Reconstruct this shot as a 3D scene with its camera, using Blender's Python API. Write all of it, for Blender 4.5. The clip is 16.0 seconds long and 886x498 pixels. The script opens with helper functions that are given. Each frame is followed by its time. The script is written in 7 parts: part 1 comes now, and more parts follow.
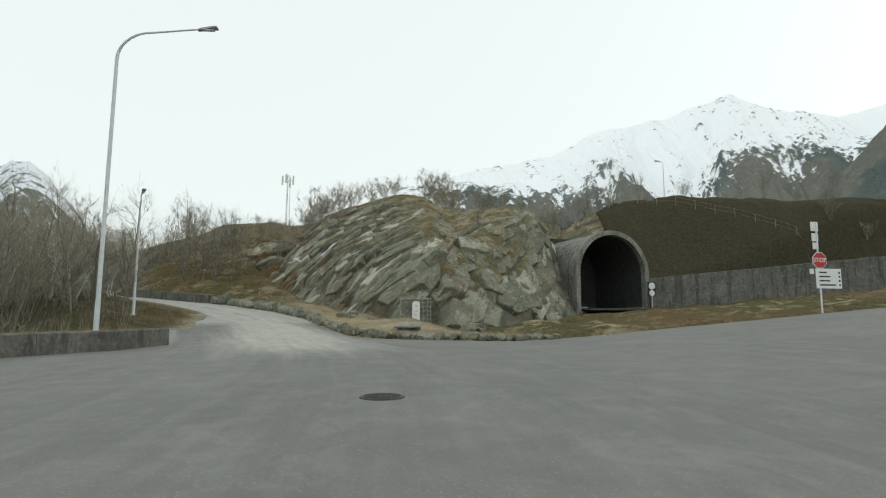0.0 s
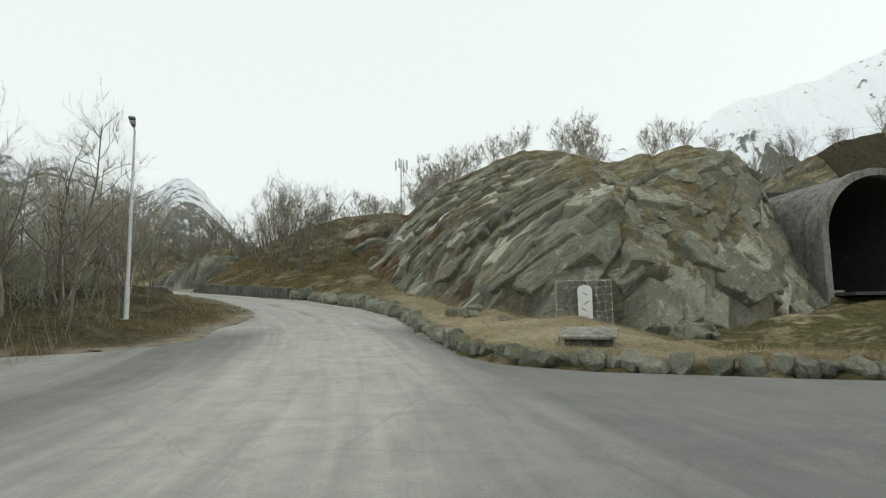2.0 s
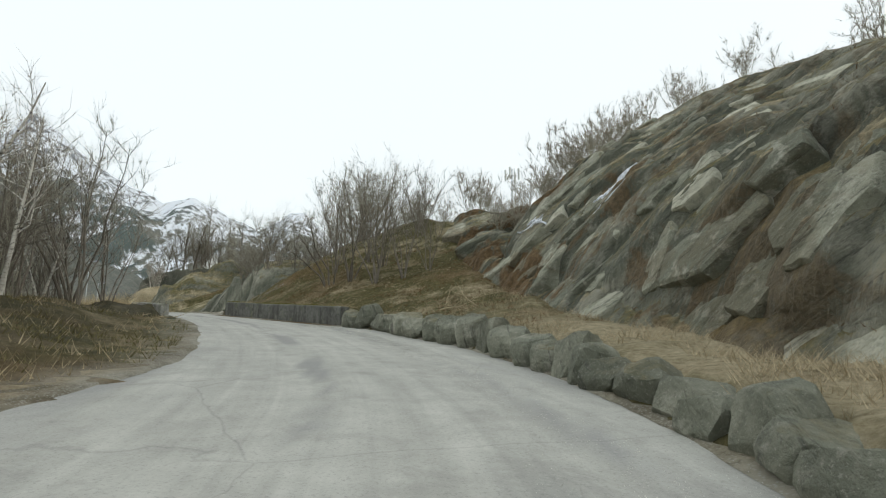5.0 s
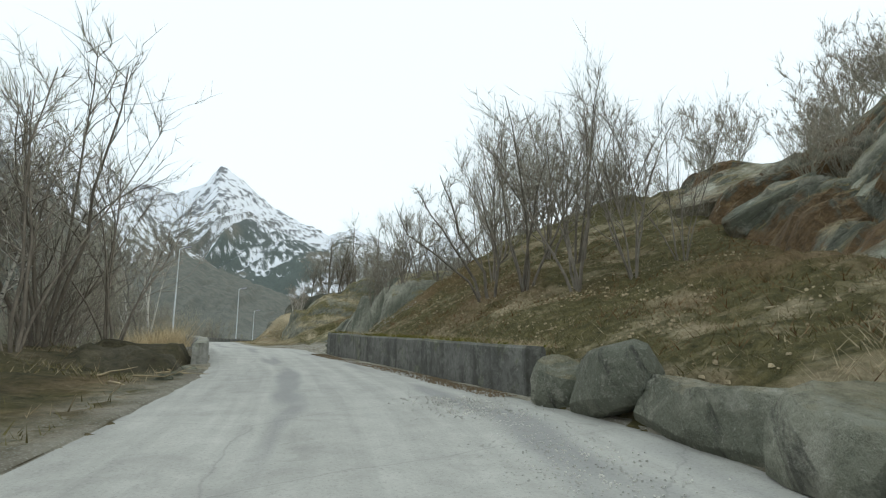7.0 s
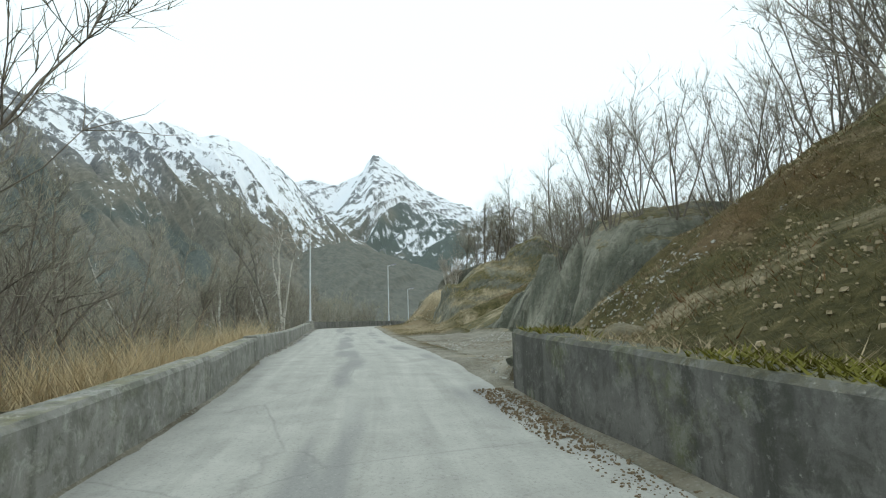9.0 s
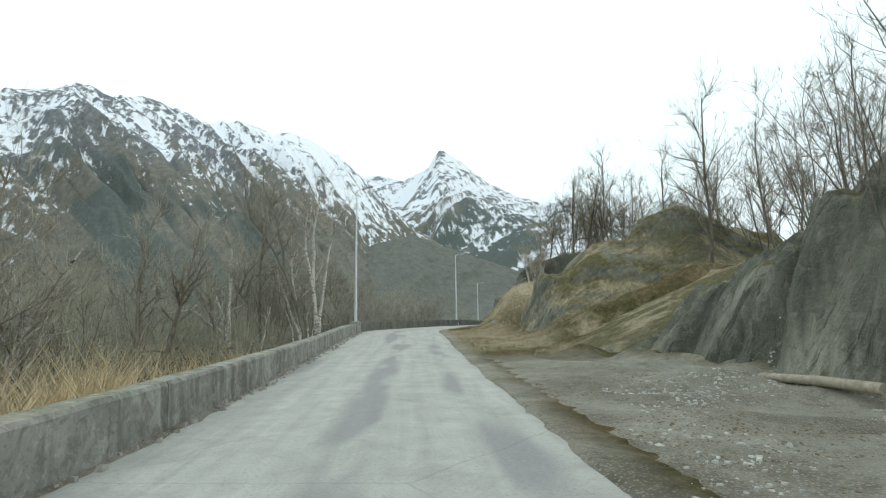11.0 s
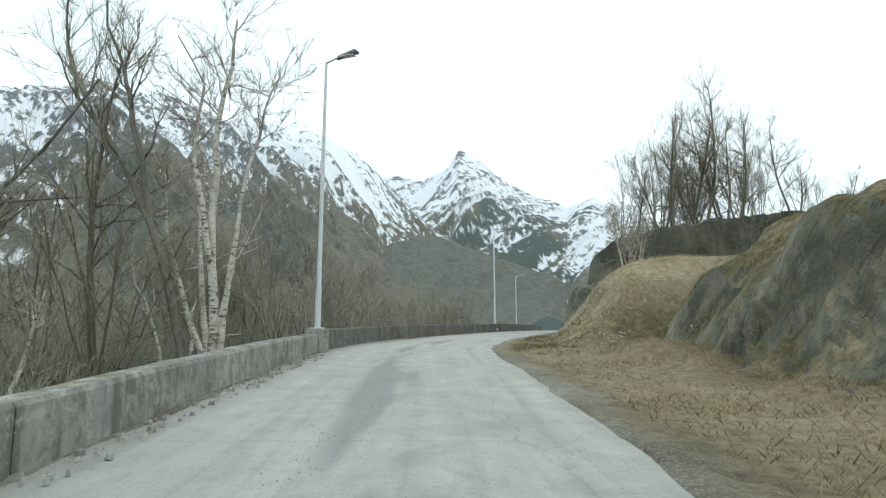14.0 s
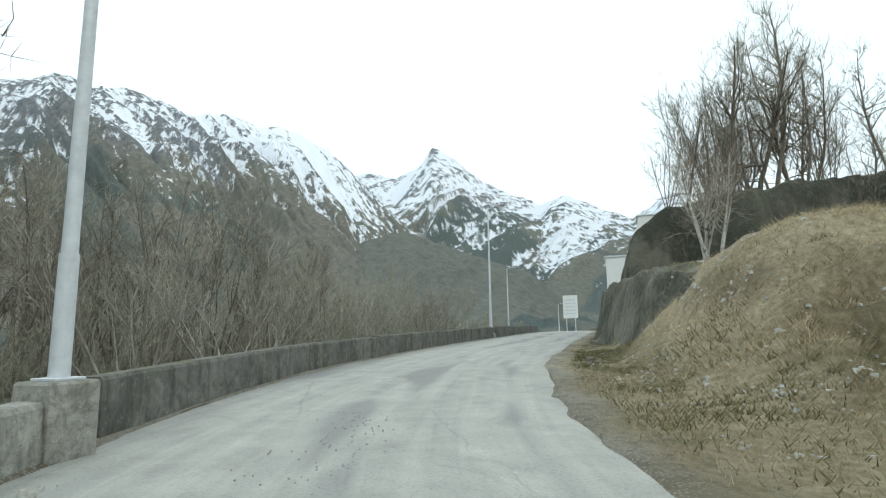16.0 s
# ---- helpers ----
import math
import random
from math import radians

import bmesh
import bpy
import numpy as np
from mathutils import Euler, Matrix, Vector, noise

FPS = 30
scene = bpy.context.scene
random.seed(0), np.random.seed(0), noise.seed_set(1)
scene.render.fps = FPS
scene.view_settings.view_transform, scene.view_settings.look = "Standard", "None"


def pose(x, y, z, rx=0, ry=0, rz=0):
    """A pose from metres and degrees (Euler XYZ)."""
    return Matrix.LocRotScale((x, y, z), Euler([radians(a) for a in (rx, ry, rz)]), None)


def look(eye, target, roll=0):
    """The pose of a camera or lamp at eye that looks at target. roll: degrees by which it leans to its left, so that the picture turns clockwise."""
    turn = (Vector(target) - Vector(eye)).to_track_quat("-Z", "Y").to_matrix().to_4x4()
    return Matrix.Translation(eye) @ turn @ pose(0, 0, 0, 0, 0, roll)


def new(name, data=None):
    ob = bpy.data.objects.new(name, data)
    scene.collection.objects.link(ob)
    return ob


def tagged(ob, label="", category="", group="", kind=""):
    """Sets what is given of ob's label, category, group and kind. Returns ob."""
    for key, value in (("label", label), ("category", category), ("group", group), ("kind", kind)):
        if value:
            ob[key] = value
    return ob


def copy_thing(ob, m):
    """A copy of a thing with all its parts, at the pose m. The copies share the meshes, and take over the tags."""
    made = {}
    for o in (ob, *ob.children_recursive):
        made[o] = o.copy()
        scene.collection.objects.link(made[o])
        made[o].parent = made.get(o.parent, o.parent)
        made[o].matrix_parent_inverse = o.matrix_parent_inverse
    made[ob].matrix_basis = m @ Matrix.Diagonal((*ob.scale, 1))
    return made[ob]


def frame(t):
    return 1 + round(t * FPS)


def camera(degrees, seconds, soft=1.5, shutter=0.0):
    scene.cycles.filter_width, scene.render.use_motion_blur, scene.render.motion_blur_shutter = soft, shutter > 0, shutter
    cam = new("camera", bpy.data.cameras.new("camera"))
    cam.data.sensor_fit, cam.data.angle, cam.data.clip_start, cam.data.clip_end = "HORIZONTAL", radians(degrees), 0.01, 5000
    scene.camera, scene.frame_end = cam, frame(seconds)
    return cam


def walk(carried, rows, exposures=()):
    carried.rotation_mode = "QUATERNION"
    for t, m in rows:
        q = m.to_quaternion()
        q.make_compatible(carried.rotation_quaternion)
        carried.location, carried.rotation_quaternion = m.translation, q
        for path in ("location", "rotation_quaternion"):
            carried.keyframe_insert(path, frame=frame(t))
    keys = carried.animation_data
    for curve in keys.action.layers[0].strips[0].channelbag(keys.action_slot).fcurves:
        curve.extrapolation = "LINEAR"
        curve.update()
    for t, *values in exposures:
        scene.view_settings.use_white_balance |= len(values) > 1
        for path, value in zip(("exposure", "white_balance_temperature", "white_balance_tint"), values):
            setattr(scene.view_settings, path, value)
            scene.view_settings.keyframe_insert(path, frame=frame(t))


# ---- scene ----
from mathutils.bvhtree import BVHTree

cam = camera(76.2, 16.0, soft=1.15)
ROWS = [
    (0.0, pose(-0.050, -0.814, 1.322, 97.05, -0.17, -0.50)),
    (0.5, pose(-0.320, 4.120, 1.421, 96.26, -0.50, 2.32)),
    (1.0, pose(-0.811, 8.598, 1.496, 95.41, -0.06, 5.27)),
    (1.5, pose(-1.514, 12.635, 1.551, 96.62, 0.59, 8.69)),
    (2.0, pose(-2.382, 16.270, 1.572, 96.43, 0.93, 12.04)),
    (2.5, pose(-3.372, 19.588, 1.546, 95.09, 1.21, 15.22)),
    (3.0, pose(-4.416, 22.654, 1.490, 95.39, 1.34, 17.79)),
    (3.5, pose(-5.576, 25.699, 1.502, 97.53, 0.72, 18.74)),
    (4.0, pose(-6.838, 28.838, 1.590, 98.43, 0.59, 19.39)),
    (4.5, pose(-8.202, 32.087, 1.764, 98.95, 0.42, 20.49)),
    (5.0, pose(-9.702, 35.405, 2.019, 99.65, -0.21, 22.47)),
    (5.5, pose(-11.405, 38.712, 2.336, 101.27, -3.17, 24.99)),
    (6.0, pose(-13.400, 41.910, 2.683, 101.45, -1.72, 29.20)),
    (6.5, pose(-15.682, 44.918, 3.024, 101.47, -0.46, 33.74)),
    (7.0, pose(-18.176, 47.712, 3.342, 101.56, 0.34, 37.94)),
    (7.5, pose(-20.836, 50.300, 3.667, 100.97, 0.83, 42.58)),
    (8.0, pose(-23.632, 52.664, 3.997, 100.23, 0.99, 47.04)),
    (8.5, pose(-26.472, 54.814, 4.269, 99.33, 1.25, 50.87)),
    (9.0, pose(-29.265, 56.749, 4.481, 99.17, 2.07, 53.72)),
    (9.5, pose(-31.988, 58.489, 4.697, 99.20, 2.83, 56.40)),
    (10.0, pose(-34.665, 60.069, 4.931, 99.35, 3.40, 58.30)),
    (10.5, pose(-37.439, 61.583, 5.194, 99.01, 1.41, 59.33)),
    (11.0, pose(-40.362, 63.089, 5.418, 98.89, 0.84, 60.24)),
    (11.5, pose(-43.422, 64.610, 5.564, 98.87, 0.64, 60.85)),
    (12.0, pose(-46.559, 66.136, 5.648, 98.94, 0.47, 61.16)),
    (12.5, pose(-49.688, 67.649, 5.740, 99.17, 0.03, 61.29)),
    (13.0, pose(-52.733, 69.137, 5.883, 99.28, -0.28, 61.40)),
    (13.5, pose(-55.666, 70.583, 6.043, 99.37, -0.08, 61.72)),
    (14.0, pose(-58.517, 71.979, 6.215, 99.05, 0.06, 62.01)),
    (14.5, pose(-61.279, 73.325, 6.393, 99.07, 0.22, 61.92)),
    (15.0, pose(-64.020, 74.685, 6.583, 99.37, 0.66, 61.48)),
    (15.5, pose(-66.692, 76.021, 6.776, 99.58, 1.07, 60.69)),
    (16.0, pose(-69.301, 77.332, 6.925, 98.85, 0.89, 59.46)),
]
walk(cam, ROWS, exposures=[(0.0, -0.45, 6600, 1.0), (1.5, -0.46, 6700, 1.5), (3.0, -0.42, 6700, 2.0), (5.3, -0.32, 6450, 4.0), (6.0, -0.3, 6330, 4.0), (7.0, -0.24, 6220, 1.5), (8.5, -0.16, 6150, -2.0), (10.0, -0.14, 6150, -2.0), (16.0, -0.08, 6080, -1.5)])

# ---- light: a bright, high overcast ----
world = bpy.data.worlds.new("world")
scene.world = world
world.use_nodes = True
wn, wl = world.node_tree.nodes, world.node_tree.links
wn.clear()
sky = wn.new("ShaderNodeTexSky")
sky.sky_type, sky.sun_disc = "NISHITA", False
sky.sun_elevation, sky.sun_rotation = radians(24), radians(75)
sky.air_density, sky.dust_density, sky.ozone_density = 1.0, 4.0, 1.0
sky_dim = wn.new("ShaderNodeMixRGB")
sky_dim.blend_type, sky_dim.inputs[0].default_value = "MULTIPLY", 1.0
sky_dim.inputs[2].default_value = (0.12, 0.12, 0.12, 1)
wl.new(sky.outputs[0], sky_dim.inputs[1])
veil = wn.new("ShaderNodeMixRGB")
veil.inputs[0].default_value = 0.8
veil.inputs[2].default_value = (0.97, 1.0, 1.03, 1)
wl.new(sky_dim.outputs[0], veil.inputs[1])
bg = wn.new("ShaderNodeBackground")
bg.inputs[1].default_value = 1.5
wl.new(veil.outputs[0], bg.inputs[0])
wo = wn.new("ShaderNodeOutputWorld")
wl.new(bg.outputs[0], wo.inputs[0])
sun = new("sun", bpy.data.lights.new("sun", "SUN"))
sun.data.energy, sun.data.angle, sun.data.color = 0.6, radians(25), (1.0, 0.95, 0.88)
sun.matrix_world = look((0, 0, 60), (0 - 40 * math.sin(radians(-105)), -40 * math.cos(radians(-105)), 36))

# ---- numeric helpers ----
RNG = np.random.default_rng(7)


def hashed(ix, iy, seed):
    h = (ix.astype(np.int64) * 374761393 + iy.astype(np.int64) * 668265263 + seed * 974634777) & 0x7FFFFFFF
    h = ((h ^ (h >> 13)) * 1274126177) & 0x7FFFFFFF
    return ((h ^ (h >> 16)) & 0xFFFF) / 65535.0


def vnoise(x, y, seed=0):
    x, y = np.asarray(x, float), np.asarray(y, float)
    ix, iy = np.floor(x), np.floor(y)
    fx, fy = x - ix, y - iy
    fx, fy = fx * fx * (3 - 2 * fx), fy * fy * (3 - 2 * fy)
    a, b = hashed(ix, iy, seed), hashed(ix + 1, iy, seed)
    c, d = hashed(ix, iy + 1, seed), hashed(ix + 1, iy + 1, seed)
    return (a * (1 - fx) + b * fx) * (1 - fy) + (c * (1 - fx) + d * fx) * fy - 0.5


def fbm(x, y, octaves=4, seed=0, gain=0.5):
    out, amp = 0.0, 1.0
    for k in range(octaves):
        out = out + amp * vnoise(x * 2 ** k + 17.3 * k, y * 2 ** k - 9.1 * k, seed + k)
        amp *= gain
    return out


def ridged(x, y, octaves=5, seed=0, gain=0.55):
    out, amp = 0.0, 1.0
    for k in range(octaves):
        out = out + amp * (0.5 - np.abs(vnoise(x * 2 ** k + 31.7 * k, y * 2 ** k + 5.9 * k, seed + k)) * 2)
        amp *= gain
    return out


def smooth(a, b, x):
    t = np.clip((np.asarray(x, float) - a) / (b - a), 0, 1)
    return t * t * (3 - 2 * t)


def cells(x, y, seed=0):
    """Per point: a random value of the nearest cell, and the gap to the next cell's border."""
    x, y = np.asarray(x, float), np.asarray(y, float)
    ix, iy = np.floor(x), np.floor(y)
    d1, d2, val = np.full(x.shape, 9.0), np.full(x.shape, 9.0), np.zeros(x.shape)
    for dx in (-1, 0, 1):
        for dy in (-1, 0, 1):
            cx, cy = ix + dx, iy + dy
            px, py = cx + hashed(cx, cy, seed), cy + hashed(cx, cy, seed + 1)
            d = np.hypot(px - x, py - y)
            near = d < d1
            d2 = np.where(near, d1, np.minimum(d2, d))
            val = np.where(near, hashed(cx, cy, seed + 2), val)
            d1 = np.where(near, d, d1)
    return val, d2 - d1


def plates(x, y, seed=0):
    """Like cells, with the offset from the cell's middle as well."""
    x, y = np.asarray(x, float), np.asarray(y, float)
    ix, iy = np.floor(x), np.floor(y)
    d1, d2, val = np.full(x.shape, 9.0), np.full(x.shape, 9.0), np.zeros(x.shape)
    du, dv = np.zeros(x.shape), np.zeros(x.shape)
    for dx in (-1, 0, 1):
        for dy in (-1, 0, 1):
            cx, cy = ix + dx, iy + dy
            ex, ey = x - cx - hashed(cx, cy, seed), y - cy - hashed(cx, cy, seed + 1)
            d = np.hypot(ex, ey)
            near = d < d1
            d2 = np.where(near, d1, np.minimum(d2, d))
            val = np.where(near, hashed(cx, cy, seed + 2), val)
            du, dv = np.where(near, ex, du), np.where(near, ey, dv)
            d1 = np.where(near, d, d1)
    return val, d2 - d1, du, dv


def crag(r, h, tilt, size, seed, warp=0.2, relief=1.0):
    """Overlapping rock plates that climb at tilt degrees along r: push out of the face, tone and crack of each point."""
    a = radians(tilt)
    wr = r + warp * size * 1.3 * fbm(r * 0.55 / size, h * 0.55 / size, 3, seed + 40)
    wh = h + warp * size * 1.3 * fbm(r * 0.55 / size + 7, h * 0.55 / size, 3, seed + 50)
    along, across = wr * math.cos(a) + wh * math.sin(a), wr * math.sin(a) - wh * math.cos(a)
    push, tone, crack = 0.0, 0.0, 0.0
    for k, (wide, ratio, step, lip) in enumerate(((1.0, 4.6, 0.24, 0.36), (0.4, 8.0, 0.05, 0.12), (0.15, 6.0, 0.014, 0.025))):
        w = size * wide
        val, gap, du, dv = plates(along / (w * ratio), across / w, seed + 3 * k)
        push = push + size * (step * (val - 0.5) + lip * dv + 0.3 * step * (hashed(val * 4096, val * 0, seed) - 0.5) * du)
        line = 1 - smooth(0.0, (0.06, 0.08, 0.12)[k], gap)
        push = push - size * (0.09, 0.03, 0.008)[k] * line
        tone = tone + (0.7, 0.2, 0.1)[k] * val
        crack = np.maximum(crack, line * (1.0, 0.7, 0.3)[k])
    return push * relief, tone, crack


# ---- materials ----
def material(name):
    m = bpy.data.materials.new(name)
    m.use_nodes = True
    return m, m.node_tree.nodes, m.node_tree.links, m.node_tree.nodes["Principled BSDF"]


class Nodes:
    """A short way to wire shader nodes."""

    def __init__(self, name, roughness=0.9, metallic=0.0, specular=0.3):
        self.m, self.n, self.l, self.b = material(name)
        self.b.inputs["Roughness"].default_value = roughness
        self.b.inputs["Metallic"].default_value = metallic
        self.b.inputs["Specular IOR Level"].default_value = specular
        self.pos = self.n.new("ShaderNodeNewGeometry").outputs["Position"]
        self.obj = self.n.new("ShaderNodeTexCoord").outputs["Object"]

    def stretch(self, vec, scale, turn=(0, 0, 0)):
        k = self.n.new("ShaderNodeMapping")
        k.inputs["Rotation"].default_value = [radians(a) for a in turn]
        self.l.new(vec, k.inputs[0])
        m = self.n.new("ShaderNodeMapping")
        m.inputs["Scale"].default_value = scale
        self.l.new(k.outputs[0], m.inputs[0])
        return m.outputs[0]

    def noise(self, scale, detail=5, rough=0.6, vec=None, distort=0.0):
        k = self.n.new("ShaderNodeTexNoise")
        k.inputs["Scale"].default_value, k.inputs["Detail"].default_value = scale, detail
        k.inputs["Roughness"].default_value, k.inputs["Distortion"].default_value = rough, distort
        self.l.new(vec if vec is not None else self.pos, k.inputs["Vector"])
        return k.outputs["Fac"]

    def voronoi(self, scale, feature="F1", vec=None, out="Distance"):
        k = self.n.new("ShaderNodeTexVoronoi")
        k.feature = feature
        k.inputs["Scale"].default_value = scale
        self.l.new(vec if vec is not None else self.pos, k.inputs["Vector"])
        return k.outputs[out]

    def ramp(self, fac, *stops):
        k = self.n.new("ShaderNodeValToRGB")
        e = k.color_ramp.elements
        while len(e) < len(stops):
            e.new(0.5)
        for el, (p, c) in zip(e, stops):
            el.position = p
            el.color = (*c, 1) if isinstance(c, tuple) else (c, c, c, 1)
        self.l.new(fac, k.inputs[0])
        return k.outputs[0]

    def mix(self, fac, a, b, blend="MIX"):
        k = self.n.new("ShaderNodeMixRGB")
        k.blend_type = blend
        for i, v in enumerate((fac, a, b)):
            if isinstance(v, (int, float)):
                k.inputs[i].default_value = v if i == 0 else (v, v, v, 1)
            elif isinstance(v, tuple):
                k.inputs[i].default_value = (*v, 1)
            else:
                self.l.new(v, k.inputs[i])
        return k.outputs[0]

    def math(self, op, a, b=0.0, clamp=False):
        k = self.n.new("ShaderNodeMath")
        k.operation, k.use_clamp = op, clamp
        for i, v in enumerate((a, b)):
            if isinstance(v, (int, float)):
                k.inputs[i].default_value = v
            else:
                self.l.new(v, k.inputs[i])
        return k.outputs[0]

    def joined(self, a, b):
        k = self.n.new("ShaderNodeCombineXYZ")
        self.l.new(a, k.inputs[0])
        self.l.new(b, k.inputs[1])
        return k.outputs[0]

    def part(self, vec, axis):
        k = self.n.new("ShaderNodeSeparateXYZ")
        self.l.new(vec, k.inputs[0])
        return k.outputs[axis]

    def normal_z(self):
        return self.part(self.n.new("ShaderNodeNewGeometry").outputs["Normal"], 2)

    def attribute(self, name):
        k = self.n.new("ShaderNodeAttribute")
        k.attribute_name = name
        return k.outputs["Fac"]

    def random(self):
        return self.n.new("ShaderNodeObjectInfo").outputs["Random"]

    def done(self, colour, height=None, strength=0.4, distance=0.05, rough=None):
        if isinstance(colour, tuple):
            self.b.inputs["Base Color"].default_value = (*colour, 1)
        else:
            self.l.new(colour, self.b.inputs["Base Color"])
        if height is not None:
            k = self.n.new("ShaderNodeBump")
            k.inputs["Strength"].default_value, k.inputs["Distance"].default_value = strength, distance
            self.l.new(height, k.inputs["Height"])
            self.l.new(k.outputs[0], self.b.inputs["Normal"])
        if rough is not None:
            self.l.new(rough, self.b.inputs["Roughness"])
        return self.m


def rock_material(name, light=1.0, moss=0.5, turn=(0, -55, 8), across=1.3, heath=0.0, flat=(0.6, 0.88), cover=(0.45, 0.54), plated=True):
    """Bedrock: plates of different tones with dark cracks, fine layers across the turned x axis, turf on its ledges."""
    q = Nodes(name, 0.85)
    layers = q.noise(1.0, 7, 0.7, q.stretch(q.pos, (across, 0.3, 0.24), turn), 0.5)
    thin = q.noise(1.0, 5, 0.75, q.stretch(q.pos, (across * 4.0, 0.7, 0.6), turn), 0.5)
    patches, grain, speck = q.noise(0.3, 6, 0.65), q.noise(5.0, 7, 0.75), q.noise(24.0, 4, 0.7)
    tone = q.attribute("tone") if plated else q.noise(0.8, 4, 0.6)
    mixed = q.math("ADD", q.math("MULTIPLY", tone, 0.6), q.math("MULTIPLY", layers, 0.4))
    base = q.ramp(mixed, (0.3, (0.098 * light, 0.105 * light, 0.08 * light)), (0.45, (0.178 * light, 0.185 * light, 0.142 * light)),
                  (0.56, (0.255 * light, 0.256 * light, 0.2 * light)), (0.7, (0.38 * light, 0.372 * light, 0.298 * light)))
    base = q.mix(q.ramp(patches, (0.46, 0.0), (0.58, 0.75)), base, (0.11 * light, 0.115 * light, 0.085 * light))
    base = q.mix(q.ramp(q.noise(1.7, 6, 0.7, None, 0.4), (0.54, 0.0), (0.64, 0.6)), base, (0.36 * light, 0.35 * light, 0.29 * light))
    base = q.mix(q.ramp(thin, (0.34, 0.75), (0.44, 0.0)), base, (0.05, 0.05, 0.042))
    base = q.mix(q.ramp(grain, (0.36, 0.4), (0.48, 0.0)), base, (0.075, 0.078, 0.062))
    base = q.mix(q.ramp(speck, (0.58, 0.0), (0.68, 0.4)), base, (0.46 * light, 0.44 * light, 0.385 * light))
    if plated:
        base = q.mix(q.math("MULTIPLY", q.ramp(q.attribute("crack"), (0.35, 0.0), (0.9, 0.85)), q.ramp(grain, (0.3, 1.0), (0.6, 0.6))), base, (0.035, 0.034, 0.026))
    turf = q.mix(q.ramp(q.noise(0.5, 5, 0.65), (0.48, 0.0), (0.6, 1.0)), q.ramp(grain, (0.3, (0.05, 0.046, 0.018)), (0.5, (0.12, 0.105, 0.042)), (0.7, (0.24, 0.195, 0.09))), q.ramp(grain, (0.3, (0.15, 0.125, 0.072)), (0.5, (0.31, 0.265, 0.165)), (0.7, (0.46, 0.4, 0.265))))
    if moss:
        green = q.math("MULTIPLY", q.ramp(q.math("ADD", q.normal_z(), q.math("MULTIPLY", q.math("SUBTRACT", grain, 0.5), 0.5)), (flat[0], 0.0), (flat[1], 1.0)),
                       q.ramp(q.noise(0.6, 6, 0.65), (cover[0], 0.0), (cover[1], 1.0)))
        base = q.mix(q.math("MULTIPLY", green, moss), base, turf)
    if heath:
        west = q.ramp(q.math("MULTIPLY", q.part(q.pos, 0), -0.04), (0.2, 0.35), (0.6, 1.0))
        patch = q.math("MULTIPLY", west, q.ramp(q.noise(0.3, 7, 0.7, None, 0.8), (0.5, 0.0), (0.56, 1.0)))
        base = q.mix(q.math("MULTIPLY", patch, heath), base, q.ramp(grain, (0.3, (0.06, 0.04, 0.018)), (0.55, (0.15, 0.092, 0.042)), (0.8, (0.3, 0.22, 0.105))))
    return q.done(base, q.mix(0.4, q.mix(0.6, layers, thin), grain), 1.0, 0.32)


def ground_material():
    q = Nodes("ground_cover", 0.95, specular=0.1)
    big, mid, fine = q.noise(0.09, 5, 0.6), q.noise(0.5, 6, 0.65), q.noise(6.0, 7, 0.75)
    blades = q.noise(4.0, 7, 0.75, None, 0.6)
    straw = q.ramp(fine, (0.3, (0.19, 0.15, 0.088)), (0.5, (0.37, 0.315, 0.21)), (0.72, (0.55, 0.475, 0.335)))
    olive = q.ramp(blades, (0.3, (0.035, 0.034, 0.016)), (0.52, (0.095, 0.085, 0.038)), (0.75, (0.2, 0.165, 0.08)))
    heath = q.ramp(fine, (0.3, (0.055, 0.036, 0.018)), (0.55, (0.145, 0.095, 0.048)), (0.8, (0.25, 0.175, 0.095)))
    base = q.mix(q.ramp(mid, (0.51, 0.0), (0.66, 0.85)), olive, straw)
    base = q.mix(q.ramp(q.math("ADD", q.math("MULTIPLY", big, 0.7), q.math("MULTIPLY", mid, 0.3)), (0.5, 0.0), (0.58, 0.75)), base, heath)
    base = q.mix(q.attribute("straw"), base, straw)
    stones = q.voronoi(26.0)
    soil = q.ramp(mid, (0.35, (0.17, 0.152, 0.115)), (0.65, (0.36, 0.34, 0.28)))
    grit = q.mix(q.ramp(stones, (0.1, 0.75), (0.45, 0.0)), q.mix(q.ramp(fine, (0.3, 0.6), (0.5, 0.0)), soil, (0.07, 0.058, 0.042)), (0.42, 0.415, 0.375))
    base = q.mix(q.attribute("gravel"), base, grit)
    base = q.mix(q.ramp(q.math("ADD", q.normal_z(), q.math("MULTIPLY", mid, 0.25)), (0.66, 1.0), (0.8, 0.0)), base,
                 q.ramp(q.noise(1.2, 6, 0.65), (0.35, (0.06, 0.05, 0.032)), (0.65, (0.17, 0.145, 0.095))))
    wood = q.ramp(blades, (0.3, (0.025, 0.024, 0.015)), (0.6, (0.07, 0.062, 0.038)), (0.8, (0.15, 0.125, 0.08)))
    base = q.mix(q.attribute("wood"), base, wood)
    return q.done(base, q.mix(0.5, fine, blades), 0.9, 0.15)


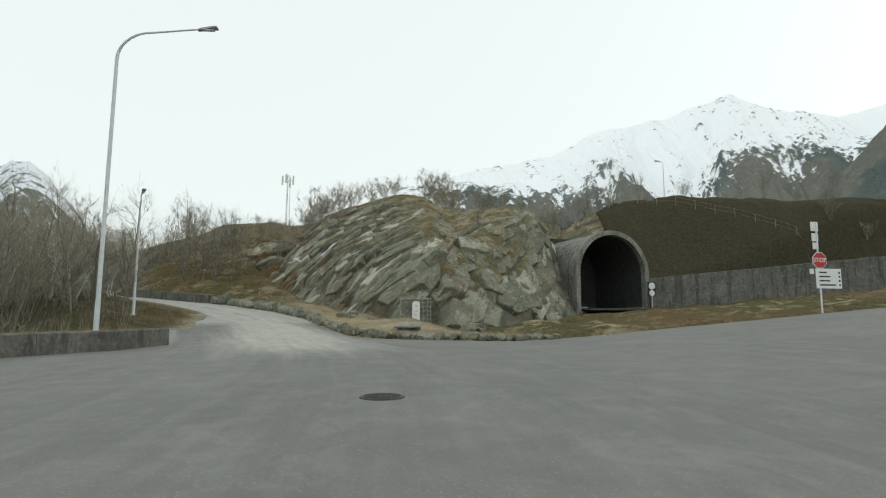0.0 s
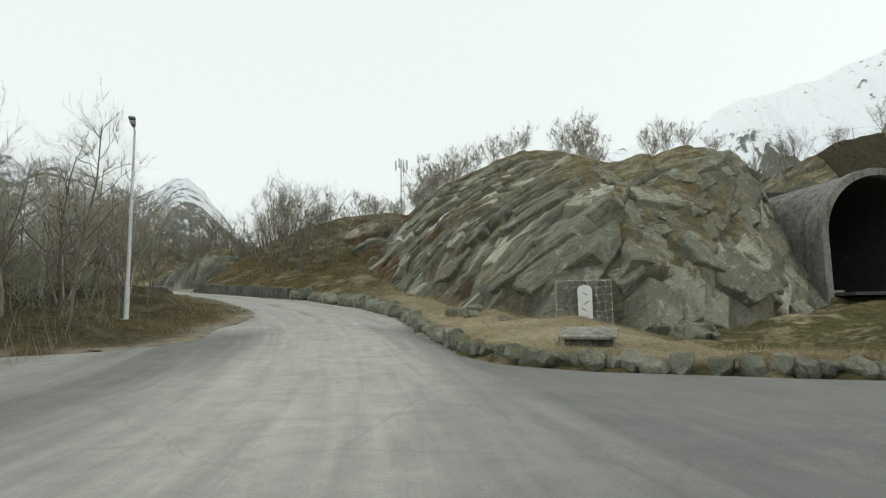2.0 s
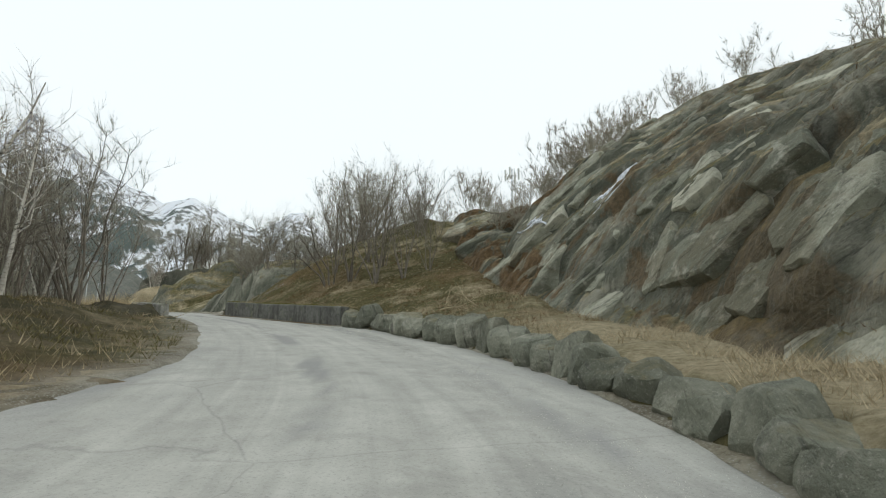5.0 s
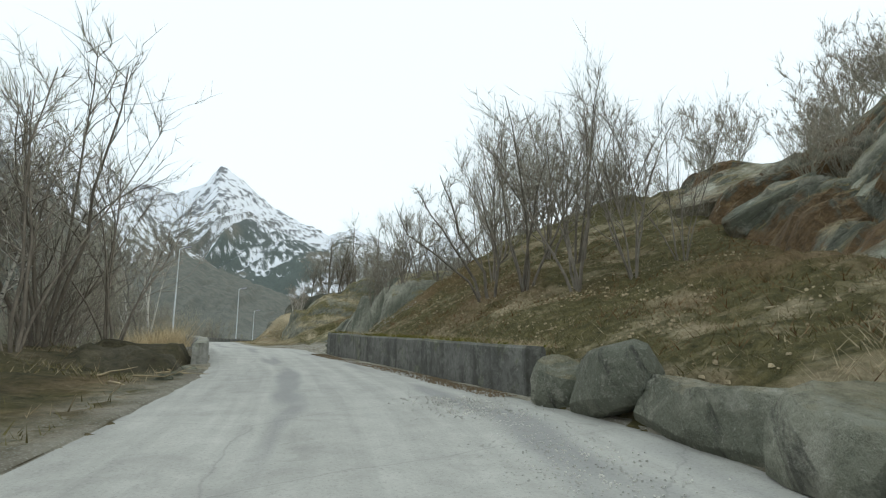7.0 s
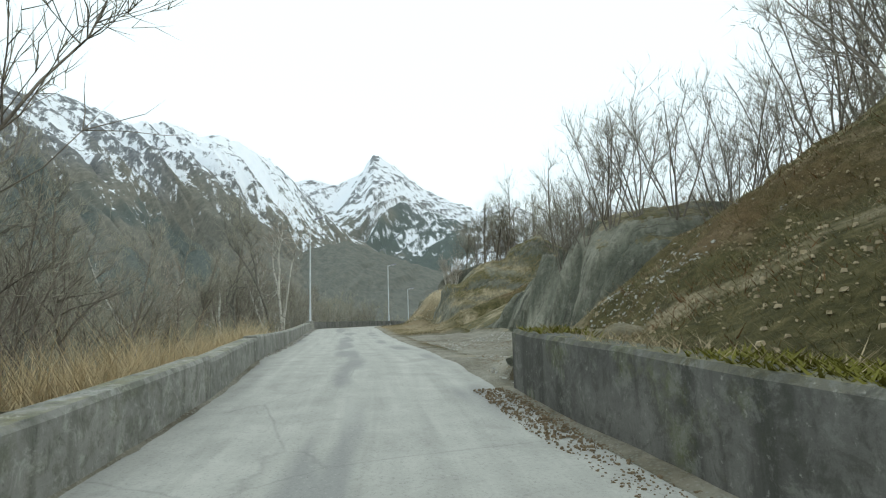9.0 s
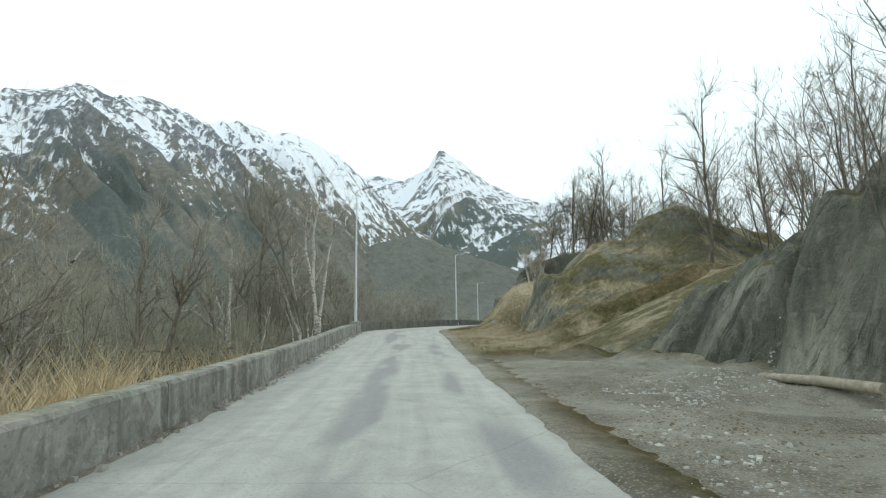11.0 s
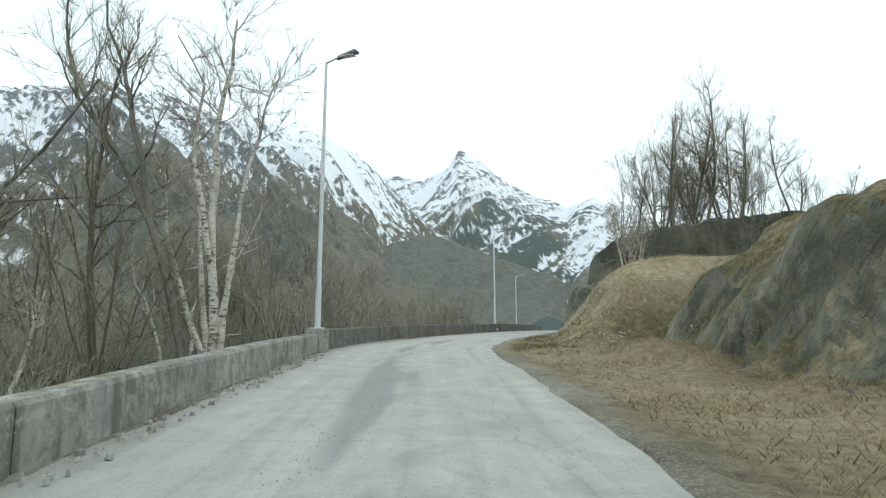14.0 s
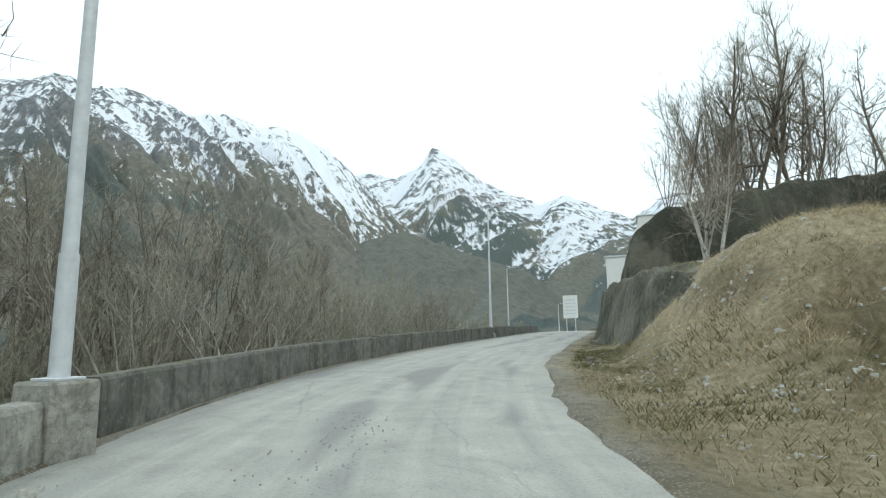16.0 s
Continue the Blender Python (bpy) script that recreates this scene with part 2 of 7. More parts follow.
def road_material():
    q = Nodes("dusty_asphalt", 0.85, specular=0.25)
    fine, mid, big = q.noise(30.0, 4, 0.8), q.noise(1.6, 6, 0.65), q.noise(0.25, 4, 0.6)
    lane = q.joined(q.math("MULTIPLY", q.attribute("along"), 0.07), q.math("MULTIPLY", q.attribute("across"), 1.3))
    streak = q.noise(1.0, 6, 0.62, lane, 0.4)
    mid = q.mix(0.5, mid, q.noise(2.3, 5, 0.6, lane, 0.5))
    dust = q.ramp(mid, (0.3, (0.29, 0.286, 0.26)), (0.5, (0.385, 0.38, 0.346)), (0.72, (0.5, 0.493, 0.45)))
    bare = q.ramp(mid, (0.3, (0.135, 0.135, 0.13)), (0.5, (0.165, 0.165, 0.158)), (0.72, (0.21, 0.21, 0.2)))
    bare = q.mix(q.ramp(big, (0.45, 0.0), (0.65, 0.3)), bare, (0.24, 0.235, 0.22))
    cover = q.math("ADD", q.attribute("dust"), q.math("MULTIPLY", q.math("SUBTRACT", streak, 0.5), 0.55))
    base = q.mix(q.ramp(cover, (0.25, 0.0), (0.7, 1.0)), bare, dust)
    worn = q.math("ADD", q.attribute("track"), q.math("MULTIPLY", q.math("SUBTRACT", mid, 0.5), 1.1))
    base = q.mix(q.ramp(worn, (0.3, 0.0), (0.85, 0.75)), base, (0.235, 0.235, 0.228))
    base = q.mix(q.ramp(fine, (0.36, 0.35), (0.46, 0.0)), base, (0.13, 0.13, 0.122))
    base = q.mix(q.ramp(fine, (0.58, 0.0), (0.7, 0.3)), base, (0.62, 0.605, 0.55))
    blotch = q.noise(0.7, 6, 0.7, None, 1.2)
    base = q.mix(q.ramp(blotch, (0.54, 0.0), (0.62, 0.3)), base, (0.25, 0.243, 0.222))
    cracks = q.voronoi(0.3, "DISTANCE_TO_EDGE", q.mix(0.3, q.pos, q.noise(0.8, 4, 0.6)))
    base = q.mix(q.ramp(cracks, (0.0, 0.22), (0.004, 0.0)), base, (0.08, 0.08, 0.078))
    return q.done(base, q.mix(0.4, fine, mid), 0.35, 0.02)


def concrete_material(name, tone=0.3, green=0.3):
    q = Nodes(name, 0.88)
    big, grain = q.noise(0.8, 6, 0.65), q.noise(14.0, 6, 0.7)
    runs = q.noise(2.2, 5, 0.6, q.stretch(q.pos, (1, 1, 0.12)))
    base = q.ramp(big, (0.3, (tone * 0.62, tone * 0.62, tone * 0.57)), (0.55, (tone, tone * 0.98, tone * 0.9)), (0.75, (tone * 1.35, tone * 1.32, tone * 1.22)))
    base = q.mix(q.ramp(runs, (0.5, 0.0), (0.62, 0.7)), base, (tone * 0.3, tone * 0.31, tone * 0.25))
    base = q.mix(q.ramp(q.noise(1.3, 6, 0.7), (0.55, 0.0), (0.66, green)), base, (0.11, 0.12, 0.05))
    base = q.mix(q.math("MULTIPLY", q.ramp(q.normal_z(), (0.5, 0.0), (0.9, green)), q.ramp(q.noise(1.8, 6, 0.7), (0.42, 0.0), (0.56, 1.0))), base, q.ramp(grain, (0.3, (0.07, 0.07, 0.02)), (0.7, (0.24, 0.21, 0.07))))
    base = q.mix(q.ramp(q.noise(2.6, 7, 0.8, None, 0.3), (0.53, 0.0), (0.62, 0.6)), base, (tone * 1.3 + 0.03, tone * 1.3 + 0.03, tone * 1.15 + 0.03))
    blot = q.noise(4.5, 7, 0.75, None, 0.5)
    base = q.mix(q.ramp(blot, (0.5, 0.0), (0.6, 0.6)), base, (tone * 0.42, tone * 0.43, tone * 0.34))
    base = q.mix(q.ramp(blot, (0.36, 0.5), (0.44, 0.0)), base, (tone * 1.5, tone * 1.5, tone * 1.38))
    base = q.mix(q.ramp(grain, (0.62, 0.0), (0.72, 0.45)), base, (0.5, 0.49, 0.45))
    base = q.mix(q.ramp(grain, (0.3, 0.5), (0.42, 0.0)), base, (0.06, 0.06, 0.055))
    return q.done(base, q.mix(0.5, big, grain), 0.5, 0.03)


def plain(name, colour, roughness=0.7, metallic=0.0, spread=0.25, scale=6.0):
    q = Nodes(name, roughness, metallic, 0.4)
    dark, light = tuple(c * (1 - spread) for c in colour), tuple(min(1.0, c * (1 + spread)) for c in colour)
    n = q.noise(scale, 5, 0.65, q.obj)
    return q.done(q.ramp(n, (0.3, dark), (0.7, light)), n, 0.15, 0.01)


def birch_material():
    q = Nodes("birch_bark", 0.8)
    rings = q.noise(2.2, 5, 0.65, q.stretch(q.pos, (2.2, 2.2, 5.5)), 0.8)
    big = q.noise(0.9, 4, 0.6)
    base = q.ramp(rings, (0.36, (0.05, 0.045, 0.04)), (0.46, (0.5, 0.48, 0.43)), (0.7, (0.68, 0.66, 0.6)))
    return q.done(q.mix(q.ramp(big, (0.5, 0.0), (0.65, 0.7)), base, (0.13, 0.11, 0.085)), rings, 0.3, 0.02)


def bark_material(name, a, b):
    q = Nodes(name, 0.9, specular=0.1)
    n = q.noise(4.0, 5, 0.65, q.stretch(q.pos, (2, 2, 0.6)))
    tint = q.mix(q.random(), a, b)
    return q.done(q.mix(q.ramp(n, (0.35, 0.65), (0.65, 0.0)), tint, tuple(c * 0.35 for c in a)), n, 0.4, 0.02)


def mountain_material(name, snow=(0.84, 0.87, 0.92), leafless=0.6):
    """Woods below, rock above and broken snow in the gullies."""
    q = Nodes(name, 0.95, specular=0.05)
    n2, n3, n4 = q.noise(0.03, 7, 0.7), q.noise(0.1, 6, 0.75), q.noise(0.35, 5, 0.75)
    # Rock and bush tones are lightened to stand for haze over the distance.
    rock = q.ramp(n3, (0.35, (0.12, 0.13, 0.142)), (0.65, (0.27, 0.28, 0.292)))
    bush = q.ramp(n3, (0.35, (0.13, 0.132, 0.115)), (0.55, (0.205, 0.198, 0.168)), (0.75, (0.29, 0.265, 0.22)))
    firs = q.ramp(n4, (0.35, (0.06, 0.08, 0.08)), (0.6, (0.125, 0.15, 0.14)))
    wood = q.mix(q.math("MAXIMUM", q.math("SUBTRACT", q.attribute("conifer"), leafless * 0.35), 0.35 - 0.5 * leafless), bush, firs)
    ground = q.mix(q.attribute("bare"), wood, rock)
    speck = q.math("ADD", q.math("MULTIPLY", q.math("SUBTRACT", n4, 0.5), 2.4), q.math("MULTIPLY", q.math("SUBTRACT", n3, 0.5), 1.6))
    cover = q.math("ADD", q.attribute("snow"), q.math("MULTIPLY", speck, q.ramp(q.attribute("snow"), (0.02, 0.0), (0.2, 1.0), (0.8, 1.0), (1.0, 0.4))))
    base = q.mix(q.ramp(cover, (0.36, 0.0), (0.74, 1.0)), ground, snow)
    return q.done(base, n3, 0.6, 6.0)


M_GROUND = ground_material()
M_ROAD = road_material()
M_ROCK = rock_material("rock_slabs", 1.48, 0.9, heath=0.45, flat=(0.66, 0.92))
M_ROCK_BED = rock_material("rock_bed", 0.85, 1.0, heath=0.9, flat=(0.45, 0.8), cover=(0.36, 0.46))
M_ROCK_DARK = rock_material("rock_knoll", 0.95, 1.0, (0, -14, 32), 1.3, 0.0, (0.66, 0.86), (0.28, 0.36))
M_MOUND = rock_material("rock_mound", 0.85, 1.0, (0, -30, 20), 0.9, 0.0, (0.28, 0.6), (0.32, 0.45))
M_CLIFF = rock_material("rock_cliff", 0.45, 1.0, (0, -14, 32), 1.3, 0.0, (0.72, 0.9), (0.3, 0.4))
M_NOSE = rock_material("rock_nose", 0.62, 0.9, (0, -30, 20), 1.1, 0.0, (0.72, 0.95), (0.44, 0.54))
M_BOULDER = rock_material("boulder_stone", 1.15, 0.6, (10, 20, 0), 0.9, plated=False)
M_PAVING = rock_material("memorial_stone", 1.15, 0.3, (10, 20, 0), 0.9, plated=False)
M_GRIT = plain("pale_grit", (0.34, 0.33, 0.3), 0.9, 0.0, 0.5, 3.0)
M_GRIT_PALE = plain("pale_gravel", (0.46, 0.45, 0.41), 0.9, 0.0, 0.45, 3.0)
M_CONCRETE = concrete_material("barrier_concrete", 0.33, 0.5)
M_PORTAL = concrete_material("portal_concrete", 0.26, 0.1)
M_CONCRETE_PALE = concrete_material("pale_concrete", 0.42, 0.25)
M_SLAB = concrete_material("tan_concrete", 0.32, 0.3)
M_WALL = concrete_material("mossy_wall_concrete", 0.135, 0.7)
M_WALL_OUTER = concrete_material("outer_bend_concrete", 0.16, 0.5)
M_STEEL = plain("galvanised_steel", (0.62, 0.65, 0.68), 0.55, 0.15, 0.12)
M_LAMP = plain("lamp_head_grey", (0.28, 0.27, 0.33), 0.5, 0.2, 0.1)
M_BIRCH = birch_material()
M_BARK = bark_material("grey_brown_bark", (0.19, 0.168, 0.138), (0.3, 0.265, 0.22))
M_BARK_GREY = bark_material("grey_bark", (0.2, 0.19, 0.165), (0.3, 0.285, 0.25))
M_BARK_PALE = bark_material("pale_grey_bark", (0.36, 0.345, 0.3), (0.5, 0.48, 0.42))
M_TWIG = bark_material("brown_twigs", (0.37, 0.352, 0.275), (0.5, 0.48, 0.385))
M_TWIG_RED = bark_material("reddish_twigs", (0.35, 0.295, 0.235), (0.46, 0.395, 0.315))
M_STRAW = bark_material("dry_straw", (0.56, 0.47, 0.32), (0.43, 0.345, 0.21))
M_REED = bark_material("blond_reed", (0.78, 0.65, 0.43), (0.62, 0.5, 0.3))
M_BRUSH = bark_material("brushwood", (0.335, 0.325, 0.25), (0.44, 0.425, 0.335))
M_HEATHER = bark_material("rusty_heather", (0.19, 0.105, 0.05), (0.27, 0.17, 0.075))
M_MOSS_GRASS = bark_material("olive_grass", (0.24, 0.21, 0.1), (0.165, 0.145, 0.065))
M_WHITE = plain("weathered_white_paint", (0.75, 0.76, 0.74), 0.5, 0.0, 0.08)
M_RED = plain("sign_red", (0.45, 0.03, 0.03), 0.45, 0.0, 0.1)
M_BLACK = plain("black_paint", (0.03, 0.03, 0.03), 0.5, 0.0, 0.2)
M_IRON = plain("cast_iron", (0.07, 0.068, 0.065), 0.6, 0.5, 0.3, 30)
M_WOODPLANK = plain("grey_timber", (0.32, 0.28, 0.21), 0.85, 0.0, 0.3, 12)
# Near-black colours put the tunnel's inner shade into its floor and lining.
M_ROAD_SHADE = plain("shaded_asphalt", (0.07, 0.07, 0.068), 0.9, 0.0, 0.25, 2.0)
M_TUNNEL_SHADE = plain("tunnel_shade", (0.05, 0.052, 0.05), 0.95, 0.0, 0.3, 1.5)


# ---- mesh helpers ----
def mesh_object(name, verts, faces, mat, parent=None, label="", shade=False):
    me = bpy.data.meshes.new(name)
    me.from_pydata([tuple(map(float, v)) for v in verts] if not isinstance(verts, np.ndarray) else verts.tolist(), [], faces)
    me.materials.append(mat)
    if shade:
        me.polygons.foreach_set("use_smooth", [len(p.vertices) <= 4 for p in me.polygons])
    ob = new(name, me)
    if parent:
        ob.parent = parent
    if label:
        tagged(ob, label)
    return ob


def part(name, bm, mat, parent=None, label="", shade=False):
    me = bpy.data.meshes.new(name)
    bm.to_mesh(me)
    bm.free()
    me.materials.append(mat)
    if shade:
        me.polygons.foreach_set("use_smooth", [True] * len(me.polygons))
    ob = new(name, me)
    if parent:
        ob.parent = parent
    if label:
        tagged(ob, label)
    return ob


def block(size, at=(0, 0, 0), bevel=0.01, m=None):
    bm = bmesh.new()
    bmesh.ops.create_cube(bm, size=1)
    bmesh.ops.scale(bm, vec=size, verts=bm.verts)
    if bevel:
        bmesh.ops.bevel(bm, geom=bm.edges[:], offset=bevel, segments=1, affect="EDGES")
    bmesh.ops.translate(bm, vec=at, verts=bm.verts)
    if m is not None:
        bmesh.ops.transform(bm, matrix=m, verts=bm.verts)
    return bm


def tube(points, radii, sides=8, cap=True):
    """Vertices and faces of a tapered tube along points."""
    verts, faces = [], []
    pts = [Vector(p) for p in points]
    for i, p in enumerate(pts):
        t = (pts[min(i + 1, len(pts) - 1)] - pts[max(i - 1, 0)]).normalized()
        a = t.cross(Vector((0.3, 0.9, 0.2)) if abs(t.z) > 0.8 else Vector((0, 0, 1))).normalized()
        b = t.cross(a)
        for k in range(sides):
            w = 2 * math.pi * k / sides
            verts.append(p + (a * math.cos(w) + b * math.sin(w)) * radii[i])
    for i in range(len(pts) - 1):
        for k in range(sides):
            n = (k + 1) % sides
            faces.append((i * sides + k, i * sides + n, (i + 1) * sides + n, (i + 1) * sides + k))
    if cap:
        n = len(verts)
        verts += verts[:sides] + verts[n - sides:n]
        faces.append(tuple(range(n, n + sides))[::-1])
        faces.append(tuple(range(n + sides, n + 2 * sides)))
    return verts, faces


def thorn(points, radii, sides=3):
    """A tube that ends in a point."""
    v, f = tube(points[:-1], radii[:-1], sides, False) if len(points) > 2 else ([], [])
    if not v:
        v, f = tube([points[0], points[1]], [radii[0], radii[0]], sides, False)
        v, f = v[:sides], []
    n = len(v)
    v = list(v) + [Vector(points[-1])]
    f = list(f) + [(n - sides + k, n - sides + (k + 1) % sides, n) for k in range(sides)]
    return v, f


def tube_object(name, points, radii, mat, parent=None, sides=10, label=""):
    v, f = tube(points, radii, sides)
    return mesh_object(name, v, f, mat, parent, label, True)


def base_empty(name, at, turn=0.0):
    ob = new(name)
    ob.empty_display_size = 0.3
    ob.matrix_world = pose(*at, 0, 0, turn)
    return ob


def grid_faces(nu, nv):
    i = np.arange((nu - 1) * (nv - 1))
    a = (i // (nv - 1)) * nv + i % (nv - 1)
    return np.stack([a, a + nv, a + nv + 1, a + 1], 1).tolist()


def set_values(ob, **values):
    for key, val in values.items():
        ob.data.attributes.new(key, "FLOAT", "POINT").data.foreach_set("value", np.ascontiguousarray(val, dtype=np.float32))


# ---- the plan: the road's centre line ----
LINE = np.array([(0.8, -60, -0.6), (0.3, -25, -0.2), (0, -0.8, 0.02), (-0.8, 8.6, 0.2), (-2.38, 16.27, 0.27), (-4.42, 22.65, 0.19),
                 (-6.84, 28.84, 0.29), (-9.7, 35.4, 0.72), (-13.4, 41.9, 1.38), (-18.18, 47.7, 2.04), (-23.63, 52.66, 2.7),
                 (-29.26, 56.75, 3.18), (-34.66, 60.07, 3.63), (-40.36, 63.09, 4.12), (-49.69, 67.65, 4.44), (-58.5, 72.0, 4.91),
                 (-64.0, 74.7, 5.28), (-69.3, 77.33, 5.62), (-75.2, 80.2, 5.85), (-82, 85.3, 6.15), (-89.5, 93, 6.5), (-97.6, 101.9, 6.85),
                 (-110, 115, 7.2), (-130, 136, 7.5), (-165, 172, 7.8)])
_t = np.r_[0, np.cumsum(np.linalg.norm(np.diff(LINE[:, :2], axis=0), axis=1))]
_u = np.arange(0, _t[-1], 0.25)
CEN = np.stack([np.interp(_u, _t, LINE[:, k]) for k in range(3)], 1)
for _ in range(3):
    _k = np.ones(13) / 13
    CEN = np.stack([np.convolve(np.pad(CEN[:, k], 6, "edge"), _k, "valid") for k in range(3)], 1)
ARC = np.r_[0, np.cumsum(np.linalg.norm(np.diff(CEN[:, :2], axis=0), axis=1))]
ARC -= ARC[np.argmin(np.hypot(CEN[:, 0], CEN[:, 1] + 0.8))]
TAN = np.gradient(CEN[:, :2], axis=0)
TAN /= np.linalg.norm(TAN, axis=1)[:, None]
NRM = np.stack([TAN[:, 1], -TAN[:, 0]], 1)


def at_road(s, lat, up=0.0):
    """World place at s metres along the road and lat metres to its right."""
    c = [np.interp(s, ARC, CEN[:, k]) for k in range(3)]
    n = [np.interp(s, ARC, NRM[:, k]) for k in range(2)]
    return np.stack([c[0] + n[0] * lat, c[1] + n[1] * lat, c[2] + 0 * np.asarray(lat) + up], -1)


def heading(s):
    return math.degrees(math.atan2(-np.interp(s, ARC, TAN[:, 0]), np.interp(s, ARC, TAN[:, 1])))


def to_road(x, y):
    """s, lat and the road's height for arrays of places."""
    x, y = np.ravel(x), np.ravel(y)
    s, lat, z = np.empty(len(x)), np.empty(len(x)), np.empty(len(x))
    sub = slice(None, None, 3)
    C, A, N = CEN[sub], ARC[sub], NRM[sub]
    for i in range(0, len(x), 4000):
        dx, dy = x[i:i + 4000, None] - C[:, 0], y[i:i + 4000, None] - C[:, 1]
        j = np.argmin(dx * dx + dy * dy, 1)
        r = np.arange(len(j))
        s[i:i + 4000], z[i:i + 4000] = A[j], C[j, 2]
        lat[i:i + 4000] = dx[r, j] * N[j, 0] + dy[r, j] * N[j, 1]
        far = np.hypot(dx[r, j], dy[r, j])
        lat[i:i + 4000] = np.sign(lat[i:i + 4000]) * far
    return s, lat, z


def right_edge(s):
    return np.interp(s, [22, 26, 29, 31, 33, 38, 44, 50, 58, 61, 64, 68, 73, 80, 88, 104, 116, 120, 126, 150, 260],
                     [40, 11, 5.4, 3.5, 2.75, 2.6, 3.2, 3.8, 3.65, 3.25, 2.75, 2.3, 1.75, 1.6, 1.8, 1.95, 2.1, 2.1, 2.2, 2.35, 3.2])


def left_edge(s):
    return np.interp(s, [14, 24, 27, 30, 36, 38, 42, 46, 49, 56, 62, 68, 76, 84, 96, 106, 116, 122, 130, 150, 260],
                     [-40, -40, -34, -24, -7.5, -5.4, -4.8, -3.6, -2.95, -2.8, -2.6, -2.45, -2.5, -2.9, -3.1, -3.2, -3.3, -3.7, -3.9, -3.5, -3.4])


def foot_line(s):
    """How far from the centre line the slope begins."""
    return np.interp(s, [30, 60, 72, 77, 79.5, 82.5, 92, 97, 104, 120, 128, 150, 260], [6, 4.2, 3.4, 4.1, 4.7, 7.4, 7.0, 4.6, 4.8, 4.5, 4.2, 4.0, 7])


PORTAL = {"at": (18.4, 58.3, 2.4), "turn": 20, "half": 4.1}


def in_portal(x, y, grow=0.0):
    """1 where a plan place lies inside the tunnel's hood."""
    a = radians(PORTAL["turn"])
    dx, dy = x - PORTAL["at"][0], y - PORTAL["at"][1]
    u, v = dx * math.cos(a) + dy * math.sin(a), -dx * math.sin(a) + dy * math.cos(a)
    return (np.abs(u) < PORTAL["half"] + 0.25 + grow) & (v > -0.4) & (v < 9.2)


# The outcrop's foot: distances inside it make its slabs rise.
FOOT = np.array([(26, 74), (13.5, 56), (7, 47), (1.8, 40.5), (-2.8, 40.0), (-6, 43.5), (-9.5, 49.5), (-13, 54.5), (-17, 60.5), (-20.5, 66), (-24, 73), (-28, 82), (-34, 110)])


def inside_foot(x, y):
    """Signed distance past the outcrop's foot line, positive inside."""
    best, sign = np.full(len(x), 1e9), np.ones(len(x))
    for (ax, ay), (bx, by) in zip(FOOT[:-1], FOOT[1:]):
        dx, dy = bx - ax, by - ay
        t = np.clip(((x - ax) * dx + (y - ay) * dy) / (dx * dx + dy * dy), 0, 1)
        qx, qy = x - ax - t * dx, y - ay - t * dy
        d = np.hypot(qx, qy)
        side = (dx * qy - dy * qx) < 0
        sign = np.where(d < best, np.where(side, 1.0, -1.0), sign)
        best = np.minimum(best, d)
    return best * sign


def outcrop_rise(d):
    d = np.maximum(d, 0)
    return 6.3 * (1 - np.exp(-d / 3.4)) + 0.35 * np.minimum(d, 24)


